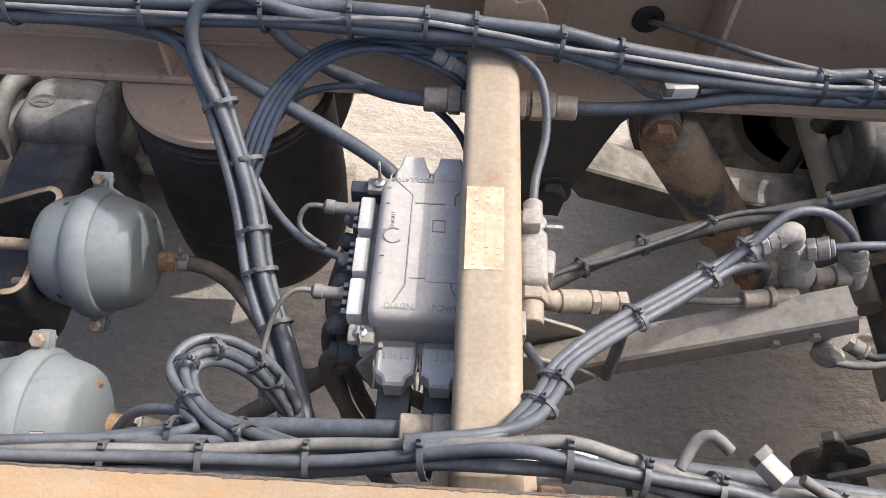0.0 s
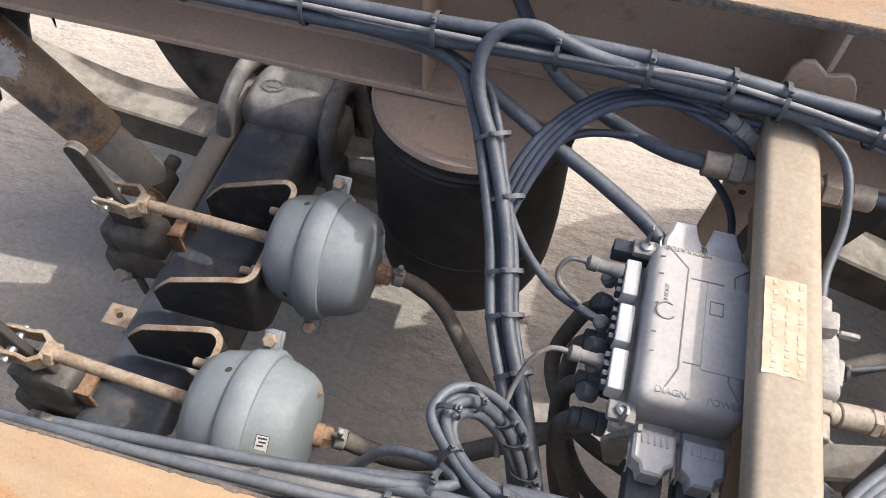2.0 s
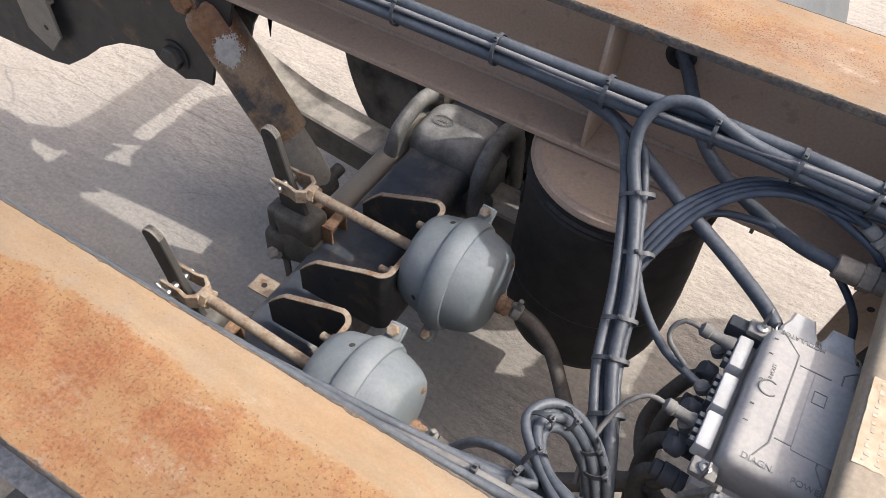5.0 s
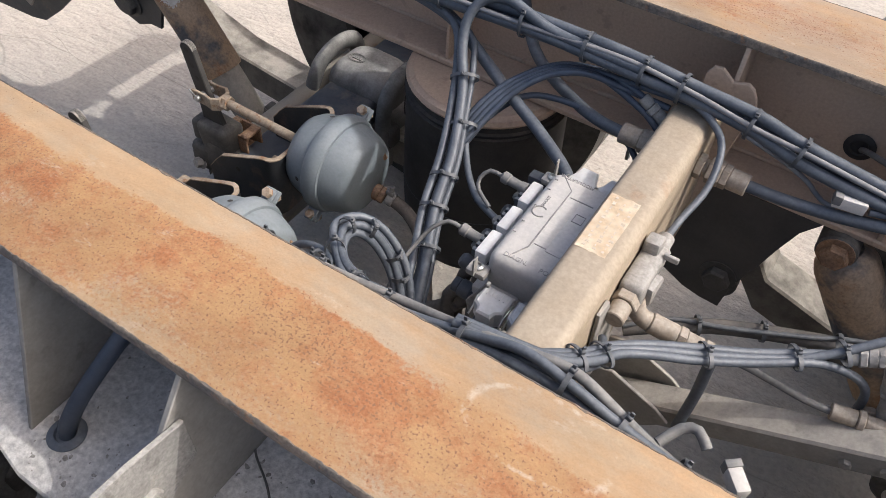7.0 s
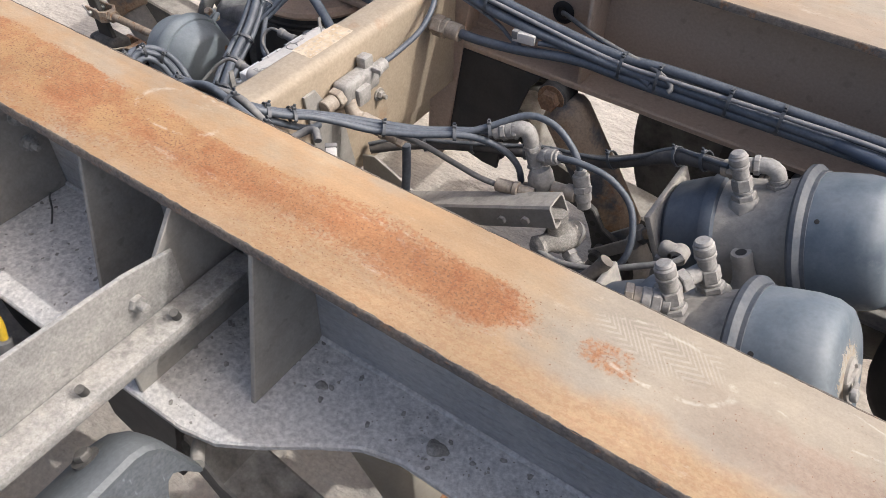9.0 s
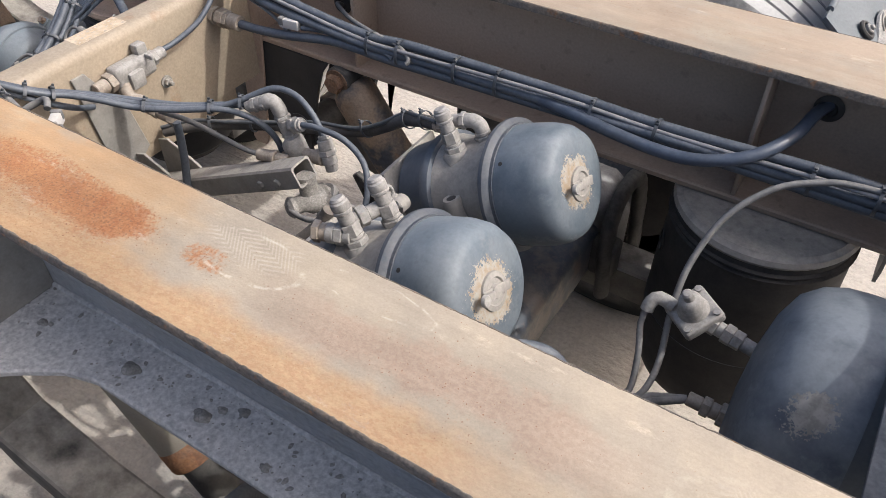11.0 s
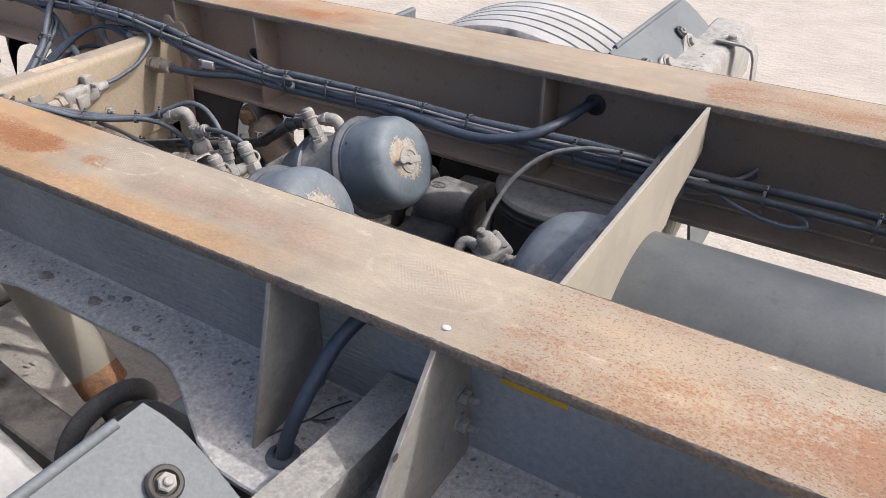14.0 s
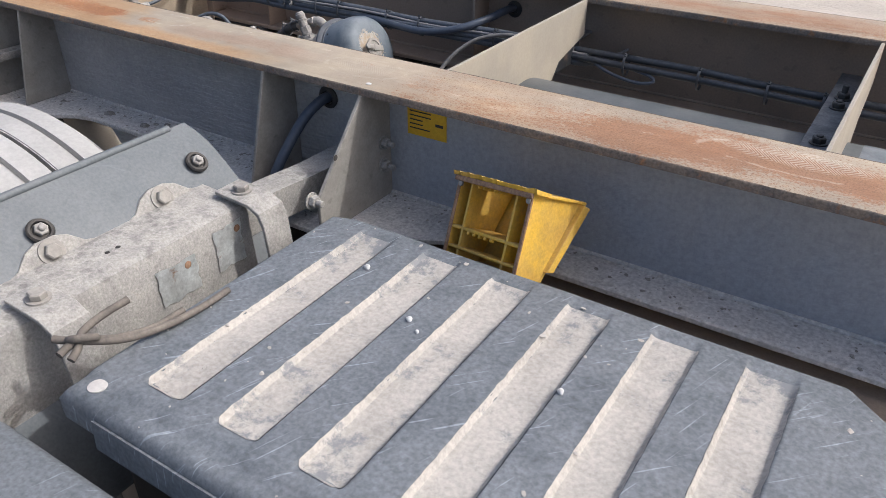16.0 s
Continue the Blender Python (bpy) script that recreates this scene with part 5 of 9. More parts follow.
    part("adjuster_bolt", hexnut(bmesh.new(), hub + Vector((-0.050, -0.036, -0.030)), (-0.2, -1, 0.35), 0.013, 0.016, 0.018), "alloy", t)
    part("pointer", box(bmesh.new(), (hub.x - 0.040, hub.y - 0.034, hub.z - 0.110), (hub.x - 0.022, hub.y - 0.028, hub.z - 0.030), 0.003), "cast", t)
    # outlet: rusty nut, neck, hose clip
    o = c + Vector((0.066, 0.018, -0.046))
    way = Vector((1, 0.16, -0.34)).normalized()
    part("outlet_nut", lathe(bmesh.new(), [(0.0175, -0.008), (0.0175, 0.020), (0.015, 0.022)], o, way, 24), "rust", t, "rusty threaded outlet")
    part("outlet_hex", hexnut(bmesh.new(), o + way * 0.02, way, 0.018, 0.014), "rust", t)
    # short plugged port on the dome's far flank
    way = Vector((0.8, 0.55, 0.25)).normalized()
    part("port_plug", lathe(bmesh.new(), [(0.013, 0.0), (0.013, 0.012), (0.010, 0.016), (0.0, 0.016)], c + Vector((0.062, 0.052, 0.018)), way, 16), "rust", t)
    return t


chambers = [service_chamber(0.650, radians(-52)), service_chamber(0.367, radians(-56))]
bm = box(bmesh.new(), (-0.016, -0.010, 0.0), (0.016, 0.010, 0.0006), 0.0)
chamber_label = part("label_plate", bm, "alloy", None)
chamber_label.matrix_basis = Matrix.Translation((-0.505, 0.298, 0.7760)) @ Matrix.Rotation(radians(48), 4, "X") @ Matrix.Rotation(radians(10), 4, "Y") @ Matrix.Rotation(radians(80), 4, "Z")
chamber_label.parent = chambers[1]
chamber_label.matrix_parent_inverse = chambers[1].matrix_basis.inverted()
for k in range(4):
    bm = box(bmesh.new(), (-0.013, -0.008 + k * 0.0045, 0.0005), (0.010 - 0.003 * (k % 2), -0.006 + k * 0.0045, 0.001), 0.0)
    bar = part("print_bar", bm, "ink", chamber_label)
    bar.matrix_parent_inverse = Matrix.Identity(4)


def stack(t, at, way, pieces, mat="alloy"):
    """Fitting pieces in a row along a line: (name, length, radius, sides)."""
    p, way = Vector(at), Vector(way).normalized()
    for name, length, r, sides in pieces:
        c = min(0.0015, length * 0.2)
        part(name, lathe(bmesh.new(), [(r - c, 0), (r, c), (r, length - c), (r - c, length)], p, way, sides), mat, t)
        p = p + way * length
    return p


def test_post(t, at, d, side):
    """An upright test coupling: hexagon foot, stem with flats, ringed dust cap with its tether."""
    p = stack(t, at, d, [("hex_nut", 0.012, 0.0195, 6), ("neck", 0.006, 0.0150, 18), ("hex_nut", 0.022, 0.0165, 6), ("stem", 0.018, 0.0130, 20), ("collar", 0.006, 0.0155, 20)])
    part("cap", lathe(bmesh.new(), [(0.0135, 0.0), (0.0150, 0.003), (0.0150, 0.013), (0.0128, 0.0155), (0.0128, 0.018), (0.0100, 0.0215), (0.0, 0.022)], p, d, 20), "alloy", t, "ringed grey dust cap")
    loop = [p - d * 0.003 + side * 0.014, p - d * 0.010 + side * 0.023, p - d * 0.022 + side * 0.024, p - d * 0.028 + side * 0.015]
    part("tether", sweep(bmesh.new(), smooth_path(loop), 0.0030, 8), "alloy", t)


def spring_chamber(y, posts):
    """A spring brake cylinder on axle two: service cup, dusty mid body with test fittings, dark spring dome."""
    way = Vector((math.cos(radians(24)), 0, math.sin(radians(24))))
    o = Vector((1.039, y, 0.943)) - way * 0.248
    t = thing("spring_brake_cylinder", "dark blue double brake cylinder with a flaking rusty end cap", "brake cylinder", o, "spring brake cylinders on the second axle")
    side = Vector((0, 1, 0))
    up = way.cross(side)
    part("service_cup", lathe(bmesh.new(), [(0.0, -0.114), (0.070, -0.114), (0.085, -0.102), (0.094, -0.060), (0.098, -0.030)], o, way, 56), "chamber_dark", t)
    part("clamp_ring", lathe(bmesh.new(), [(0.096, -0.036), (0.106, -0.034), (0.109, -0.024), (0.107, -0.014), (0.097, -0.010)], o, way, 56), "chamber_dark", t)
    part("middle_body", lathe(bmesh.new(), [(0.100, -0.014), (0.097, 0.0), (0.094, 0.020), (0.094, 0.070), (0.100, 0.100), (0.107, 0.114)], o, way, 56), "dusty", t, "dusty grey cast middle body")
    part("crimp_ring", lathe(bmesh.new(), [(0.102, 0.104), (0.115, 0.106), (0.1205, 0.111), (0.1205, 0.118), (0.116, 0.123), (0.111, 0.126), (0.1105, 0.132)], o, way, 64), "rim_steel", t, "rolled ring with worn bare edge")
    dome = part("spring_dome", lathe(bmesh.new(), [(0.108, 0.120), (0.1085, 0.15), (0.107, 0.19), (0.102, 0.214), (0.093, 0.229), (0.079, 0.236), (0.0, 0.238)], o, way, 72), "dome_paint", t, "dark blue dome, paint flaking at its end")
    for ang, h in ((40, 0.145), (150, 0.175)):
        d = up * math.cos(radians(ang)) - side * math.sin(radians(ang))
        part("drain_hole", lathe(bmesh.new(), [(0.004, 0.0), (0.0, 0.0006)], o + way * h + d * 0.1087, d, 12), "ink", dome)
    cap = part("end_boss", lathe(bmesh.new(), [(0.031, 0.234), (0.030, 0.241), (0.022, 0.243), (0.020, 0.240), (0.012, 0.240), (0.010, 0.246), (0.0, 0.247)], o, way, 28), "dusty", t, "dusty end boss with a wing")
    m = Matrix.Translation(o + way * 0.244) @ Matrix((side, up, way)).transposed().to_4x4() @ Matrix.Rotation(radians(-18), 4, "Z")
    part("wing", box(bmesh.new(), (-0.030, -0.008, -0.006), (0.036, 0.008, 0.000), 0.002, m), "dusty", cap)
    arm = m
    part("release_arm", box(bmesh.new(), (-0.046, -0.007, 0.003), (-0.014, 0.007, 0.009), 0.003, arm), "dusty", cap)
    part("release_bolt", lathe(bmesh.new(), [(0.009, 0.0), (0.009, 0.005), (0.008, 0.0065), (0.0, 0.0065)], arm @ Vector((-0.040, 0, 0.006)), way, 20), "alloy", cap, "pale release bolt head")
    # fittings that stand on the body, all along one direction: (along, across, kind)
    for h, across, bend in posts:
        at = o + way * h + side * across + up * 0.072
        part("boss", lathe(bmesh.new(), [(0.030, 0.0), (0.027, 0.014), (0.022, 0.020)], at, up, 8), "dusty", t)
        at = at + up * 0.018
        if bend is None:
            test_post(t, at, up, side)
        else:
            p = stack(t, at, up, [("hex_nut", 0.011, 0.0185, 6), ("neck", 0.008, 0.0145, 18)], "alloy")
            part("elbow", sweep(bmesh.new(), smooth_path([p - up * 0.004, p + up * 0.010, p + up * 0.020 + Vector(bend) * 0.012, p + up * 0.021 + Vector(bend) * 0.030]), 0.0135, 16), "alloy", t)
            stack(t, p + up * 0.021 + Vector(bend) * 0.026, bend, [("hex_nut", 0.010, 0.0165, 6), ("sleeve", 0.020, 0.0125, 18)], "alloy")
    # capped stub that rises along the flank
    at = o + way * 0.037 - side * 0.097 - up * 0.030
    part("port", lathe(bmesh.new(), [(0.024, 0.0), (0.019, 0.012), (0.0165, 0.045), (0.0175, 0.058), (0.0155, 0.064), (0.0, 0.062)], at, up, 20), "dusty", t, "dusty cast stub with an open end")
    part("port_bore", lathe(bmesh.new(), [(0.009, 0.0), (0.0, 0.0006)], at + up * 0.0635, up, 14), "ink", t)
    # mounting plate and push rod towards the cam lever
    back = Matrix.Translation(o - way * 0.120) @ Matrix((way, side, up)).transposed().to_4x4()
    part("mounting_plate", box(bmesh.new(), (-0.006, -0.086, -0.150), (0.006, 0.086, 0.080), 0.003, back), "dusty", t, "dusty flat mounting plate")
    part("push_rod", rod(bmesh.new(), o - way * 0.114, o - way * 0.16, 0.010, 14), "rod", t)
    return t


spring_chamber(0.683, ((0.026, -0.028, None), (0.069, 0.008, (-0.85, -0.15, -0.25))))
near_cylinder = spring_chamber(0.386, ((0.026, -0.021, None), (0.058, 0.036, None)))
stack(near_cylinder, (0.783, 0.372, 0.968), (0.46, 0.88, 0.14), [("neck", 0.012, 0.0125, 18), ("hex_nut", 0.016, 0.0175, 6), ("neck", 0.026, 0.0125, 18)], "alloy")
stack(near_cylinder, (0.792, 0.360, 0.952), (-0.93, -0.30, -0.05), [("neck", 0.012, 0.0145, 18), ("hex_nut", 0.014, 0.0185, 6), ("collar", 0.014, 0.0165, 18)], "alloy")
stack(near_cylinder, (0.755, 0.348, 0.950), (-0.93, -0.30, -0.05), [("brass_ring", 0.012, 0.0150, 18), ("hex_nut", 0.012, 0.0185, 6)], "fitting")


def cam_lever(y):
    """The slack lever and fork of a spring brake on axle two."""
    t = thing("slack_adjuster", "dark steel slack adjuster lever with a fork and pin", "slack adjuster", (0.58, y, 0.66), "slack adjusters of the second axle")
    pts = [(0.520, 0.742), (0.532, 0.752), (0.548, 0.744), (0.572, 0.706), (0.606, 0.690), (0.622, 0.668), (0.620, 0.600), (0.560, 0.600), (0.556, 0.660), (0.542, 0.700)]
    lever = part("lever", prism(bmesh.new(), pts, "y", y - 0.007, y + 0.007, 0.002), "cast", t, "cranked lever with three holes")
    for u, v in ((0.534, 0.738), (0.550, 0.714), (0.566, 0.690)):
        part("lever_hole", lathe(bmesh.new(), [(0.0065, 0), (0.0, 0.0006)], (u, y - 0.0072, v), (0, -1, 0), 12), "ink", lever)
    way = Vector((0.70, 0, 0.71)).normalized()
    m = Matrix.Translation((0.578, y, 0.660)) @ Matrix((way, Vector((0, 1, 0)), way.cross(Vector((0, 1, 0))))).transposed().to_4x4()
    bm = box(bmesh.new(), (-0.016, -0.028, -0.013), (0.085, -0.020, 0.013), 0.003, m)
    box(bm, (-0.016, 0.020, -0.013), (0.085, 0.028, 0.013), 0.003, m)
    box(bm, (0.078, -0.028, -0.013), (0.096, 0.028, 0.013), 0.004, m)
    part("fork", bm, "dusty", t, "dusty fork head")
    part("fork_nut", hexnut(bmesh.new(), m @ Vector((0.096, 0, 0)), way, 0.018, 0.014), "dusty", t)
    part("fork_pin", rod(bmesh.new(), (0.578, y - 0.042, 0.660), (0.578, y + 0.034, 0.660), 0.012, 16, 0.002), "cast", t)
    part("push_rod", rod(bmesh.new(), m @ Vector((0.10, 0, 0)), (0.700, y - 0.012, 0.792), 0.010, 14), "rod", t)
    part("housing", lathe(bmesh.new(), [(0.04, -0.034), (0.05, -0.026), (0.05, 0.026), (0.04, 0.034)], (0.60, y, 0.585), (0, 1, 0), 28), "cast", t)
    return t


cam_lever(0.695)
cam_lever(0.398)


def air_tank():
    t = thing("air_tank", "grey painted cylindrical air tank slung below the cross plates", "air tank", (1.95, 0.535, 0.78))
    c = (1.95, 0.535, 0.787)
    part("shell", lathe(bmesh.new(), [(0.205, -0.45), (0.205, 0.45)], c, (1, 0, 0), 72), "tank", t)
    for s in (-1, 1):
        part("end_dome", lathe(bmesh.new(), [(0.2065, 0.42), (0.2065, 0.45), (0.203, 0.485), (0.192, 0.515), (0.170, 0.540), (0.13, 0.557), (0.07, 0.568), (0.0, 0.571)], c, (s, 0, 0), 64), "dome_tank", t, "blue-grey dished end with a mud spot")
    for x in (1.585, 2.315):
        part("hanger_strap", prism(bmesh.new(), [(0.43, 0.95), (0.64, 0.95), (0.60, 0.985), (0.47, 0.985)], "x", x - 0.03, x + 0.0, 0.001), "guard", t)
    return t


air_tank()

# ---- brake module, valves and fittings ----
def lettering(text, size, m, mat, parent, depth=0.0004):
    """Raised letters in the built-in font, as a mesh part."""
    cu = bpy.data.curves.new("letters", "FONT")
    cu.body, cu.size, cu.extrude, cu.align_x, cu.align_y = text, size, depth, "CENTER", "CENTER"
    ob = bpy.data.objects.new("letters", cu)
    scene.collection.objects.link(ob)
    me = bpy.data.meshes.new_from_object(ob.evaluated_get(bpy.context.evaluated_depsgraph_get()))
    bpy.data.objects.remove(ob)
    me.transform(m)
    me.materials.clear()
    me.materials.append(M[mat])
    o = new("lettering", me)
    o.parent, o.matrix_parent_inverse = parent, parent.matrix_basis.inverted()
    return o


def brake_module():
    x0, x1, y0, y1, z = -0.090, 0.030, 0.425, 0.640, 0.958
    t = thing("brake_module", "dusty grey electronic trailer brake module with white plug locks", "control unit", (-0.03, 0.53, 0.80))
    bm = box(bmesh.new(), (x0, y0, 0.885), (x1, y1, z), 0.016, seg=4)
    body = part("housing", bm, "plastic", t)
    part("base", box(bmesh.new(), (x0 - 0.012, y0 - 0.012, 0.872), (x1 + 0.005, y1 + 0.012, 0.892), 0.004), "plastic", t)
    part("lower_block", box(bmesh.new(), (x0 + 0.005, y0 + 0.01, 0.79), (x1, y1 - 0.01, 0.873), 0.006), "alloy", t, "cast alloy valve block")
    # raised panels and seams on the cover
    part("cover_panel", box(bmesh.new(), (-0.025, 0.475, z - 0.001), (0.028, 0.590, z + 0.0012), 0.001), "plastic", body)
    seams = [[(-0.075, 0.632), (-0.048, 0.605), (-0.048, 0.470), (-0.060, 0.445)], [(0.028, 0.628), (0.006, 0.606), (0.006, 0.468), (0.018, 0.447)], [(-0.044, 0.592), (-0.006, 0.592)], [(-0.044, 0.480), (-0.006, 0.480)]]
    for s in seams:
        part("seam", sweep(bmesh.new(), [Vector((u, v, z)) for u, v in s], 0.0012, 5), "seam", body)
    part("seal_ring", sweep(bmesh.new(), [Vector((-0.068 + 0.011 * math.cos(a), 0.540 + 0.011 * math.sin(a), z + 0.0003)) for a in [k * math.pi / 10 for k in range(3, 19)]], 0.0012, 6), "seam", body)
    part("logo_frame", sweep(bmesh.new(), [Vector((-0.020 + u, 0.548 + v, z + 0.0016)) for u, v in ((0, 0), (0.015, 0), (0.015, 0.017), (0, 0.017), (0, 0))], 0.0009, 5), "seam", body)
    flat = Matrix.Translation
    turn = Matrix.Rotation(math.pi, 4, "Z")
    lettering("MODULATOR", 0.009, flat((-0.050, 0.629, z + 0.0003)) @ turn, "seam", body)
    lettering("IN/OUT", 0.007, flat((-0.070, 0.565, z + 0.0003)) @ Matrix.Rotation(radians(90), 4, "Z"), "seam", body)
    lettering("2", 0.009, flat((-0.078, 0.548, z + 0.0003)) @ Matrix.Rotation(radians(90), 4, "Z"), "seam", body)
    lettering("DIAGN.", 0.011, flat((-0.052, 0.440, z + 0.0003)), "seam", body)
    lettering("POWER", 0.011, flat((0.004, 0.440, z + 0.0003)), "seam", body)
    for k, y in enumerate((0.615, 0.590, 0.510, 0.485)):
        part("mark", box(bmesh.new(), (-0.0815, y - 0.0008, z - 0.0004), (-0.0765, y + 0.0008, z + 0.0005), 0.0), "seam", body)
    # corner screws on lugs
    for y in (0.643, 0.418):
        part("lug", box(bmesh.new(), (-0.112, y - 0.012, 0.918), (-0.080, y + 0.012, 0.930), 0.004), "alloy", t)
        part("screw", lathe(bmesh.new(), [(0.0075, 0), (0.0075, 0.004), (0.004, 0.0055), (0.0035, 0.002), (0.0, 0.002)], (-0.096, y, 0.930), (0, 0, 1), 18), "chrome", t)
        part("clip_blade", prism(bmesh.new(), [(-0.098, 0.93), (-0.094, 0.93), (-0.0945, 0.962), (-0.0965, 0.962)], "y", y + (0.004 if y > 0.5 else -0.018), y + (0.012 if y > 0.5 else -0.008), 0.0), "alloy", t)
    # three white plugs with their cables' boots along the side
    for y in (0.592, 0.527, 0.466):
        plug = part("plug_lock", box(bmesh.new(), (-0.117, y - 0.026, 0.905), (-0.098, y + 0.026, 0.933), 0.003), "white", t, "white plug lock")
        for k in range(4):
            part("tooth", box(bmesh.new(), (-0.124, y - 0.022 + k * 0.012, 0.912), (-0.116, y - 0.015 + k * 0.012, 0.928), 0.001), "navy", plug)
        part("plug_cap", lathe(bmesh.new(), [(0.010, 0), (0.010, 0.010), (0.007, 0.013), (0.0, 0.013)], (-0.128, y + 0.012, 0.893), (-0.5, 0, 0.85), 20), "cable", plug)
        part("plug_cap", lathe(bmesh.new(), [(0.012, 0), (0.012, 0.014), (0.009, 0.018), (0.0, 0.018)], (-0.126, y - 0.014, 0.882), (-0.8, -0.2, 0.5), 20), "navy", plug)
    # two boots with thin cables
    for y, z1 in ((0.601, 0.932), (0.480, 0.918)):
        a = Vector((-0.120, y, z1 - 0.008))
        part("cable_boot", lathe(bmesh.new(), [(0.0105, 0), (0.0095, 0.010), (0.0080, 0.012), (0.0080, 0.030), (0.0098, 0.032), (0.0098, 0.042), (0.0045, 0.046)], a, (-1, 0, 0.12), 20), "cable", t, "grey rubber cable boot")
    # capped ports at the far end, double plugs at the near end
    for x in (-0.052, -0.002):
        bm = prism(bmesh.new(), [(x - 0.024, 0.640), (x + 0.024, 0.640), (x + 0.0235, 0.662), (x + 0.018, 0.674), (x + 0.014, 0.692), (x - 0.014, 0.692), (x - 0.018, 0.674), (x - 0.0235, 0.662)], "z", 0.895, 0.935, 0.003)
        part("port_cap", bm, "white", t, "dusty white port cap")
        for s in (-1, 1):
            part("wire_clip", sweep(bmesh.new(), smooth_path([(x + s * 0.026, 0.642, 0.93), (x + s * 0.029, 0.652, 0.935), (x + s * 0.026, 0.664, 0.93), (x + s * 0.027, 0.672, 0.92)]), 0.0014, 6), "chrome", t)
    for x in (-0.054, 0.000):
        hood = [(x - 0.023, 0.412), (x + 0.023, 0.412), (x + 0.0225, 0.378), (x + 0.014, 0.372), (x + 0.011, 0.362), (x - 0.011, 0.362), (x - 0.014, 0.372), (x - 0.0225, 0.378)]
        hood_part = part("plug_hood", prism(bmesh.new(), hood, "z", 0.880, 0.914, 0.003), "white", t, "white plug hood, dusty")
        for k in range(5):
            part("grip_rib", box(bmesh.new(), (x - 0.015 + k * 0.0068, 0.395, 0.9135), (x - 0.0118 + k * 0.0068, 0.406, 0.9155), 0.0006), "white", hood_part)
        bm = box(bmesh.new(), (x - 0.020, 0.322, 0.845), (x + 0.020, 0.385, 0.882), 0.005)
        part("plug_body", bm, "navy", t, "dark grey plug body")
        for s in (-1, 1):
            part("wire_clip", sweep(bmesh.new(), smooth_path([(x + s * 0.024, 0.410, 0.90), (x + s * 0.0255, 0.392, 0.905), (x + s * 0.0235, 0.378, 0.90), (x + s * 0.0245, 0.366, 0.892)]), 0.0014, 6), "chrome", t)
        part("bridge", box(bmesh.new(), (x - 0.023, 0.408, 0.868), (x + 0.023, 0.428, 0.90), 0.004), "plastic", t)
    # air elbows underneath the plugs
    for y in (0.60, 0.55, 0.49, 0.44):
        a = Vector((-0.10, y - 0.005, 0.84))
        stack(t, a, (-1, 0, 0.1), [("hex_nut", 0.012, 0.016, 6), ("collar", 0.020, 0.0145, 18), ("sleeve", 0.012, 0.012, 18)], "navy")
    part("side_bracket", prism(bmesh.new(), [(-0.105, 0.86), (-0.075, 0.92), (-0.070, 0.92), (-0.070, 0.80), (-0.09, 0.80)], "y", 0.405, 0.413, 0.001), "alloy", t)
    part("side_bracket", box(bmesh.new(), (-0.135, 0.635, 0.895), (-0.085, 0.655, 0.921), 0.003), "navy", t)
    return t


brake_module()


def sticker():
    """The worn paper label with faded handwriting on the cross member's top."""
    t = thing("paper_label", "worn pale paper label with faded writing on the cross member", "label", (0.045, 0.515, 1.020))
    bm = bmesh.new()
    bmesh.ops.create_grid(bm, x_segments=10, y_segments=22, size=0.5)
    for v in bm.verts:
        edge = 1.0 + 0.035 * noise.noise(Vector((v.co.y * 9, v.co.x * 5, 3)))
        v.co = Vector((0.041 + v.co.x * 0.044 * edge, 0.515 + v.co.y * 0.118 * edge, 1.0206 + 0.0004 * noise.noise(v.co * 20)))
    sheet = part("sheet", bm, "paper", t)
    rng = random.Random(4)
    for k in range(3):
        y = 0.462
        while y < 0.565:
            w = rng.uniform(0.003, 0.007)
            part("print_bar", box(bmesh.new(), (0.0265 + k * 0.0135 + rng.uniform(0, 0.003), y, 1.0209), (0.0305 + k * 0.0135 + rng.uniform(-0.002, 0.003), y + w, 1.0212), 0.0), "faded", sheet)
            y += w + rng.uniform(0.003, 0.007)


sticker()


def joint(name, at, way, pieces, mat, label, category="pipe fitting", group="pipe fittings"):
    t = thing(name, label, category, at, group)
    stack(t, at, way, pieces, mat)
    return t


# couplings through the cross member for the two thick pipes
joint("pipe_coupling", (-0.045, 0.778, 0.958), (1, 0, 0), [("sleeve", 0.034, 0.0175, 24), ("hex_nut", 0.018, 0.0205, 6), ("neck", 0.016, 0.0165, 20)], "fitting", "dusty beige pipe coupling with hexagon nuts at the cross member")
joint("pipe_coupling", (0.086, 0.776, 0.958), (1, 0, 0), [("hex_nut", 0.012, 0.021, 6), ("neck", 0.007, 0.015, 18), ("hex_nut", 0.022, 0.0215, 6), ("hex_nut", 0.012, 0.0205, 6), ("sleeve", 0.030, 0.0175, 24)], "fitting", "dusty beige pipe coupling with hexagon nuts at the cross member")
joint("pipe_coupling", (-0.040, 0.292, 0.957), (1, 0, 0), [("sleeve", 0.034, 0.0175, 24), ("hex_nut", 0.020, 0.0205, 6), ("neck", 0.020, 0.0165, 20)], "fitting", "dusty beige pipe coupling with hexagon nuts at the cross member")
joint("pipe_coupling", (0.086, 0.270, 0.957), (1, 0, 0), [("hex_nut", 0.014, 0.021, 6), ("hex_nut", 0.018, 0.0205, 6), ("sleeve", 0.045, 0.0175, 24)], "white", "pale plastic pipe coupling at the cross member")
joint("hose_fitting", (-0.035, 0.812, 1.012), (0.85, -0.05, -0.5), [("sleeve", 0.020, 0.0105, 18), ("hex_nut", 0.012, 0.015, 6), ("neck", 0.022, 0.011, 16)], "alloy", "grey push-in hose fitting beside the far end of the cross member")


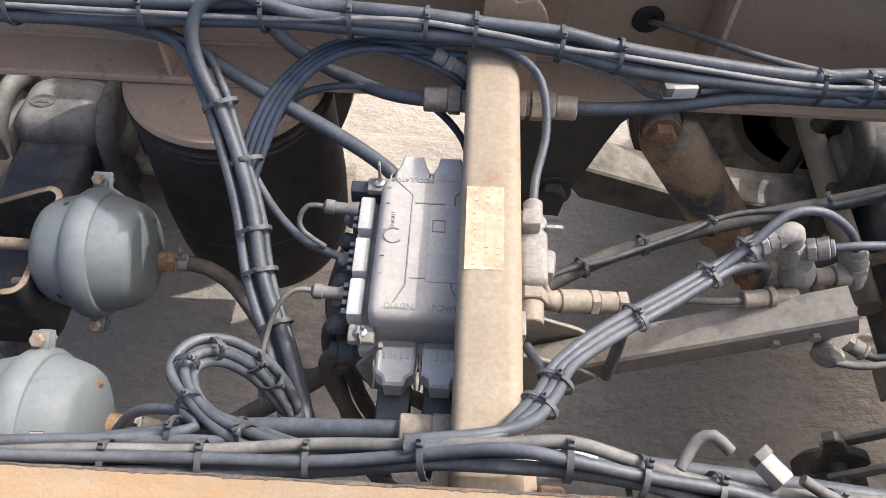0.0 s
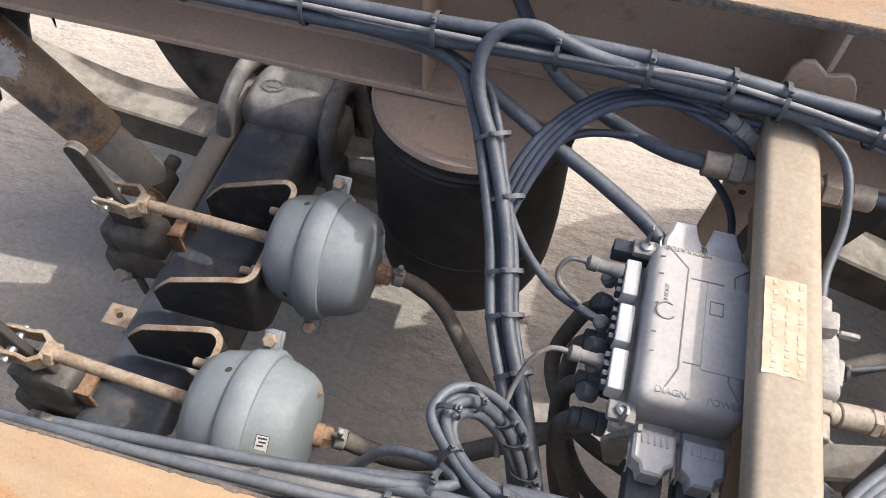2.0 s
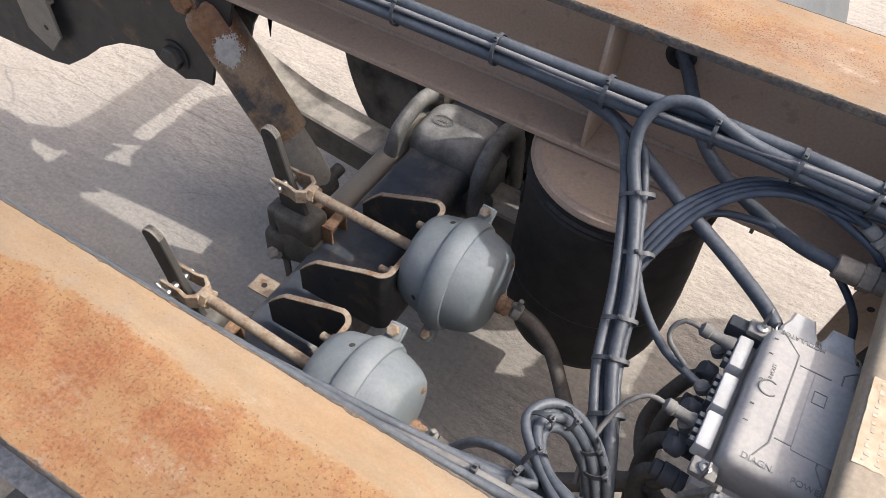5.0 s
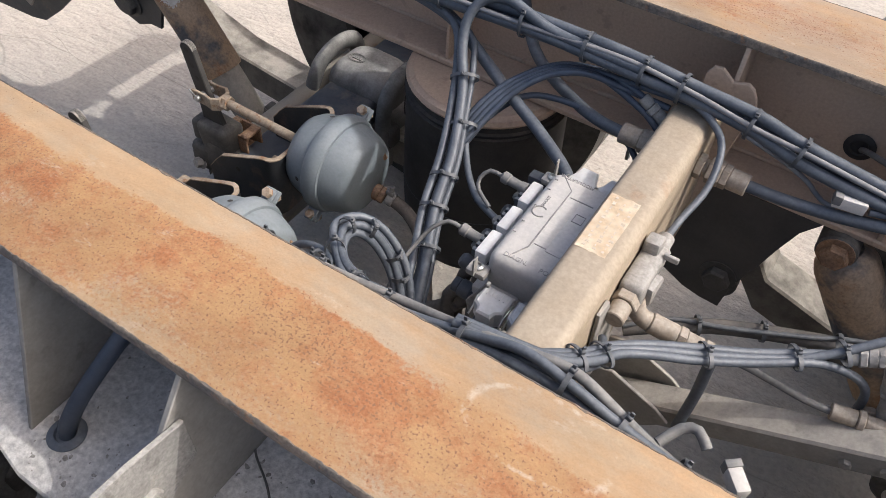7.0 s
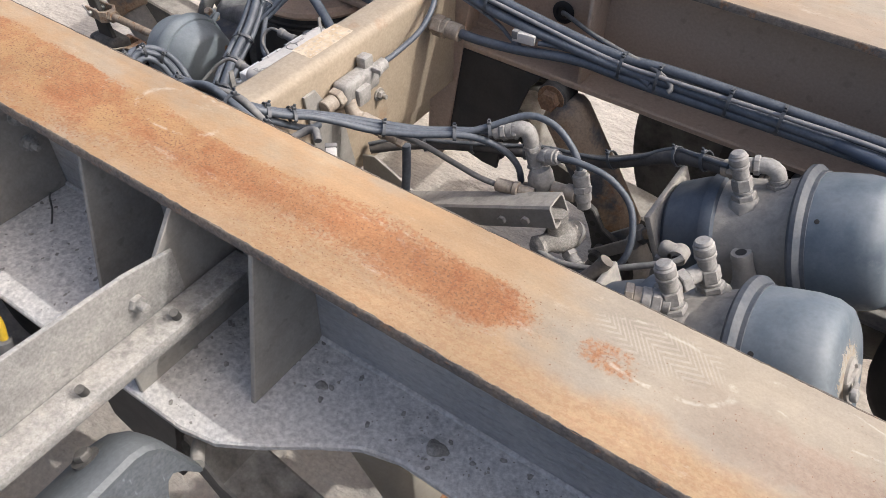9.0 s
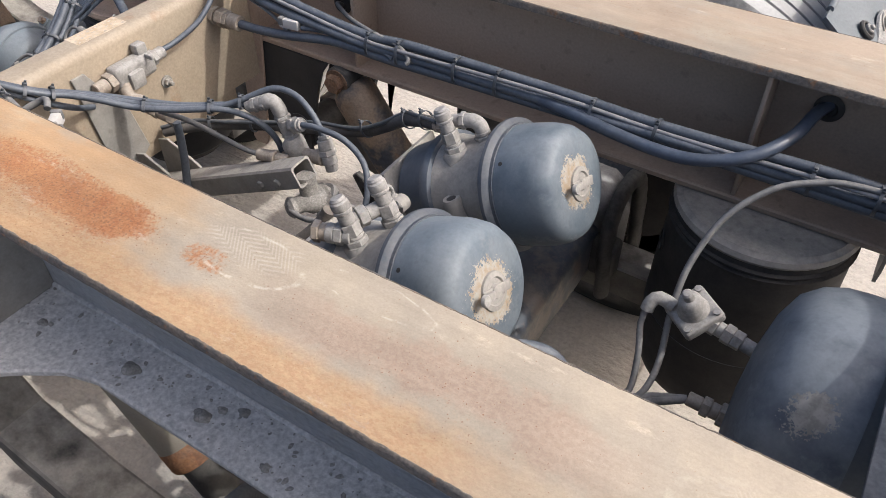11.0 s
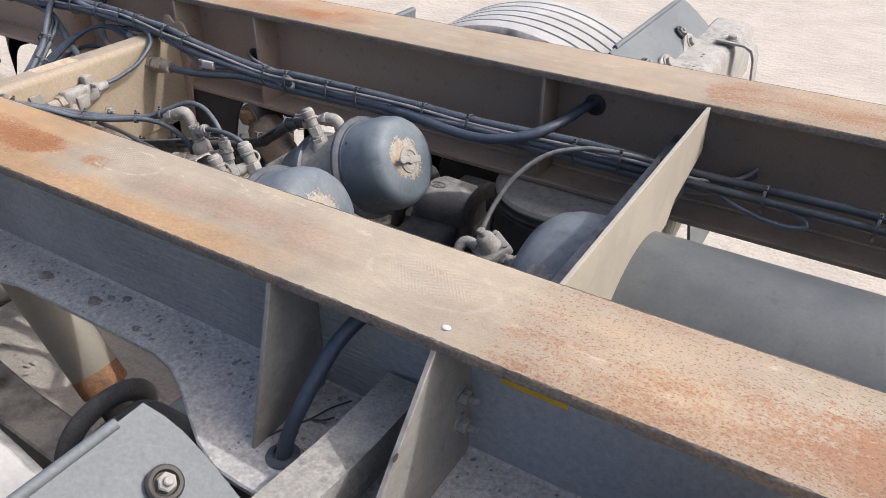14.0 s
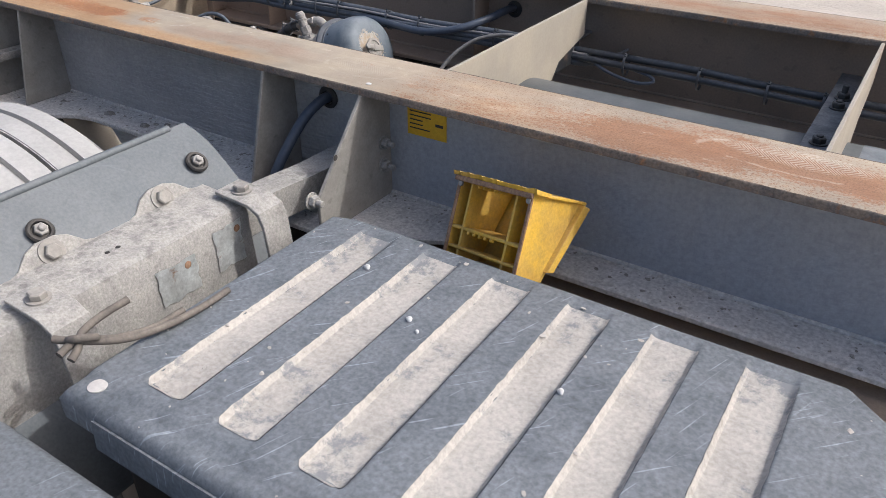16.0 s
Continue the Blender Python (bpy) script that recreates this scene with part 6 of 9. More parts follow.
def shuttle_valve():
    """The pale alloy valve bolted to the cross member's face, with its row of couplings."""
    t = thing("air_valve", "chalky cast alloy air valve on the cross member's face", "valve", (0.10, 0.52, 0.95))
    bm = box(bmesh.new(), (0.086, 0.475, 0.925), (0.122, 0.575, 0.972), 0.010, seg=3)
    box(bm, (0.088, 0.545, 0.95), (0.112, 0.57, 0.992), 0.005)
    box(bm, (0.110, 0.500, 0.918), (0.132, 0.535, 0.955), 0.006)
    for v in bm.verts:
        v.co += Vector((1, 1, 1)) * 0.0022 * noise.noise(v.co * 90)
    part("valve_body", bm, "alloy", t)
    stack(t, (0.106, 0.573, 0.950), (0, 1, 0.08), [("hex_nut", 0.012, 0.0165, 6), ("sleeve", 0.022, 0.0125, 18)], "alloy")
    stack(t, (0.103, 0.478, 0.946), (0, -1, -0.08), [("hex_nut", 0.016, 0.020, 6), ("sleeve", 0.028, 0.0145, 18)], "fitting")
    part("elbow", sweep(bmesh.new(), smooth_path([(0.112, 0.492, 0.935), (0.122, 0.488, 0.915), (0.136, 0.490, 0.905)]), 0.013, 16), "fitting", t)
    stack(t, (0.132, 0.490, 0.906), (0.98, 0.16, -0.22), [("neck", 0.010, 0.0135, 18), ("sleeve", 0.040, 0.0155, 18), ("hex_nut", 0.012, 0.0175, 6), ("sleeve", 0.026, 0.0145, 18), ("plug_body", 0.014, 0.0165, 6)], "fitting")
    part("wing_screw", box(bmesh.new(), (0.118, 0.552, 0.965), (0.140, 0.558, 0.975), 0.002), "alloy", t)
    return t


shuttle_valve()
t = thing("bolt", "small dusty bolt with a nut on the cross member's face", "bolt", (0.085, 0.61, 0.872))
part("head", hexnut(bmesh.new(), (0.085, 0.61, 0.872), (1, 0, 0), 0.010, 0.009, 0.014, 0.010), "dusty", t)


def valve_arm():
    """The square tube arm on the cross member, with the levelling valve and its cluster of couplings at the end."""
    t = thing("support_arm", "dusty square steel tube arm bolted beside the cross member", "support bracket", (0.12, 0.50, 0.78))
    a, b = Vector((0.120, 0.512, 0.662)), Vector((0.540, 0.530, 0.862))
    way = (b - a).normalized()
    side = Vector((0, 0, 1)).cross(way).normalized()
    up = way.cross(side)
    m = Matrix.Translation(a) @ Matrix((way, side, up)).transposed().to_4x4()
    n = (b - a).length
    bm = bmesh.new()
    rings = []
    for d, u, v in ((0, 0.026, 0.023), (n, 0.026, 0.023), (n, 0.022, 0.019), (0, 0.022, 0.019)):
        c = 0.004
        loop = [(u - c, v), (u, v - c), (u, c - v), (u - c, -v), (c - u, -v), (-u, c - v), (-u, v - c), (c - u, v)]
        rings.append([bm.verts.new(m @ Vector((d, p, q))) for p, q in loop])
    for i in range(4):
        a_, b_ = rings[i], rings[(i + 1) % 4]
        for j in range(8):
            bm.faces.new((a_[j], b_[j], b_[(j + 1) % 8], a_[(j + 1) % 8]))
    part("square_tube", bm, "dusty", t)
    for d in (0.055, 0.105):
        part("bolt", hexnut(bmesh.new(), m @ Vector((n - d, -0.026, -0.004)), -side, 0.0085, 0.007), "dusty", t)
        part("bolt", hexnut(bmesh.new(), m @ Vector((n - d, 0.0, -0.023)), -up, 0.0085, 0.007), "dusty", t)
    pts = [(0.40, 0.98), (0.43, 0.98), (0.50, 0.86), (0.52, 0.76), (0.49, 0.735), (0.45, 0.76), (0.42, 0.80)]
    part("foot_plate", prism(bmesh.new(), pts, "x", 0.086, 0.092, 0.001), "dusty", t)
    pts = [(0.088, 0.60), (0.088, 0.76), (0.12, 0.77), (0.20, 0.735), (0.225, 0.715), (0.20, 0.685), (0.13, 0.62)]
    for y in (0.482, 0.548):
        part("side_plate", prism(bmesh.new(), pts, "y", y - 0.003, y + 0.003, 0.001), "dusty", t)
    return t, m, n


arm_thing, ARM, ARM_LONG = valve_arm()


def levelling_valve():
    t = thing("levelling_valve", "mud-caked levelling valve with couplings at the end of the tube arm", "valve", (0.5, 0.57, 0.88))
    # tower of couplings behind the arm: a nut and elbow on top, a tee half way down, a lumpy foot
    p = stack(t, (0.380, 0.566, 0.936), (0.86, 0.26, 0.30), [("sleeve", 0.014, 0.0140, 18), ("hex_nut", 0.010, 0.0170, 6), ("collar", 0.012, 0.0150, 18), ("hex_nut", 0.008, 0.0165, 6)])
    part("elbow", sweep(bmesh.new(), smooth_path([p - Vector((0.006, 0.002, 0.002)), (0.426, 0.580, 0.954), (0.437, 0.584, 0.949), (0.444, 0.586, 0.932)]), 0.0145, 16), "alloy", t)
    stack(t, (0.442, 0.586, 0.938), (0.30, 0.04, -1), [("sleeve", 0.014, 0.0140, 18), ("hex_nut", 0.008, 0.0165, 6), ("sleeve", 0.030, 0.0145, 18), ("hex_nut", 0.008, 0.0165, 6)])
    stack(t, (0.458, 0.589, 0.904), (0.88, -0.10, 0.40), [("neck", 0.014, 0.0120, 16), ("hex_nut", 0.012, 0.0165, 6), ("sleeve", 0.016, 0.0145, 18), ("collar", 0.006, 0.0115, 16)])
    bm = lathe(bmesh.new(), [(0.015, -0.026), (0.023, -0.016), (0.0245, 0.010), (0.018, 0.022), (0.0, 0.024)], (0.476, 0.583, 0.862), (0.25, 0.1, -1), 20)
    for v in bm.verts:
        v.co += Vector((1, 0.8, 1)) * 0.004 * noise.noise(v.co * 80)
    part("joint_body", bm, "alloy", t, "lumpy dust-caked joint")
    # coupling beside it, fed from above
    stack(t, (0.540, 0.594, 0.908), (0.34, -0.16, -0.95), [("collar", 0.008, 0.0110, 16), ("sleeve", 0.020, 0.0150, 18), ("hex_nut", 0.012, 0.0180, 6), ("sleeve", 0.018, 0.0150, 18), ("cap", 0.014, 0.0125, 16)])
    stack(t, (0.500, 0.580, 0.858), (1, 0.05, 0.12), [("neck", 0.026, 0.0120, 16), ("collar", 0.020, 0.0155, 18)], "fitting")
    # two beige pegs on the arm's rear side and the short pipe stub between them
    for u, v, w in ((0.462, 0.562, 0.812), (0.515, 0.566, 0.830)):
        stack(t, (u, v, w), (-0.30, 0.42, 0.86), [("peg", 0.026, 0.0095, 18), ("collar", 0.005, 0.0115, 18), ("peg", 0.008, 0.0090, 18)], "rod")
    stack(t, (0.404, 0.548, 0.840), (0.97, 0.12, 0.10), [("sleeve", 0.034, 0.0125, 18), ("collar", 0.010, 0.0150, 18), ("neck", 0.030, 0.0110, 16)], "fitting")
    # valve body under the arm's end: neck, mud-caked barrel, bowl at its back, knob at its front
    bm = rod(bmesh.new(), (0.535, 0.538, 0.848), (0.541, 0.534, 0.795), 0.019, 18)
    lathe(bm, [(0.014, 0.0), (0.026, 0.006), (0.029, 0.020), (0.026, 0.045), (0.018, 0.060), (0.017, 0.078)], (0.560, 0.570, 0.790), (-0.42, -0.90, 0.03), 22)
    for v in bm.verts:
        v.co += Vector((1, 0.6, 1)) * 0.0055 * noise.noise(v.co * 70)
    body = part("valve_body", bm, "mud", t, "valve body caked in mud")
    part("bowl", lathe(bmesh.new(), [(0.025, 0.0), (0.026, 0.008), (0.022, 0.018), (0.012, 0.024), (0.0, 0.025)], (0.556, 0.560, 0.794), (0.35, 0.55, -0.75), 24), "alloy", body)
    part("cover", lathe(bmesh.new(), [(0.021, 0), (0.022, 0.008), (0.016, 0.014), (0.012, 0.016), (0.0, 0.017)], (0.530, 0.500, 0.793), (-0.42, -0.90, 0.03), 20), "mud", body)
    part("clip_ring", sweep(bmesh.new(), [Vector((0.526 + 0.014 * math.cos(a), 0.493 - 0.004 * math.cos(a), 0.794 + 0.014 * math.sin(a))) for a in [i * math.pi / 9 for i in range(15)]], 0.0028, 8), "alloy", body)
    stack(t, (0.556, 0.540, 0.777), (0.86, -0.42, -0.26), [("neck", 0.016, 0.011, 16), ("hex_nut", 0.010, 0.0150, 6), ("sleeve", 0.018, 0.0125, 18), ("collar", 0.006, 0.0135, 18)], "alloy")
    # linkage rod to the lug on the axle
    link = [(0.534, 0.484, 0.797), (0.575, 0.480, 0.797), (0.640, 0.486, 0.815), (0.700, 0.502, 0.845), (0.738, 0.516, 0.864), (0.752, 0.524, 0.870), (0.760, 0.532, 0.878)]
    part("link_rod", sweep(bmesh.new(), smooth_path(link), 0.0055, 10), "cable", t, "thin bent link rod")
    return t


levelling_valve()
t = thing("bracket", "pale cast lug bracket on the second axle", "bracket", (0.73, 0.55, 0.76))
bm = box(bmesh.new(), (0.716, 0.534, 0.850), (0.752, 0.558, 0.881), 0.012, seg=4)
lathe(bm, [(0.015, 0), (0.016, 0.003), (0.016, 0.022), (0.014, 0.025)], (0.750, 0.534, 0.866), (0, 1, 0), 20)
part("lug", bm, "dusty", t)
part("lug_hole", lathe(bmesh.new(), [(0.008, 0), (0.0, 0.0006)], (0.751, 0.5335, 0.866), (0, -1, 0), 14), "ink", t)
part("foot", prism(bmesh.new(), [(0.530, 0.58), (0.585, 0.58), (0.565, 0.850), (0.535, 0.850)], "x", 0.716, 0.726, 0.002), "dusty", t)
t = thing("bracket", "pale folded sheet bracket on the second axle", "bracket", (0.70, 0.36, 0.75))
part("sheet", prism(bmesh.new(), [(0.690, 0.62), (0.690, 0.83), (0.698, 0.83), (0.715, 0.78), (0.78, 0.70), (0.78, 0.62)], "y", 0.330, 0.345, 0.002), "dusty", t)


def relief_valve():
    """The square-flanged valve beside the tank's end."""
    t = thing("air_valve", "pale square-flanged air valve screwed to the tank", "valve", (1.27, 0.62, 0.82))
    c = Vector((1.275, 0.618, 0.828))
    way = Vector((-0.28, -0.35, 0.89)).normalized()
    r3 = axis_frame(way).to_4x4()
    m = Matrix.Translation(c) @ r3
    part("flange", box(bmesh.new(), (-0.036, -0.036, -0.022), (0.036, 0.036, 0.0), 0.006, m, 3), "alloy", t)
    part("tower", lathe(bmesh.new(), [(0.026, 0.0), (0.023, 0.006), (0.019, 0.028), (0.015, 0.034), (0.009, 0.036), (0.009, 0.050), (0.006, 0.053), (0.0, 0.053)], c, way, 28), "alloy", t)
    for sx in (-1, 1):
        for sy in (-1, 1):
            part("screw", lathe(bmesh.new(), [(0.006, 0), (0.006, 0.004), (0.0, 0.0045)], m @ Vector((sx * 0.027, sy * 0.027, 0)), way, 12), "alloy", t)
    stack(t, c + Vector((0.03, 0.0, -0.015)), (1, -0.12, -0.12), [("hex_nut", 0.014, 0.017, 6), ("neck", 0.012, 0.013, 18), ("hex_nut", 0.016, 0.0175, 6), ("hex_nut", 0.016, 0.0165, 6), ("neck", 0.05, 0.012, 18)], "alloy")
    part("elbow", sweep(bmesh.new(), smooth_path([c + Vector((-0.03, 0.0, -0.01)), c + Vector((-0.055, 0.0, -0.004)), c + Vector((-0.066, -0.008, -0.012)), c + Vector((-0.068, -0.016, -0.026))]), 0.0115, 16), "alloy", t)
    return t


relief_valve()
t = thing("pipe_fitting", "brown screwed fitting in the tank's dished end", "pipe fitting", (1.36, 0.50, 0.73), "pipe fittings")
stack(t, (1.320, 0.520, 0.736), (1, 0.0, -0.05), [("elbow", 0.024, 0.012, 18), ("hex_nut", 0.014, 0.0175, 6), ("neck", 0.014, 0.0135, 18), ("hex_nut", 0.018, 0.021, 6), ("neck", 0.08, 0.016, 18)], "fitting")

# ---- hoses and cables ----
HOSE = "dusty grey-blue air hose"


def along(points, du=0.0, dv=0.0, sway=0.0, seed=0):
    """A copy of a line of points, moved sideways a little and swaying, for hoses that run in one bundle."""
    return [Vector(p) + Vector((0, du, dv)) + Vector((0, sway * math.sin(i * 1.9 + seed), sway * math.cos(i * 2.3 + seed * 1.7))) for i, p in enumerate(points)]


# the bundle along the far rail
RUN = [(-3.2, 0.83, 1.035), (-1.6, 0.825, 1.04), (-0.75, 0.818, 1.045), (-0.45, 0.816, 1.050), (-0.25, 0.816, 1.058), (-0.08, 0.816, 1.056), (0.04, 0.815, 1.048), (0.14, 0.812, 1.037), (0.24, 0.808, 1.020), (0.47, 0.812, 0.992), (0.60, 0.820, 0.988)]
RUN_END = [(0.90, 0.832, 0.986), (1.12, 0.836, 0.982), (1.37, 0.842, 0.983), (1.53, 0.850, 0.980), (1.62, 0.858, 0.972), (1.90, 0.86, 0.972), (2.10, 0.86, 0.968), (2.27, 0.86, 0.964), (2.8, 0.86, 0.966), (4.4, 0.86, 0.97)]
FULL = RUN + RUN_END
hose("air_hose", along(FULL, 0.006, 0.013, 0.002, 1), 0.0095, "hose", HOSE + ", in the bundle along the far rail", group="hoses along the far rail")
hose("air_hose", along(FULL, -0.010, -0.004, 0.002, 2), 0.0092, "hose", HOSE + ", in the bundle along the far rail", group="hoses along the far rail")
SHORT = FULL[:16] + [(1.65, 0.880, 0.966), (1.68, 0.920, 0.962), (1.70, 0.960, 0.960), (1.71, 0.986, 0.960)]
hose("air_hose", along(SHORT, 0.013, -0.006, 0.002, 3), 0.0085, "hose", HOSE + ", in the bundle along the far rail", group="hoses along the far rail")
hose("electric_cable", along(SHORT, -0.012, 0.010, 0.0035, 4), 0.0042, "pale_cable", "thin pale grey electric cable in the far bundle", "cable", "hoses along the far rail")
hose("electric_cable", along([FULL[0], *FULL[2:8]] + [(0.13, 0.80, 1.04), (0.20, 0.80, 1.02), (0.24, 0.805, 1.002), (0.255, 0.81, 0.985), (0.275, 0.803, 0.978), (0.292, 0.795, 0.982)], 0.0, -0.014, 0.002, 5), 0.0040, "pale_cable", "thin pale grey electric cable ending in a white connector", "cable")
hose("electric_cable", [(0.335, 0.79, 0.988), (0.38, 0.80, 0.99), (0.45, 0.802, 0.990), (0.52, 0.806, 0.986), (0.56, 0.800, 0.978)], 0.0052, "hose", "thin grey cable leaving a white connector", "cable")
hose("sensor_cable", [(0.296, 0.975, 0.955), (0.305, 0.95, 0.972), (0.34, 0.91, 0.99), (0.42, 0.85, 1.006), (0.50, 0.822, 1.008), (0.56, 0.818, 1.000), (0.60, 0.80, 0.990), (0.598, 0.792, 0.982)], 0.0048, "cable", "thin brown-grey sensor cable from a grommet in the rail", "cable")
hose("air_hose", [(0.168, 0.776, 0.958), (0.22, 0.778, 0.958), (0.30, 0.785, 0.963), (0.42, 0.800, 0.975), (0.55, 0.806, 0.970), (0.75, 0.818, 0.968), (1.0, 0.828, 0.966), (1.3, 0.832, 0.966), (1.56, 0.842, 0.958), (1.62, 0.858, 0.952), (1.66, 0.900, 0.948), (1.68, 0.950, 0.945), (1.69, 0.986, 0.945)], 0.0098, "hose", HOSE + ", running from a coupling into the far bundle", group="hoses along the far rail")
hose("air_hose", [(1.348, 0.995, 1.042), (1.335, 0.981, 1.036), (1.323, 0.945, 1.032), (1.313, 0.895, 1.025), (1.292, 0.85, 1.016), (1.261, 0.815, 1.005), (1.219, 0.793, 0.994), (1.17, 0.785, 0.984), (1.11, 0.788, 0.979), (1.03, 0.797, 0.979), (0.95, 0.811, 0.980), (0.87, 0.823, 0.979), (0.78, 0.830, 0.976)], 0.0112, "hose_blue", "thick dark blue-grey hose bending out of a hole in the rail")
# loops over the bundle and pipes to the module
hose("air_hose", [(-0.160, 0.340, 0.806), (-0.199, 0.437, 0.832), (-0.242, 0.527, 0.864), (-0.268, 0.618, 0.908), (-0.309, 0.708, 0.962), (-0.345, 0.760, 1.009), (-0.354, 0.789, 1.048), (-0.335, 0.810, 1.078), (-0.295, 0.818, 1.088), (-0.25, 0.812, 1.078), (-0.19, 0.808, 1.066), (-0.05, 0.808, 1.060)], 0.0092, "hose", HOSE + ", looping over the far bundle", group="hoses of the middle strand")
for k, (dx, dz, r) in enumerate(((-0.019, -0.002, 0.0070), (0.014, -0.010, 0.0060), (-0.006, -0.014, 0.0060))):
    pts = [(-0.165 + dx, 0.330, 0.800 + dz), (-0.205 + dx, 0.437, 0.830 + dz), (-0.245 + dx, 0.527, 0.862 + dz), (-0.271 + dx, 0.618, 0.904 + dz), (-0.306 + dx * 0.9, 0.700, 0.952 + dz), (-0.335 + dx, 0.760, 0.992 + dz), (-0.37 + dx, 0.80, 1.02 + dz), (-0.46, 0.812, 1.034 + dz * 0.5), (-0.60, 0.815, 1.036)]
    hose("air_hose", pts, r, "hose", HOSE + ", in the strand between the rails", group="hoses of the middle strand")
hose("air_pipe", [(-0.60, 0.84, 1.03), (-0.47, 0.828, 1.028), (-0.399, 0.815, 1.013), (-0.345, 0.798, 0.992), (-0.241, 0.757, 0.955), (-0.160, 0.721, 0.935), (-0.086, 0.678, 0.916), (-0.055, 0.640, 0.895)], 0.0105, "hose", "thick blue-grey air pipe running to the brake module", "air pipe")
hose("air_pipe", [(-0.372, 0.990, 1.045), (-0.345, 0.968, 1.026), (-0.310, 0.93, 0.995), (-0.272, 0.890, 0.970), (-0.225, 0.858, 0.955), (-0.147, 0.818, 0.947), (-0.09, 0.790, 0.952), (-0.042, 0.778, 0.957)], 0.0105, "hose", "thick blue-grey air pipe from a hole in the far rail", "air pipe")
for k in range(4):
    d = (k - 1.5) * 0.009
    pts = [(-0.284 + d * 0.4, 0.640, 0.884 + d * 0.3), (-0.276 + d, 0.696, 0.922), (-0.246 + d * 0.9, 0.753 - d * 0.3, 0.968), (-0.193 + d * 0.3, 0.797 - d, 1.004), (-0.133, 0.815 - d, 1.018 + d * 0.2)]
    pts += [[(-0.072, 0.817, 1.020), (-0.032, 0.811, 1.012)], [(-0.06, 0.818, 1.024), (0.05, 0.818, 1.03)], [(-0.080, 0.812, 1.008), (-0.01, 0.80, 0.985), (0.03, 0.79, 0.95)], [(-0.07, 0.814, 1.012), (0.01, 0.815, 1.008)]][k]
    hose("air_hose", pts, 0.0055, "hose_blue", "thin dark blue air hose arching from the middle strand", group="thin hoses by the module")
hose("air_hose", [(-0.276, 0.675, 0.890), (-0.262, 0.730, 0.920), (-0.225, 0.778, 0.948), (-0.166, 0.800, 0.953), (-0.096, 0.806, 0.944), (-0.038, 0.798, 0.928), (0.014, 0.765, 0.890), (0.03, 0.72, 0.84)], 0.0055, "hose_blue", "thin dark blue air hose arching from the middle strand", group="thin hoses by the module")
hose("air_hose", [(-0.279, 0.705, 0.925), (-0.282, 0.685, 0.906), (-0.256, 0.645, 0.889), (-0.225, 0.607, 0.884), (-0.190, 0.575, 0.883), (-0.150, 0.555, 0.886), (-0.128, 0.548, 0.885)], 0.0058, "hose", "thin grey hose to the brake module's plug", group="thin hoses by the module")
hose("sensor_cable", [(-0.164, 0.600, 0.930), (-0.185, 0.600, 0.930), (-0.196, 0.588, 0.918), (-0.190, 0.575, 0.905), (-0.16, 0.560, 0.895)], 0.0035, "cable", "thin grey sensor cable from a plug boot", "cable", "sensor cables")
hose("sensor_cable", [(-0.164, 0.480, 0.916), (-0.185, 0.478, 0.918), (-0.205, 0.462, 0.905), (-0.218, 0.430, 0.880), (-0.222, 0.395, 0.862), (-0.216, 0.36, 0.845)], 0.0035, "cable", "thin grey sensor cable from a plug boot", "cable", "sensor cables")
# brake hoses of axle one
hose("brake_hose", [(-0.432, 0.676, 0.653), (-0.400, 0.676, 0.640), (-0.355, 0.655, 0.622), (-0.305, 0.600, 0.612), (-0.258, 0.535, 0.632), (-0.215, 0.470, 0.69), (-0.170, 0.445, 0.74), (-0.135, 0.438, 0.80)], 0.0135, "hose_brown", "thick dusty rubber brake hose", "brake hose", "rubber brake hoses")
hose("brake_hose", [(-0.430, 0.393, 0.653), (-0.400, 0.392, 0.645), (-0.36, 0.388, 0.650), (-0.31, 0.39, 0.668), (-0.26, 0.405, 0.70), (-0.20, 0.425, 0.735), (-0.14, 0.44, 0.79), (-0.12, 0.45, 0.81)], 0.0135, "hose_brown", "thick dusty rubber brake hose", "brake hose", "rubber brake hoses")
for y in (0.676, 0.393):
    t = thing("hose_clip", "small pale steel hose clip on a rubber hose", "hose clip", (-0.440, y, 0.655), "hose clips")
    stack(t, (-0.446, y - 0.002, 0.659), (1, 0.1, -0.34), [("band", 0.016, 0.0155, 22)], "alloy")
    part("screw", box(bmesh.new(), (-0.446, y - 0.008, 0.669), (-0.428, y + 0.000, 0.681), 0.002), "alloy", t)
    part("thumb", rod(bmesh.new(), (-0.436, y - 0.004, 0.675), (-0.432, y - 0.002, 0.693), 0.0045, 10, 0.001), "alloy", t)
for a, b, c in (((-0.13, 0.60, 0.84), (-0.15, 0.60, 0.80), (-0.17, 0.57, 0.70)), ((-0.13, 0.55, 0.84), (-0.15, 0.545, 0.79), (-0.14, 0.50, 0.68)), ((-0.13, 0.49, 0.84), (-0.155, 0.48, 0.79), (-0.13, 0.42, 0.66)), ((-0.13, 0.44, 0.84), (-0.15, 0.43, 0.79), (-0.09, 0.37, 0.66))):
    hose("brake_hose", [a, b, c, (c[0] + 0.05, c[1] - 0.08, c[2] - 0.02), (c[0] + 0.16, c[1] - 0.16, c[2] + 0.04)], 0.0115, "hose_brown", "dusty black rubber hose curving down from the brake module", "brake hose", "rubber hoses under the module")
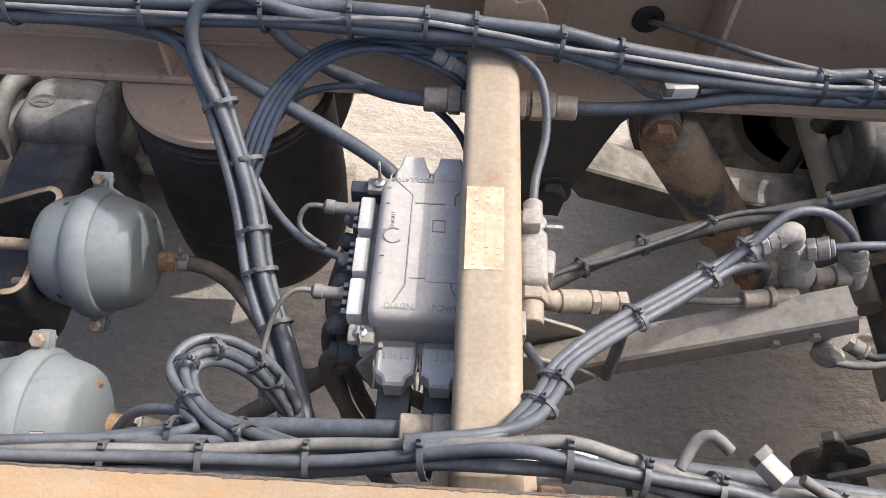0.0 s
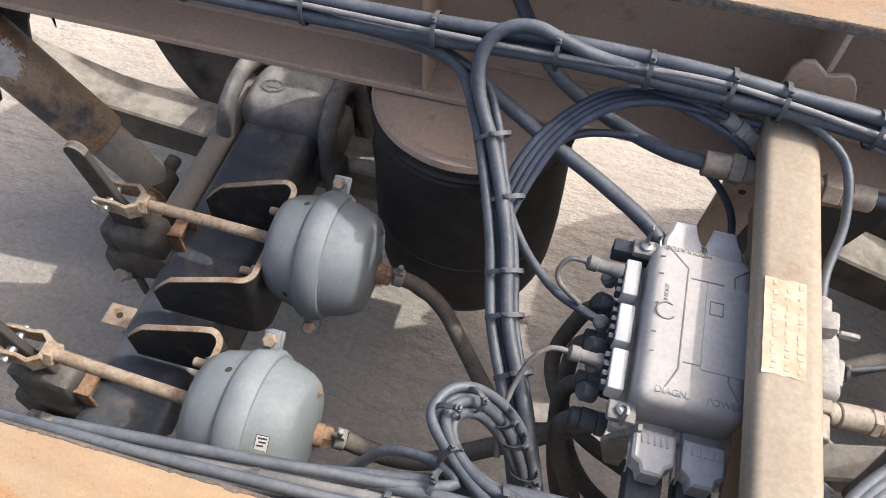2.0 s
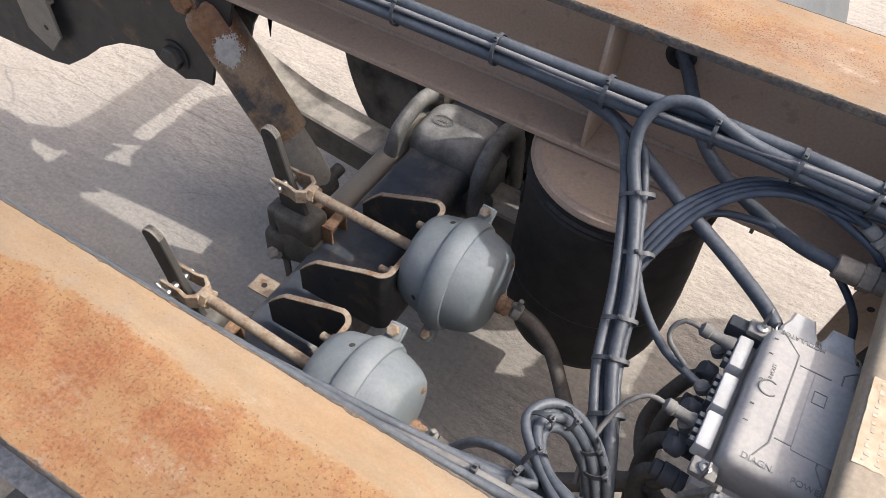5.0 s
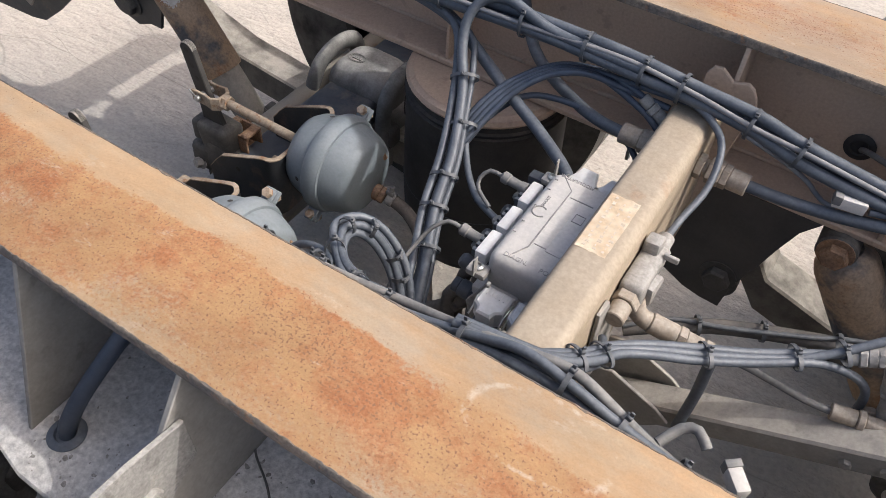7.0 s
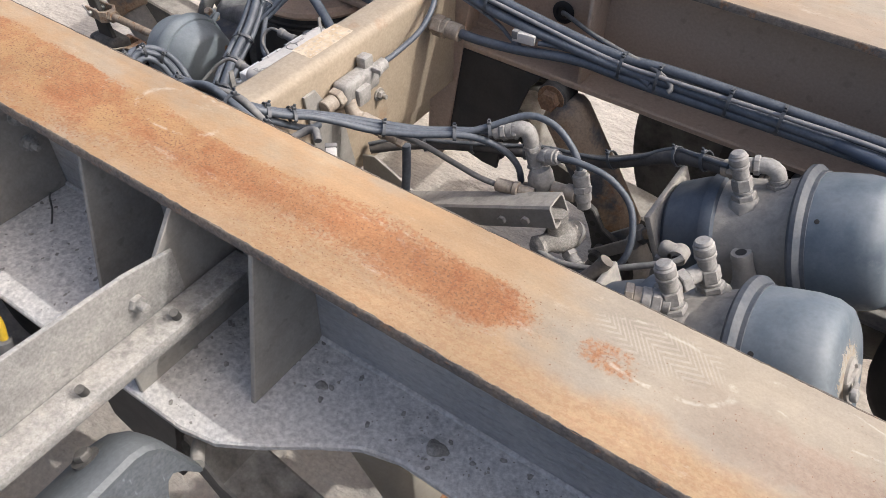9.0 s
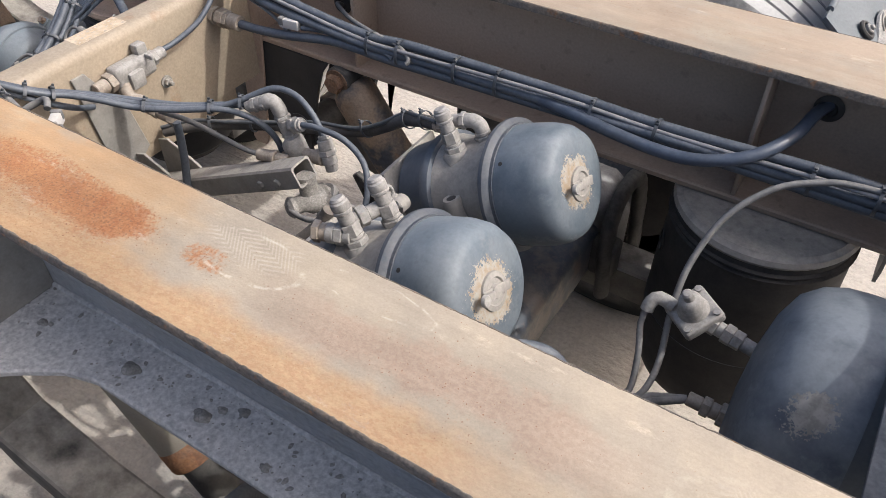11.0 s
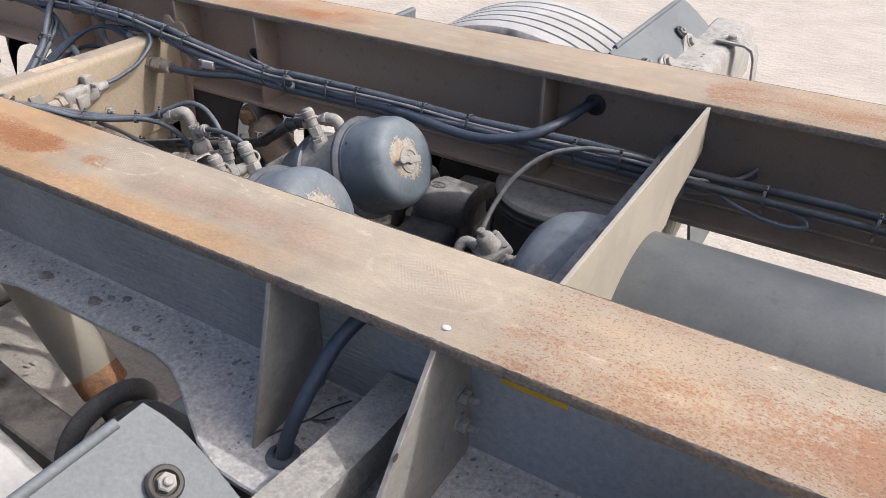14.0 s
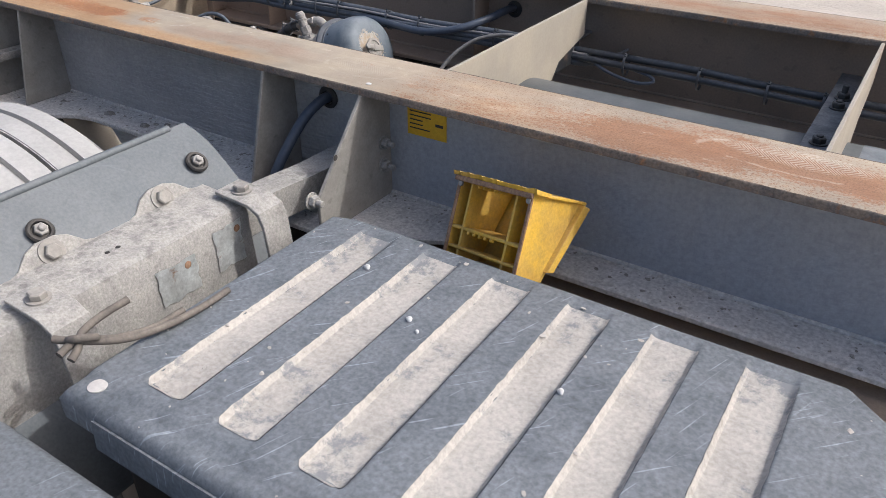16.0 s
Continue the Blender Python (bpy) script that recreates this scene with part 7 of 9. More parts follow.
# the coil and the bundle along the near rail
for k in range(4):
    d, lift = (k - 1.5) * 0.0085, 0.0045 * (-1) ** k
    pts = [(-0.02, 0.240 + d * 0.6, 1.035), (-0.115, 0.243 + d * 0.7, 1.000 + d * 0.4), (-0.184, 0.266 + d * 0.9, 0.977), (-0.231 - d * 0.4, 0.287 + d * 0.8, 0.966), (-0.268 - d * 0.2 + 0.6 * d, 0.321 + d * 0.3, 0.960), (-0.281 + d * 0.95, 0.348, 0.958), (-0.270 + d * 0.7, 0.372 - d * 0.8, 0.950), (-0.246 + d * 0.1, 0.385 - d, 0.928), (-0.216 - d * 0.5, 0.384 - d * 0.8, 0.890), (-0.192 - d * 0.7, 0.369 - d * 0.5, 0.853), (-0.175 - d * 0.6, 0.345, 0.818), (-0.165, 0.30, 0.76), (-0.12, 0.28, 0.70)]
    hose("air_hose", [(u, v, w + lift) for u, v, w in pts], 0.0060, "hose", "grey-blue hose coiled in a loop above the near bundle", group="hoses of the coil", step=0.009)
NEAR_RUN = [(-2.8, 0.175, 0.99), (-1.2, 0.175, 0.99), (-0.75, 0.182, 0.995), (-0.50, 0.200, 1.012), (-0.34, 0.213, 1.035), (-0.22, 0.222, 1.030), (-0.108, 0.230, 1.025), (-0.01, 0.230, 1.050), (0.06, 0.230, 1.072), (0.12, 0.228, 1.072), (0.19, 0.220, 1.055), (0.26, 0.214, 1.040), (0.40, 0.206, 1.03), (0.9, 0.20, 1.02)]
for k, (du, dv, r) in enumerate(((0.000, 0.010, 0.0062), (-0.006, -0.004, 0.0066), (0.013, 0.002, 0.0064), (0.006, -0.014, 0.0060))):
    hose("air_hose", along(NEAR_RUN, du, dv, 0.003, k * 1.3), r, "hose" if k != 2 else "cable", HOSE + ", in the bundle along the near rail", group="hoses along the near rail")
hose("air_hose", [(-2.8, 0.193, 1.085), (-1.3, 0.194, 1.088), (-0.8, 0.193, 1.092), (-0.55, 0.196, 1.088), (-0.40, 0.206, 1.068), (-0.28, 0.218, 1.045), (-0.15, 0.226, 1.036)], 0.0055, "hose", HOSE + ", hugging the near rail's upper edge", group="hoses along the near rail")
hose("air_hose", along([(-0.62, 0.215, 1.03), (-0.46, 0.235, 1.01), (-0.37, 0.250, 0.99), (-0.30, 0.262, 0.975), (-0.25, 0.28, 0.965), (-0.28, 0.30, 0.955), (-0.33, 0.305, 0.93), (-0.37, 0.29, 0.88)]), 0.0062, "hose", HOSE + ", bent back beside the near rail")
hose("air_pipe", [(-0.60, 0.225, 0.975), (-0.42, 0.250, 0.955), (-0.30, 0.275, 0.945), (-0.207, 0.290, 0.943), (-0.12, 0.292, 0.950), (-0.038, 0.292, 0.957)], 0.0105, "hose", "thick blue-grey air pipe running to the near coupling", "air pipe")
hose("air_hose", [(-0.33, 0.255, 0.975), (-0.26, 0.262, 0.972), (-0.18, 0.262, 0.972), (-0.14, 0.255, 0.985), (-0.10, 0.246, 1.00)], 0.0068, "hose", HOSE + ", joining the coil at the near rail")
hose("air_pipe", [(0.160, 0.270, 0.957), (0.22, 0.268, 0.958), (0.34, 0.258, 0.960), (0.6, 0.235, 0.962), (1.0, 0.215, 0.96), (2.2, 0.21, 0.96)], 0.0098, "hose", "thick blue-grey air pipe along the near rail", "air pipe")
# the branch across to the levelling valve
for k in range(3):
    d = (k - 1) * 0.0095
    pts = [(-0.03, 0.240 + d * 0.4, 1.058), (0.045, 0.252 + d * 0.5, 1.052), (0.082 + d, 0.282, 1.028), (0.112 + d, 0.326, 1.000), (0.128 + d, 0.360, 0.985), (0.165 + d * 0.6, 0.400 - d * 0.6, 0.968), (0.215, 0.443 - d, 0.948 - d * 0.2), (0.277, 0.488 - d, 0.937), (0.335, 0.528 - d * 0.9, 0.937)]
    pts += [[(0.385, 0.567, 0.937)], [(0.375, 0.558, 0.950), (0.425, 0.596, 0.972), (0.470, 0.606, 0.968), (0.505, 0.602, 0.950), (0.528, 0.597, 0.928), (0.540, 0.594, 0.904)], [(0.365, 0.540, 0.930), (0.400, 0.557, 0.915), (0.425, 0.572, 0.885), (0.436, 0.580, 0.845), (0.438, 0.583, 0.77)]][k]
    hose("air_hose", pts, 0.0062, "hose", HOSE + ", in the branch to the levelling valve", group="hoses of the branch")
hose("air_hose", [(0.500, 0.583, 0.924), (0.540, 0.586, 0.928), (0.592, 0.594, 0.916), (0.640, 0.586, 0.888), (0.665, 0.560, 0.850), (0.668, 0.535, 0.812), (0.645, 0.515, 0.778), (0.615, 0.512, 0.762), (0.592, 0.521, 0.764)], 0.0060, "hose", HOSE + ", looping round to the levelling valve")
hose("air_hose", [(0.235, 0.47, 0.925), (0.27, 0.505, 0.895), (0.32, 0.530, 0.862), (0.37, 0.543, 0.842), (0.412, 0.548, 0.840)], 0.0055, "cable", "thin dusty grey hose running under the branch")
hose("air_hose", [(0.10, 0.42, 0.915), (0.112, 0.385, 0.935), (0.118, 0.345, 0.965), (0.100, 0.295, 1.005), (0.05, 0.26, 1.035)], 0.0062, "hose", HOSE + ", hanging from the valve to the near bundle")
hose("air_hose", [(0.106, 0.600, 0.955), (0.110, 0.644, 0.960), (0.122, 0.705, 0.984), (0.112, 0.764, 1.016), (0.078, 0.795, 1.032), (0.035, 0.808, 1.040), (-0.02, 0.812, 1.046)], 0.0058, "hose", HOSE + ", rising from the valve to the far bundle")
hose("air_hose", [(0.236, 0.500, 0.882), (0.238, 0.498, 0.85), (0.240, 0.492, 0.80), (0.238, 0.480, 0.72)], 0.0085, "hose", "grey hose dropping behind the tube arm")
# the dark loom across to the spring brakes
LOOM = [(0.10, 0.56, 0.775), (0.160, 0.595, 0.79), (0.235, 0.635, 0.800), (0.338, 0.672, 0.812), (0.421, 0.695, 0.822), (0.534, 0.712, 0.846), (0.60, 0.708, 0.884), (0.655, 0.698, 0.924), (0.71, 0.682, 0.952), (0.760, 0.665, 0.970)]
joint("hose_fitting", (0.752, 0.667, 0.968), (0.85, -0.2, 0.3), [("sleeve", 0.012, 0.0145, 18), ("hex_nut", 0.012, 0.0165, 6)], "fitting", "brass-coloured nut joining a dark hose to a test coupling")
hose("wiring_loom", LOOM, 0.0125, "rubber_dusty", "dark corrugated hose strapped with a cable", "hose")
hose("electric_cable", [Vector(p) + Vector((0, -0.006 + 0.010 * math.sin(i * 2.0), 0.014)) for i, p in enumerate(LOOM)], 0.0042, "tie", "thin black cable twisted along a dark hose", "cable")
hose("brake_hose", [(0.60, 0.40, 0.80), (0.625, 0.42, 0.82), (0.65, 0.44, 0.85), (0.665, 0.452, 0.88)], 0.0125, "hose_brown", "short dusty rubber hose to the branch fitting", "brake hose", "rubber brake hoses")
# hoses beside the tank
hose("air_hose", [(1.60, 0.846, 0.992), (1.50, 0.840, 1.000), (1.42, 0.830, 1.002), (1.377, 0.815, 1.000), (1.316, 0.785, 0.982), (1.264, 0.736, 0.934), (1.241, 0.673, 0.867), (1.243, 0.617, 0.806), (1.255, 0.566, 0.755), (1.258, 0.525, 0.735), (1.250, 0.490, 0.724), (1.225, 0.462, 0.716)], 0.0056, "cable", "thin dusty grey hose arching down beside the tank", group="hoses beside the tank")
hose("air_hose", [(1.207, 0.602, 0.802), (1.206, 0.585, 0.785), (1.222, 0.549, 0.752), (1.232, 0.505, 0.712), (1.215, 0.470, 0.700)], 0.0056, "cable", "thin dusty grey hose arching down beside the tank", group="hoses beside the tank")
for k in range(2):
    d = k * 0.015
    hose("air_hose", [(1.04, 0.30, 0.66), (1.11, 0.360 + d, 0.685), (1.16, 0.400 + d, 0.697), (1.21, 0.443 + d, 0.710 + d * 0.4), (1.26, 0.482 + d, 0.722), (1.32, 0.518, 0.735)], 0.0068, "cable", "dusty pale hose in a short strapped pair", group="hoses beside the tank")
hose("air_hose", [(0.96, 0.215, 0.90), (1.02, 0.29, 0.880), (1.060, 0.345, 0.868), (1.100, 0.390, 0.850), (1.135, 0.408, 0.822), (1.155, 0.405, 0.780), (1.16, 0.39, 0.70)], 0.0125, "hose", "thick dark blue-grey hose bending down behind the cylinder")
# hoses through the near rail
hose("air_hose", [(1.372, 0.098, 1.045), (1.362, 0.070, 1.040), (1.345, 0.030, 1.010), (1.330, -0.015, 0.955), (1.318, -0.050, 0.90), (1.312, -0.064, 0.855), (1.31, -0.07, 0.80)], 0.0115, "hose_blue", "thick dark hose curving from the rail's web down through its foot", group="hoses through the near rail")
hose("air_hose", [(-0.335, 0.098, 1.045), (-0.345, 0.070, 1.035), (-0.365, 0.020, 0.985), (-0.388, -0.030, 0.925), (-0.402, -0.056, 0.880), (-0.405, -0.064, 0.855), (-0.405, -0.066, 0.80)], 0.0115, "hose_blue", "thick dark hose curving from the rail's web down through its foot", group="hoses through the near rail")
for at, way in (((1.366, 0.088, 1.042), (0, -1, 0)), ((1.312, -0.064, LOW), (0, 0, 1)), ((-0.405, -0.064, LOW), (0, 0, 1)), ((-0.34, 0.088, 1.042), (0, -1, 0)), ((0.292, 0.983, 0.955), (0, -1, 0)), ((1.340, 0.983, 1.033), (0, -1, 0)), ((-0.365, 0.983, 1.040), (0, -1, 0))):
    bm = lathe(bmesh.new(), [(0.024, 0), (0.025, 0.003), (0.021, 0.006), (0.015, 0.007), (0.013, 0.003)], at, way, 28)
    tagged(part("grommet", bm, "hose" if way[2] else "rubber"), "round rubber grommet in a hole of the rail", "grommet", "grommets")
# white in-line connectors
for at, rot, s in (((0.306, 0.790, 0.992), 8, 1.0), ((0.300, 0.238, 1.055), -50, 0.72)):
    m = Matrix.Translation(at) @ Matrix.Rotation(radians(rot), 4, "Z")
    t = thing("cable_connector", "small dusty white in-line cable connector", "connector", at, "white connectors")
    part("shell", box(bmesh.new(), (-0.023 * s, -0.011 * s, -0.010), (0.023 * s, 0.011 * s, 0.010), 0.002, m), "plastic", t)
    part("latch", box(bmesh.new(), (-0.024 * s, -0.012 * s, -0.004), (-0.012 * s, 0.012 * s, 0.012), 0.001, m), "cable", t)
hose("electric_cable", [(0.265, 0.250, 1.06), (0.25, 0.262, 1.065), (0.235, 0.258, 1.06), (0.22, 0.235, 1.05)], 0.0058, "cable", "short grey cable into a white connector", "cable")
hose("electric_cable", [(0.325, 0.228, 1.060), (0.36, 0.214, 1.05), (0.45, 0.20, 1.03)], 0.0055, "cable", "short grey cable out of a white connector", "cable")

# ---- cable ties ----
for x in (-1.30, -1.02, -0.78, -0.60, -0.42, -0.26, -0.145, -0.045, 0.02, 0.135, 0.215, 0.50, 0.57, 0.70, 0.79, 0.98, 1.10, 1.36, 1.46, 1.55, 1.75, 1.95, 2.12, 2.25):
    k = next(i for i in range(len(FULL) - 1) if FULL[i][0] <= x <= FULL[i + 1][0])
    a, b = Vector(FULL[k]), Vector(FULL[k + 1])
    at = a.lerp(b, (x - a.x) / (b.x - a.x))
    wide = x > 0.45
    strap(at + Vector((0, 0, -0.004 if wide else 0.002)), b - a, 0.030 if wide else 0.024, 0.024, up=(0, -0.45, 1))
for x in (-0.42, -0.30, -0.215, -0.12, -0.01, 0.115, 0.18, 0.25, 0.36):
    k = next(i for i in range(len(NEAR_RUN) - 1) if NEAR_RUN[i][0] <= x <= NEAR_RUN[i + 1][0])
    a, b = Vector(NEAR_RUN[k]), Vector(NEAR_RUN[k + 1])
    strap(a.lerp(b, (x - a.x) / (b.x - a.x)) + Vector((0, 0.002, -0.002)), b - a, 0.019, 0.019, up=(0, 0.3, 1))
for at, way in (((-0.318, 0.728, 0.975), (-0.4, 0.75, 0.5)), ((-0.283, 0.672, 0.925), (-0.35, 0.78, 0.45)), ((-0.262, 0.585, 0.885), (-0.3, 0.88, 0.38)), ((-0.248, 0.535, 0.862), (-0.3, 0.88, 0.34)), ((-0.220, 0.470, 0.838), (-0.4, 0.86, 0.3))):
    strap(at, way, 0.016, 0.024, up=(0, -0.5, 1))
for at, way in (((-0.262, 0.305, 0.962), (-0.7, 0.7, 0)), ((-0.279, 0.352, 0.957), (0.1, 1, 0)), ((-0.258, 0.381, 0.94), (0.75, 0.5, -0.4)), ((-0.225, 0.388, 0.90), (0.6, 0, -0.8)), ((-0.205, 0.378, 0.872), (0.5, -0.3, -0.8)), ((-0.19, 0.268, 0.975), (-1, 0.4, -0.2)), ((-0.182, 0.355, 0.835), (0.4, -0.5, -0.8))):
    strap(at, way, 0.024, 0.013, up=(0.5, -0.4, 1))
for at, way in (((0.100, 0.305, 1.012), (0.5, 0.8, -0.4)), ((0.120, 0.340, 0.993), (0.4, 0.8, -0.4)), ((0.225, 0.450, 0.946), (0.75, 0.6, -0.2)), ((0.325, 0.522, 0.937), (0.8, 0.55, 0)), ((0.375, 0.557, 0.946), (0.8, 0.55, 0.1))):
    strap(at, way, 0.010, 0.019, up=(0, 0, 1))
for i, f in ((1, 0.5), (2, 0.5), (3, 0.6), (5, 0.3), (7, 0.3), (8, 0.2)):
    a, b = Vector(LOOM[i]), Vector(LOOM[i + 1])
    strap(a.lerp(b, f) + Vector((0, 0, 0.003)), b - a, 0.018, 0.015, up=(0, -0.3, 1))
for x, y, z in ((1.155, 0.405, 0.697), (1.19, 0.434, 0.706), (1.235, 0.470, 0.717)):
    strap((x, y, z), (0.75, 0.62, 0.2), 0.010, 0.017)
strap((-0.20, 0.275, 0.962), (1, 0.1, 0), 0.022, 0.017)
strap((-0.27, 0.272, 0.962), (1, -0.15, 0), 0.022, 0.017)

hose("electric_cable", [(1.66, 0.848, 0.965), (1.70, 0.838, 0.950), (1.76, 0.832, 0.938), (1.81, 0.832, 0.936), (1.838, 0.840, 0.944), (1.82, 0.848, 0.955), (1.76, 0.850, 0.965)], 0.0048, "hose_blue", "thin dark cable hanging in a small loop", "cable")

# ---- outside the near rail, and its mirror image on the far side ----
def quarter_fender(axle_x, s, a0, a1, label, r=0.628, inset=0.745):
    """A curved plastic sheet round a wheel; s is -1 on the near side, 1 on the far side."""
    t = thing("mudguard", label, "mudguard", (axle_x, MID + s * 1.0, HUB), "quarter mudguards")
    bm = bmesh.new()
    inner, outer = MID + s * inset, MID + s * 1.33
    k = 18
    rows = []
    for i in range(k + 1):
        a = radians(a0 + (a1 - a0) * i / k)
        trim = 0.012 * max(0.0, 1 - min(i, k - i) / 2.5) ** 2
        rows.append([(axle_x + (r + d) * math.cos(a), y, HUB + (r + d) * math.sin(a)) for y, d in ((inner + s * trim, -0.004), (inner + s * trim, 0.004), (outer, 0.004), (outer, -0.004))])
    vs = [[bm.verts.new(p) for p in row] for row in rows]
    for a, b in zip(vs, vs[1:]):
        for j in range(4):
            bm.faces.new((a[j], b[j], b[(j + 1) % 4], a[(j + 1) % 4]))
    bm.faces.new(vs[0])
    bm.faces.new(vs[-1][::-1])
    sheet = part("sheet", bm, "guard", t, "dull grey-blue plastic sheet")
    if a0 > 90:
        # dust thrown up by the wheel, caked on the hollow side
        bm = bmesh.new()
        rows = [[bm.verts.new((axle_x + (r - 0.006) * math.cos(radians(a)), y, HUB + (r - 0.006) * math.sin(radians(a)))) for y in (inner + s * 0.012, outer - s * 0.012)] for a in [a0 + 2 + (a1 - a0 - 4) * i / k for i in range(k + 1)]]
        for a, b in zip(rows, rows[1:]):
            bm.faces.new((a[0], b[0], b[1], a[1]))
        part("dust_layer", bm, "caked_dust", sheet, "pale caked dust")
    # rolled upper rim
    a = radians(a0 if abs(a0 - 90) < abs(a1 - 90) else a1)
    p = Vector((axle_x + (r + 0.004) * math.cos(a), 0, HUB + (r + 0.004) * math.sin(a)))
    part("rim", rod(bmesh.new(), p + Vector((0, inner + s * 0.05, 0)), p + Vector((0, outer, 0)), 0.007, 10), "guard", t)
    return t


REAR = "grey-blue plastic quarter mudguard bolted behind a wheel"
FRONT = "grey-blue plastic quarter mudguard in front of a wheel"
for ax in AXLES:
    quarter_fender(ax, -1, 58, 12, REAR)
    quarter_fender(ax, 1, 58, -3, REAR, inset=0.70)


def front_blade(axle_x, s):
    """The upper end of a mudguard ahead of a wheel: rolled top, notched front face; on the far side it reaches further down."""
    o = axle_x - AXLES[1]
    t = thing("mudguard", FRONT, "mudguard", (0.36 + o, -0.4 if s < 0 else mirror(-0.4), 0.8), "quarter mudguards")

    def placed(bm):
        for v in bm.verts:
            v.co.x += o
            if s > 0:
                v.co.y = mirror(v.co.y)
        return bm
    crown = [(-0.62, 0.937), (-0.316, 0.937), (-0.279, 0.939), (-0.241, 0.942), (-0.216, 0.944), (-0.198, 0.939), (-0.183, 0.924), (-0.171, 0.898), (-0.158, 0.856), (-0.146, 0.820)]
    roll = [(0.380, 0.0), (0.374, 0.006), (0.360, 0.005), (0.335, -0.008), (0.310, -0.028), (0.280, -0.060), (0.250, -0.100)]
    if s > 0:
        roll += [(0.232, -0.15), (0.222, -0.22), (0.222, -0.34)]
    bm = bmesh.new()
    top = [[bm.verts.new((x, y, z + dz)) for x, dz in roll] for y, z in crown]
    low = [[bm.verts.new((x, y - 0.002, z + dz - 0.006)) for x, dz in roll] for y, z in crown]
    for grid in (top, low):
        for r0, r1 in zip(grid, grid[1:]):
            for j in range(len(roll) - 1):
                bm.faces.new((r0[j], r1[j], r1[j + 1], r0[j + 1]))
    for j in range(len(roll) - 1):
        for k in (0, len(crown) - 1):
            bm.faces.new((top[k][j], top[k][j + 1], low[k][j + 1], low[k][j]))
    for i in range(len(crown) - 1):
        for k in (0, len(roll) - 1):
            bm.faces.new((top[i][k], top[i + 1][k], low[i + 1][k], low[i][k]))
    part("rolled_top", placed(bm), "guard", t, "dull grey-blue plastic sheet")
    notch = [(-0.150, 0.812), (-0.170, 0.847), (-0.183, 0.860), (-0.191, 0.855), (-0.197, 0.836), (-0.202, 0.812), (-0.206, 0.775), (-0.207, 0.735), (-0.205, 0.690), (-0.214, 0.692), (-0.228, 0.735), (-0.250, 0.770), (-0.285, 0.800), (-0.62, 0.80)]
    face = [(y, z - 0.004) for y, z in crown] + notch
    part("front_face", placed(prism(bmesh.new(), face, "x", 0.371, 0.379, 0.0012)), "lid", t, "dark scuffed plastic face with a notch")
    part("bolt", placed(hexnut(bmesh.new(), (0.318, -0.243, 0.922), (-0.45, 0, 0.9), 0.011, 0.009, 0.017)), "cast", t, "grey bolt head")
    pts = [(0.372, -0.148, 0.822), (0.352, -0.130, 0.815), (0.33, -0.105, 0.80), (0.31, -0.075, 0.79)]
    part("stay", placed(sweep(bmesh.new(), smooth_path(pts), 0.010, 12)), "dusty", t, "dusty threaded stay end")
    return t


front_blade(AXLES[1], -1)
for ax in AXLES:
    front_blade(ax, 1)


def guard_bolts(s):
    for x, y, z in ((1.338, 0.802, 1.018), (1.333, 1.114, 1.022)):
        t = thing("bolt", "dirty bolt in a dark rubber ring through the mudguard", "bolt", (x, MID + s * y, z), "mudguard bolts")
        way = Vector((0.66, 0, 0.75))
        part("washer", lathe(bmesh.new(), [(0.021, 0.0), (0.0215, 0.004), (0.019, 0.007), (0.015, 0.007), (0.013, 0.003), (0.0, 0.003)], (x, MID + s * y, z), way, 28), "rubber", t, "dark rubber ring")
        part("head", hexnut(bmesh.new(), Vector((x, MID + s * y, z)) + way * 0.003, way, 0.0115, 0.009, 0, 0.006), "alloy", t)


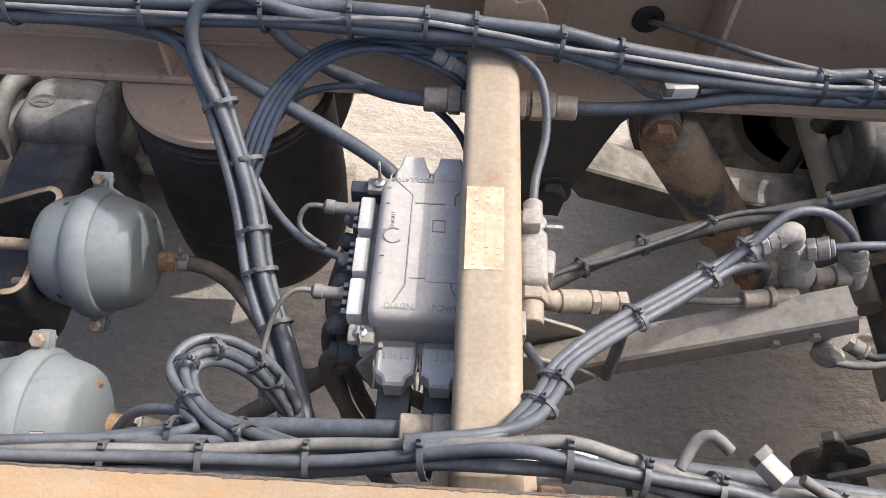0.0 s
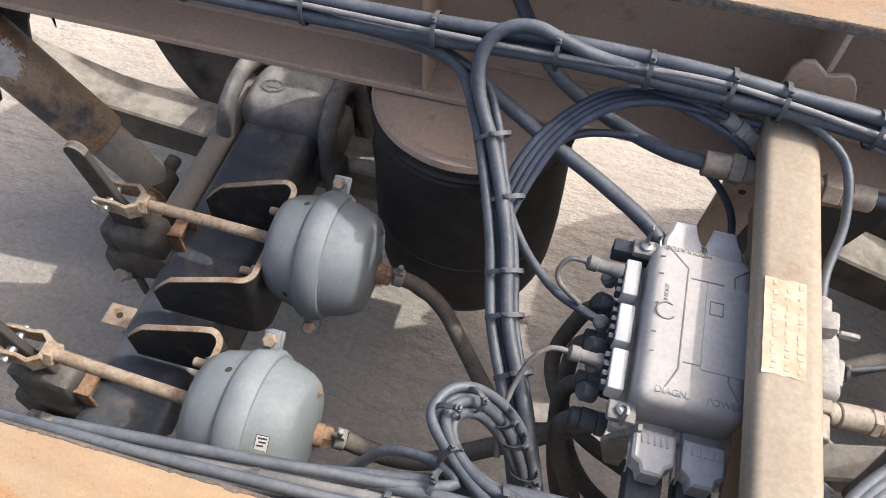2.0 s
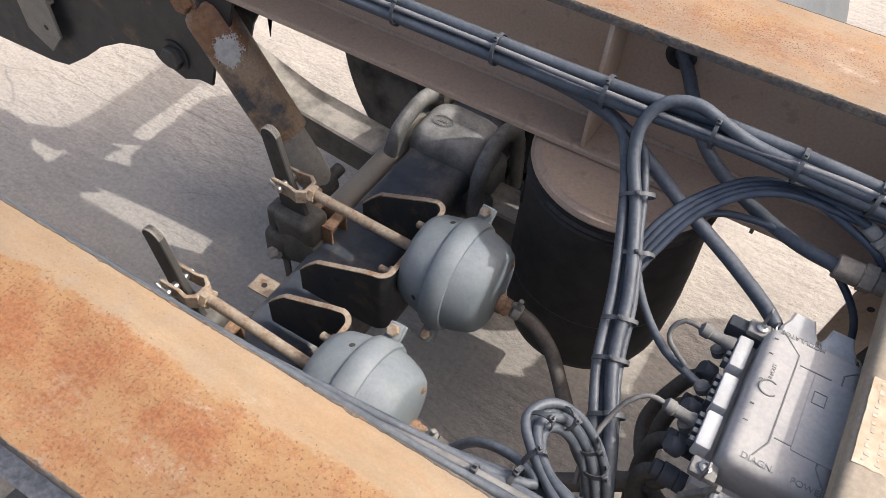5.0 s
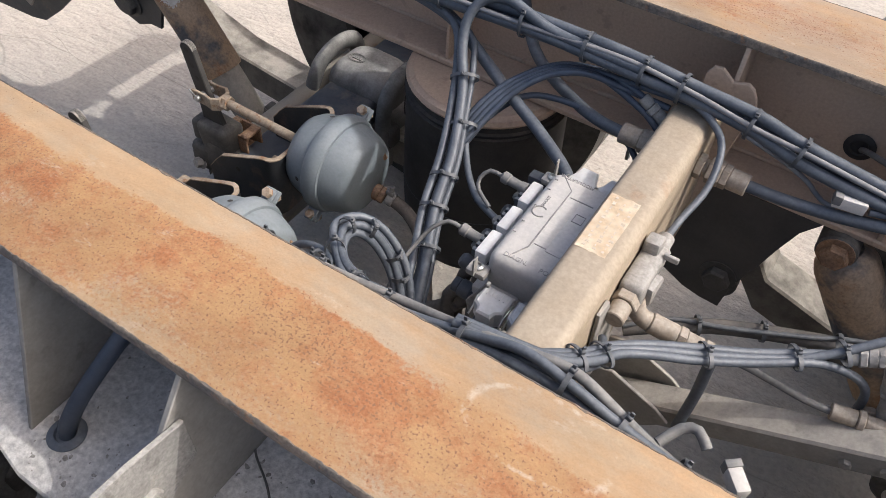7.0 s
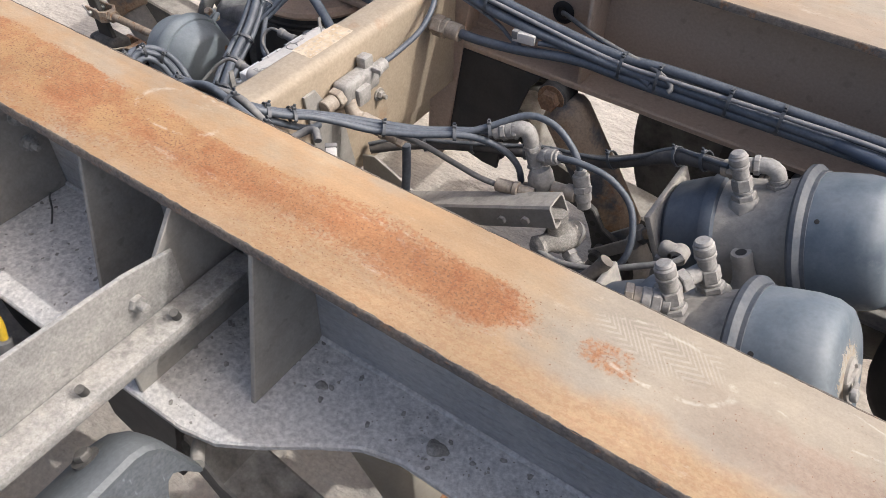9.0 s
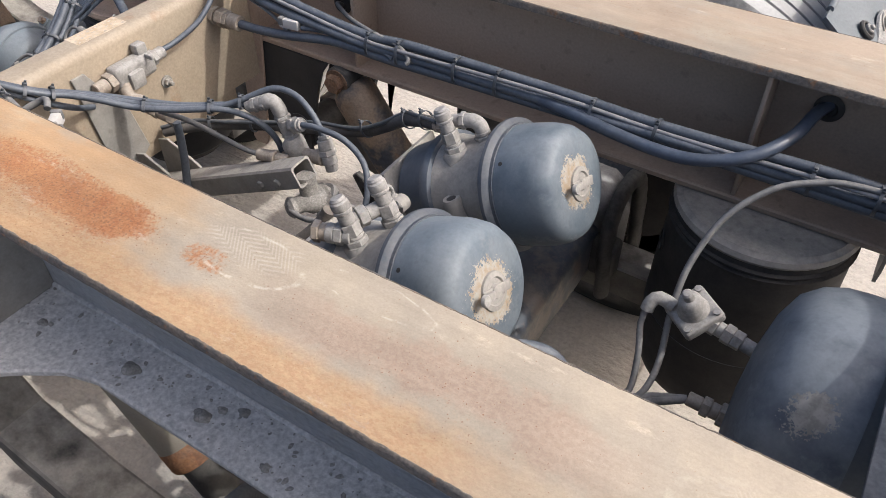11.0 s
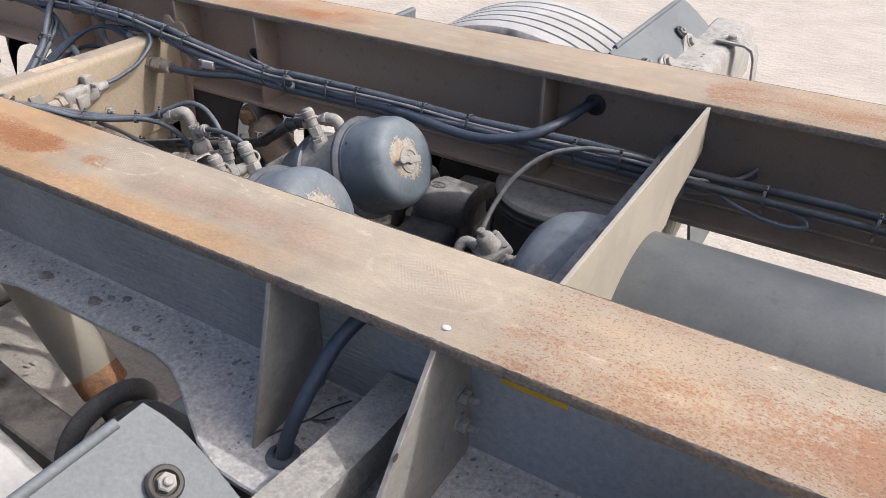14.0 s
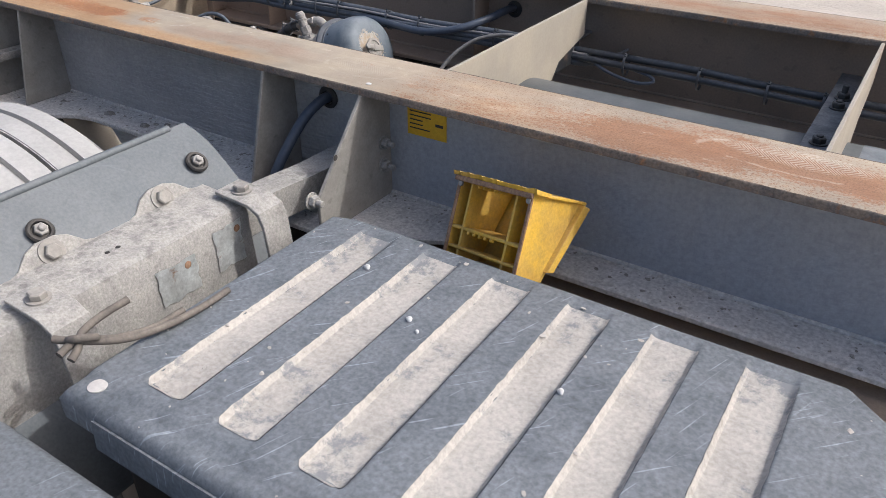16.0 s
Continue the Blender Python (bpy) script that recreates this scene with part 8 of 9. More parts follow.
def outrigger(s):
    """The dusty pressed-steel beam that carries the mudguard, with two bent straps over it."""
    t = thing("mudguard_bracket", "pale dust-crusted pressed steel mudguard beam with bent straps", "bracket", (1.42, MID + s * 0.95, 0.9), "mudguard beams")
    yi, yo = MID + s * 0.815, MID + s * 1.46
    sec = [(1.335, 0.840), (1.350, 0.978), (1.362, 0.988), (1.450, 0.984), (1.468, 0.976), (1.476, 0.958), (1.482, 0.832)]
    bm = prism(bmesh.new(), sec, "y", min(yi, yo), max(yi, yo), 0.003)
    for v in bm.verts:
        v.co.z += 0.002 * noise.noise(v.co * 12)
    beam = part("beam", bm, "crust", t, "dust-crusted beam")
    for y in (0.907, 1.121):
        c = MID + s * y
        pts = [(c - 0.090, 0.0), (c - 0.058, 0.010), (c - 0.036, 0.030), (c - 0.015, 0.038), (c + 0.015, 0.038), (c + 0.036, 0.030), (c + 0.058, 0.010), (c + 0.090, 0.0)]
        lean = Matrix.Translation((1.366, 0, 0.982)) @ Matrix.Rotation(radians(-28), 4, "Y")
        part("tab", prism(bmesh.new(), pts, "x", -0.004, 0.004, 0.001, lean), "crust", beam, "rounded lug of the beam")
        part("bolt", hexnut(bmesh.new(), lean @ Vector((0.004, c, 0.016)), lean.to_3x3() @ Vector((1, 0, 0)), 0.0135, 0.010, 0.021), "dusty", beam)
    # flakes of older paint and a rust run on the beam's rear face
    if s < 0:
        for c, top_, wide, deep in ((-0.448, 0.945, 0.080, 0.066), (-0.333, 0.960, 0.062, 0.078)):
            bm = bmesh.new()
            ring = []
            for k in range(40):
                a = 2 * math.pi * k / 40
                u, v = math.cos(a), math.sin(a)
                q = 0.5 / max(abs(u), abs(v)) * (1 + 0.16 * noise.noise(Vector((c * 9 + u * 2.3, v * 2.3, 1.0))))
                ring.append((c + u * q * wide, top_ - deep / 2 + v * q * deep))
            loop = [bm.verts.new((1.4775 + (0.958 - v) * 0.0476 + 0.0012, u, v)) for u, v in ring]
            bm.faces.new(loop)
            bmesh.ops.solidify(bm, geom=bm.faces[:], thickness=0.0008)
            flake = part("paint_flake", bm, "paint_flake", beam, "pale patch of older paint")
            part("rust_run", lathe(bmesh.new(), [(0.007, 0.0), (0.005, 0.0008), (0.0, 0.001)], (1.4775 + (0.958 - top_) * 0.0476 + 0.002, c + 0.022, top_ - 0.014), (1, 0, 0.05), 12), "rust", flake)
    for y in (0.812, 1.207):
        c = MID + s * y
        # strap: a flat on the beam's top that rolls over and hangs down beside it
        prof = [(1.425, 1.000), (1.505, 0.996), (1.530, 0.984), (1.540, 0.960), (1.548, 0.875)]
        strip = [(u, v) for u, v in prof] + [(u - 0.006 if u > 1.52 else u, v - 0.007) for u, v in reversed(prof)]
        strap_part = part("strap", prism(bmesh.new(), strip, "y", c - 0.030, c + 0.030, 0.001), "crust", t, "bent flat steel strap")
        part("bolt", hexnut(bmesh.new(), (1.462, c, 0.998), (0, 0, 1), 0.0135, 0.011, 0.018), "dusty", strap_part)
    # square arm from the rail's gusset
    pts = [(1.430, MID + s * 0.46, 0.915), (1.430, MID + s * 0.60, 0.918), (1.425, MID + s * 0.72, 0.925), (1.415, MID + s * 0.86, 0.925)]
    part("arm", sweep(bmesh.new(), smooth_path(pts), 0.046, 4), "crust", t)
    for y, z in ((0.93, 0.983), (0.955, 0.983), (1.045, 0.985), (1.065, 0.985)):
        part("drain_hole", lathe(bmesh.new(), [(0.0045, 0.002), (0.0, 0.0025)], (1.425 if y < 1 else 1.42, MID + s * y, z), (0, 0, 1), 10), "ink", beam)
    return t


def gusset_bolts():
    for at, way, r in (((1.529, -0.168, 0.951), (1, 0, 0), 0.015), ((1.529, 0.060, 0.985), (1, 0, 0), 0.013), ((1.529, 0.058, 0.935), (1, 0, 0), 0.014), ((-0.196, -0.084, 0.992), (1, 0, 0), 0.015), ((-0.196, 0.055, 1.02), (1, 0, 0), 0.013), ((-0.196, 0.055, 0.97), (1, 0, 0), 0.013), ((0.252, -0.089, 1.02), (1, 0, 0), 0.014)):
        t = thing("bolt", "dusty hexagon bolt through a gusset of the rail", "bolt", at, "gusset bolts")
        part("nut", hexnut(bmesh.new(), at, way, r * 0.88, 0.012, r * 1.15, 0.014), "crust", t)


for s in (-1, 1):
    outrigger(s)
    guard_bolts(s)
gusset_bolts()


def angle_outrigger(x, z, label):
    """A plate and flat bar reaching out from a gusset of the near rail."""
    t = thing("outrigger", label, "outrigger", (x, -0.3, z), "outriggers of the near rail")
    pts = [(-0.02, 1.055), (-0.09, 1.068), (-0.26, 1.078), (-0.80, 1.078), (-0.80, 0.93), (-0.10, 0.93), (-0.02, 0.985)]
    part("plate", prism(bmesh.new(), pts, "x", x + 0.0055, x + 0.0125, 0.001), "crust", t)
    if x > 0:
        part("flat_bar", box(bmesh.new(), (x + 0.013, -0.80, 0.962), (x + 0.058, 0.070, 0.984), 0.004), "crust", t)
        for y in (-0.06, -0.20):
            part("bolt_end", rod(bmesh.new(), (x + 0.042, y, 0.982), (x + 0.044, y - 0.004, 0.998), 0.006, 10), "cast", t)
    return t


angle_outrigger(0.248, 0.97, "dusty flat steel outrigger with an angle bar")
angle_outrigger(-0.200, 0.97, "dusty flat steel outrigger plate")


def storage_box():
    """A black plastic box whose moulded lid has dust lying in its hollows."""
    t = thing("storage_box", "dark plastic storage box with a ribbed lid full of pale dust", "storage box", (2.05, -0.46, 0.4))
    x0, x1, y0, y1, z = 1.594, 2.548, -0.742, -0.170, 0.955
    starts = [1.684 + 0.1315 * k for k in range(6)]

    def ease(v):
        v = min(max(v, 0.0), 1.0)
        return v * v * (3 - 2 * v)

    def far_edge(x):
        # the far corners are cut off
        return y1 - 0.85 * max(0.0, x - (x1 - 0.085)) - 0.35 * max(0.0, x0 + 0.05 - x)

    def height(x, y):
        low = 0.0
        for a in starts:
            low = max(low, ease((x - a + 0.003) / 0.008) * ease((a + 0.069 - x) / 0.010))
        low *= ease((y + 0.673) / 0.010) * ease((far_edge(x) - 0.004 - y) / 0.085)
        rim = min(x - x0, x1 - x, far_edge(x) - y, y - y0)
        return z - 0.011 * low - 0.016 * (1 - min(rim / 0.016, 1.0)) ** 2 + 0.0012 * noise.noise(Vector((x * 6, y * 6, 4))) - 0.004 * ease((-0.690 - y) / 0.02)
    bm = bmesh.new()
    nx, ny = 300, 120
    grid = []
    for i in range(nx + 1):
        x = x0 + (x1 - x0) * i / nx
        grid.append([bm.verts.new((x, y, height(x, y))) for y in [y0 + (far_edge(x) - y0) * (1 - (1 - k / ny) ** 1.25) for k in range(ny + 1)]])
    for a, b in zip(grid, grid[1:]):
        for k in range(ny):
            bm.faces.new((a[k], b[k], b[k + 1], a[k + 1]))
    # skirt hanging from the lid's border
    ring = [grid[i][0] for i in range(nx + 1)] + grid[nx][1:] + [grid[i][ny] for i in range(nx - 1, -1, -1)] + grid[0][ny - 1:0:-1]
    hem = [bm.verts.new(v.co + Vector((0, 0, -0.034))) for v in ring]
    inner = [bm.verts.new(v.co + Vector((0.004 if v.co.x < x0 + 0.01 else 0, 0.004 if v.co.y < y0 + 0.01 else 0, -0.030))) for v in ring]
    for i in range(len(ring)):
        k = (i + 1) % len(ring)
        bm.faces.new((ring[i], hem[i], hem[k], ring[k]))
        bm.faces.new((hem[i], inner[i], inner[k], hem[k]))
    lid = part("lid", bm, "lid", t)
    # dust in the hollows, with slightly uneven borders
    for q, a in enumerate(starts):
        bm = bmesh.new()
        rows = []
        for k in range(150):
            y = -0.6735 + 0.0031 * k
            round_ = 0.012 * max(0.0, 1 - k / 4) ** 2
            lo = a - 0.002 + round_ + 0.0012 * noise.noise(Vector((q * 5, y * 60, 1)))
            hi = a + 0.067 - round_ + 0.0016 * noise.noise(Vector((q * 5, y * 45, 6)))
            rows.append([bm.verts.new((x, y, height(x, y) + 0.0010 + 0.0009 * noise.noise(Vector((x * 60, y * 60, q))))) for x in [lo + (hi - lo) * i / 12 for i in range(13)]])
        for b, c in zip(rows, rows[1:]):
            for i in range(12):
                bm.faces.new((b[i], b[i + 1], c[i + 1], c[i]))
        part("dust_layer", bm, "lid_dust", lid, "pale dust lying in a hollow, worn thin in places")
    part("rivet", lathe(bmesh.new(), [(0.013, 0), (0.013, 0.0015), (0.006, 0.003), (0.0, 0.0032)], (1.637, -0.710, z - 0.003), (0, 0, 1), 20), "plastic", lid, "pale rivet in a chalky ring")
    lip = [(y0 - 0.004, z - 0.020), (y0 + 0.004, z - 0.024), (y0 + 0.004, z - 0.060), (y0 - 0.008, z - 0.066)]
    part("lip", prism(bmesh.new(), lip, "x", x0 + 0.07, x1 - 0.02, 0.002), "lid", lid)
    part("body", box(bmesh.new(), (x0 + 0.03, y0 + 0.035, 0.42), (x1 - 0.04, y1 - 0.03, z - 0.05), 0.03, seg=3), "rubber", t)
    # widened to cover sunlit ground; its brown stands in for ground in shade
    part("carrier", box(bmesh.new(), (x0 + 0.02, y1 + 0.012, 0.800), (x1 + 0.6, 0.090, 0.816), 0.003), "rail_in", t, "brown flat carrier, widened under the rail's foot in place of shaded ground")
    for x, y, r in ((1.900, -0.375, 0.0045), (1.925, -0.392, 0.0030), (1.765, -0.300, 0.0050), (2.152, -0.395, 0.0045)):
        bm = bmesh.new()
        bmesh.ops.create_icosphere(bm, subdivisions=2, radius=r)
        for v in bm.verts:
            v.co = v.co * (1 + 0.3 * noise.noise(v.co * 300)) + Vector((x, y, height(x, y) + r * 0.7))
        tagged(part("pebble", bm, "white"), "tiny pale pebble lying on a lid or rail", "pebble", "pebbles")
    return t


storage_box()
for x, y in ((1.526, 0.027),):
    bm = bmesh.new()
    bmesh.ops.create_icosphere(bm, subdivisions=2, radius=0.005, matrix=Matrix.Translation((x, y, TOP + 0.0012)) @ Matrix.Diagonal((1.3, 1, 0.3, 1)))
    tagged(part("pebble", bm, "white"), "tiny pale pebble lying on a lid or rail", "pebble", "pebbles")
# second box in front of the first
t = thing("storage_box", "dark blue-grey plastic box beside the ribbed one", "storage box", (2.0, -1.1, 0.4))
part("lid", box(bmesh.new(), (1.50, -1.40, 0.85), (2.50, -0.786, 0.90), 0.02, seg=4), "lid", t)
part("body", box(bmesh.new(), (1.53, -1.37, 0.42), (2.47, -0.82, 0.852), 0.02, seg=2), "navy", t)


def wheel_chock():
    """A yellow plastic wheel chock, open towards the side, hung between the rail and the box."""
    t = thing("wheel_chock", "yellow plastic wheel chock, ribbed and open at the back", "wheel chock", (1.90, -0.06, 0.95))
    m = pose(1.805, -0.136, 0.910, -25.5, -10.5, -16.2)
    W, Hh, D = 0.175, 0.1465, 0.118

    def slab(name, lo, hi, label="", mat="yellow"):
        return part(name, box(bmesh.new(), lo, hi, 0.0015, m, 1), mat, t, label)
    foot = 0.062          # the chock tapers towards its foot
    side = [(0.0, 0.0), (foot, 0.0), (D, Hh - 0.006), (0.0, Hh)]
    part("side_wall", prism(bmesh.new(), side, "x", 0.0, 0.005, 0.001, m), "yellow", t)
    part("side_wall", prism(bmesh.new(), side, "x", W - 0.005, W, 0.001, m), "yellow", t)
    for x in (0.030, 0.138):
        part("rib", prism(bmesh.new(), [(0.002, 0.0), (foot - 0.004, 0.0), (D - 0.006, Hh - 0.008), (0.002, Hh - 0.008)], "x", x - 0.0025, x + 0.0025, 0.0008, m), "yellow", t)
    slab("floor_web", (0.032, 0.002, 0.052), (0.136, 0.075, 0.058))
    slab("cross_web", (0.005, 0.0, 0.052), (0.028, 0.030, 0.058))
    slab("cross_web", (0.140, 0.0, 0.052), (W - 0.005, 0.030, 0.058))
    slab("cross_web", (0.005, 0.0, 0.018), (W - 0.005, 0.034, 0.023))
    back = [(foot, 0.0), (foot + 0.006, 0.0), (D + 0.006, Hh - 0.006), (D, Hh - 0.006)]
    part("back_wall", prism(bmesh.new(), back, "x", 0.0, W, 0.001, m), "yellow", t)
    part("flange", prism(bmesh.new(), [(foot + 0.004, 0.02), (foot + 0.020, 0.02), (D + 0.020, Hh - 0.01), (D + 0.002, Hh - 0.006)], "x", W - 0.001, W + 0.010, 0.001, m), "yellow", t)
    # worn top plate with a ragged front lip and an opening broken through it
    bm = bmesh.new()
    k = 26
    top = []
    for i in range(k + 1):
        x = -0.012 + (W + 0.022) * i / k
        rag = 0.006 * noise.noise(Vector((i * 0.9, 2.0, 0.3)))
        end = 0.030 + 0.006 * noise.noise(Vector((i * 0.7, 5.0, 0.3)))
        top.append(((x, -0.010 + rag, Hh + 0.004 + 0.5 * rag), (x, -0.006 + rag, Hh - 0.003), (x, end, Hh - 0.004), (x, end, Hh + 0.002)))
    vs = [[bm.verts.new(m @ Vector(p)) for p in row] for row in top]
    for a, b in zip(vs, vs[1:]):
        for j in range(4):
            bm.faces.new((a[j], b[j], b[(j + 1) % 4], a[(j + 1) % 4]))
    bm.faces.new(vs[0])
    bm.faces.new(vs[-1][::-1])
    part("top_plate", bm, "yellow", t, "worn yellow top plate with a ragged lip")
    slab("top_strip", (-0.004, 0.028, Hh - 0.006), (0.036, D, Hh))
    slab("top_strip", (0.084, 0.028, Hh - 0.006), (0.112, D + 0.004, Hh))
    slab("top_strip", (0.160, 0.028, Hh - 0.006), (W + 0.006, D + 0.012, Hh))
    for a, b in ((0.036, 0.084), (0.112, 0.160)):
        slab("top_strip", (a, D - 0.030, Hh - 0.006), (b, D + 0.004, Hh))
        slab("top_strip", (a, 0.026, Hh - 0.006), (b, 0.044, Hh))
    slab("rubbed_edge", (-0.006, -0.009, Hh - 0.012), (W + 0.004, -0.003, Hh - 0.003), "brown rubbed edge", "rust")
    slab("rubbed_edge", (-0.002, -0.003, 0.004), (0.006, 0.001, Hh - 0.012), "", "rust")
    slab("rubbed_edge", (W - 0.006, -0.003, 0.004), (W + 0.002, 0.001, Hh - 0.012), "", "rust")
    for k in range(5):
        slab("tooth", (0.044 + k * 0.013, 0.002, Hh - 0.018), (0.048 + k * 0.013, 0.02, Hh - 0.004))
    for k in range(5):
        slab("tooth", (0.044 + k * 0.014, 0.0, 0.047), (0.049 + k * 0.014, 0.01, 0.053))
    for x in (0.006, W - 0.006):
        part("screw", lathe(bmesh.new(), [(0.005, 0), (0.005, 0.004), (0.0, 0.0045)], m @ Vector((x, 0.0, Hh - 0.016)), m.to_3x3() @ Vector((0, -1, 0)), 12), "dusty", t)
    return t


wheel_chock()


def yellow_sign():
    t = thing("warning_sticker", "yellow sticker with dark print on the rail's web", "sticker", (1.62, 0.087, 1.036))
    y = NEAR - 0.0045
    plate = part("sheet", box(bmesh.new(), (1.574, y - 0.001, 1.008), (1.668, y, 1.068), 0.0), "sign", t)
    rng = random.Random(2)
    for k in range(5):
        w = rng.uniform(0.03, 0.052)
        part("print_bar", box(bmesh.new(), (1.580, y - 0.0016, 1.058 - k * 0.009), (1.580 + w, y - 0.0009, 1.0605 - k * 0.009), 0.0), "ink", plate)
    part("print_bar", box(bmesh.new(), (1.642, y - 0.0016, 1.036), (1.660, y - 0.0009, 1.042), 0.0), "ink", plate)
    return t


yellow_sign()
# slack rubber cords over the beam
for pts in ([(1.628, -0.470, 0.962), (1.630, -0.520, 0.963), (1.626, -0.580, 0.966), (1.612, -0.640, 0.974), (1.585, -0.688, 0.990), (1.556, -0.708, 0.994)],
            [(1.614, -0.545, 0.964), (1.615, -0.600, 0.968), (1.604, -0.650, 0.978), (1.586, -0.692, 0.994), (1.588, -0.722, 0.990)],
            [(1.572, -0.600, 1.000), (1.570, -0.640, 0.998), (1.578, -0.680, 0.996), (1.596, -0.700, 0.990), (1.602, -0.716, 0.984)]):
    hose("rubber_cord", pts, 0.0056, "hose_brown", "slack grey rubber cord lying over the mudguard beam", "cord", "rubber cords")
hose("rubber_cord", [(1.590, -0.668, 0.984), (1.602, -0.678, 0.998), (1.596, -0.696, 1.004), (1.580, -0.700, 0.998), (1.576, -0.688, 0.986)], 0.0056, "hose_brown", "slack grey rubber cord knotted round two others", "cord", "rubber cords")


def tail_bundle():
    """The heap of hoses, a plug and yellow cable hanging under the near rail's foot."""
    hose("yellow_cable", [(-0.42, -0.27, 0.80), (-0.30, -0.205, 0.86), (-0.21, -0.165, 0.87), (-0.13, -0.140, 0.84), (-0.085, -0.150, 0.79)], 0.0065, "cable_yellow", "bright yellow cable arching under the rail", "cable", "yellow cables")
    hose("yellow_cable", [(-0.26, -0.33, 0.80), (-0.19, -0.26, 0.85), (-0.13, -0.20, 0.88), (-0.085, -0.16, 0.87), (-0.055, -0.155, 0.83), (-0.045, -0.165, 0.79)], 0.0065, "cable_yellow", "bright yellow cable arching under the rail", "cable", "yellow cables")
    for k, (dx, dy) in enumerate(((0, 0), (0.03, -0.012), (0.055, -0.005), (0.075, -0.02))):
        hose("air_hose", [(-0.32 + dx, -0.16 + dy, 0.80), (-0.22 + dx, -0.175 + dy, 0.83), (-0.14 + dx, -0.215 + dy, 0.81), (-0.08 + dx, -0.27 + dy, 0.76), (-0.04 + dx, -0.34 + dy, 0.70)], 0.010, "hose" if k < 2 else "cable", "grey hose hanging in a heap below the rail", group="hoses below the near rail")
    t = thing("pipe_fitting", "dusty cast coupling with hoses below the rail", "pipe fitting", (-0.17, -0.27, 0.72), "pipe fittings")
    bm = box(bmesh.new(), (-0.24, -0.34, 0.70), (-0.13, -0.235, 0.80), 0.025, seg=4)
    for v in bm.verts:
        v.co += Vector((1, 1, 1)) * 0.008 * noise.noise(v.co * 35)
    part("body", bm, "alloy", t)
    stack(t, (-0.15, -0.26, 0.79), (0.5, 0.2, 0.8), [("hex_nut", 0.014, 0.02, 6), ("sleeve", 0.03, 0.016, 18)], "alloy")
    stack(t, (-0.045, -0.165, 0.795), (0.1, -0.2, -1), [("sleeve", 0.035, 0.013, 18), ("hex_nut", 0.014, 0.017, 6), ("sleeve", 0.05, 0.012, 18)], "cable")


tail_bundle()


def front_hanger():
    """The flame-cut frame plate ahead of the first far axle, with an arched lower edge."""
    t = thing("hanger_frame", "dark flame-cut hanger frame plate with an arched lower edge", "hanger frame", (-1.8, 0.905, 0.6))
    pts = [(-2.35, 0.843), (-2.35, 0.35), (-2.0, 0.37), (-1.93, 0.385), (-1.83, 0.455), (-1.75, 0.52), (-1.66, 0.57), (-1.607, 0.585), (-1.54, 0.60), (-1.50, 0.572), (-1.45, 0.555), (-1.40, 0.575), (-1.36, 0.575), (-1.33, 0.66), (-1.27, 0.76), (-1.24, 0.843)]
    part("plate", prism(bmesh.new(), pts, "y", 0.900, 0.910, 0.0015), "black", t, "dark arched steel plate")
    part("plate", prism(bmesh.new(), [(u, v + 0.02) for u, v in pts[:-1]] + [(-1.24, 0.843)], "y", 1.03, 1.04, 0.0015), "black", t)
    part("web", box(bmesh.new(), (-2.34, 0.911, 0.66), (-1.45, 1.029, 0.67), 0.001), "black", t)
    tab = part("tab", prism(bmesh.new(), [(-1.99, 0.50), (-1.92, 0.455), (-1.86, 0.52), (-1.86, 0.74), (-1.99, 0.74)], "y", 0.868, 0.876, 0.001), "dusty", t, "pale dusty bracket with a hole")
    part("tab_arm", box(bmesh.new(), (-1.98, 0.876, 0.60), (-1.88, 0.901, 0.61), 0.001), "dusty", tab)
    part("hole", lathe(bmesh.new(), [(0.008, 0), (0.0, 0.0006)], (-1.905, 0.8678, 0.535), (0, -1, 0), 14), "ink", tab)
    part("pivot_bolt", hexnut(bmesh.new(), (-1.46, 0.899, 0.62), (0, -1, 0), 0.03, 0.02, 0.04), "cast", t)
    return t


front_hanger()


def dirt(name, spots, seed, count, label, mat="mud"):
    """Grit and crumbs of dirt lying thinly over flat faces: (x0, x1, y0, y1, z, weight)."""
    rng = random.Random(seed)
    bm = bmesh.new()
    total = sum(q[5] for q in spots)
    for x0, x1, y0, y1, z, weight in spots:
        for _ in range(int(count * weight / total)):
            x, y = rng.uniform(x0, x1), rng.uniform(y0, y1)
            if noise.noise(Vector((x * 6, y * 6, 3))) < rng.uniform(-0.6, 0.3):
                continue
            r = 0.0009 + 0.0034 * rng.random() ** 4
            got = bmesh.ops.create_icosphere(bm, subdivisions=1, radius=r, matrix=Matrix.Translation((x, y, z)) @ Matrix.Rotation(rng.uniform(0, 6), 4, "Z") @ Matrix.Diagonal((1.5, 1.0, 0.45, 1)))
            for v in got["verts"]:
                v.co += Vector((rng.uniform(-1, 1), rng.uniform(-1, 1), 0)) * r * 0.3
    return tagged(part(name, bm, mat), label, "dirt", kind="stuff")


dirt("dirt_crumbs", ((-0.44, 0.36, -0.12, 0.085, LOW, 5), (0.36, 1.2, 0.0, 0.085, LOW, 3), (1.22, 1.55, -0.10, 0.085, LOW, 3), (1.55, 2.8, 0.0, 0.085, LOW, 3)), 5, 1500, "grit and crumbs of dry dirt on the rail's foot")
dirt("dust_grit", ((1.60, 2.50, -0.74, -0.19, 0.955, 1),), 8, 150, "pale grit lying on the storage box lid", "caked_dust")


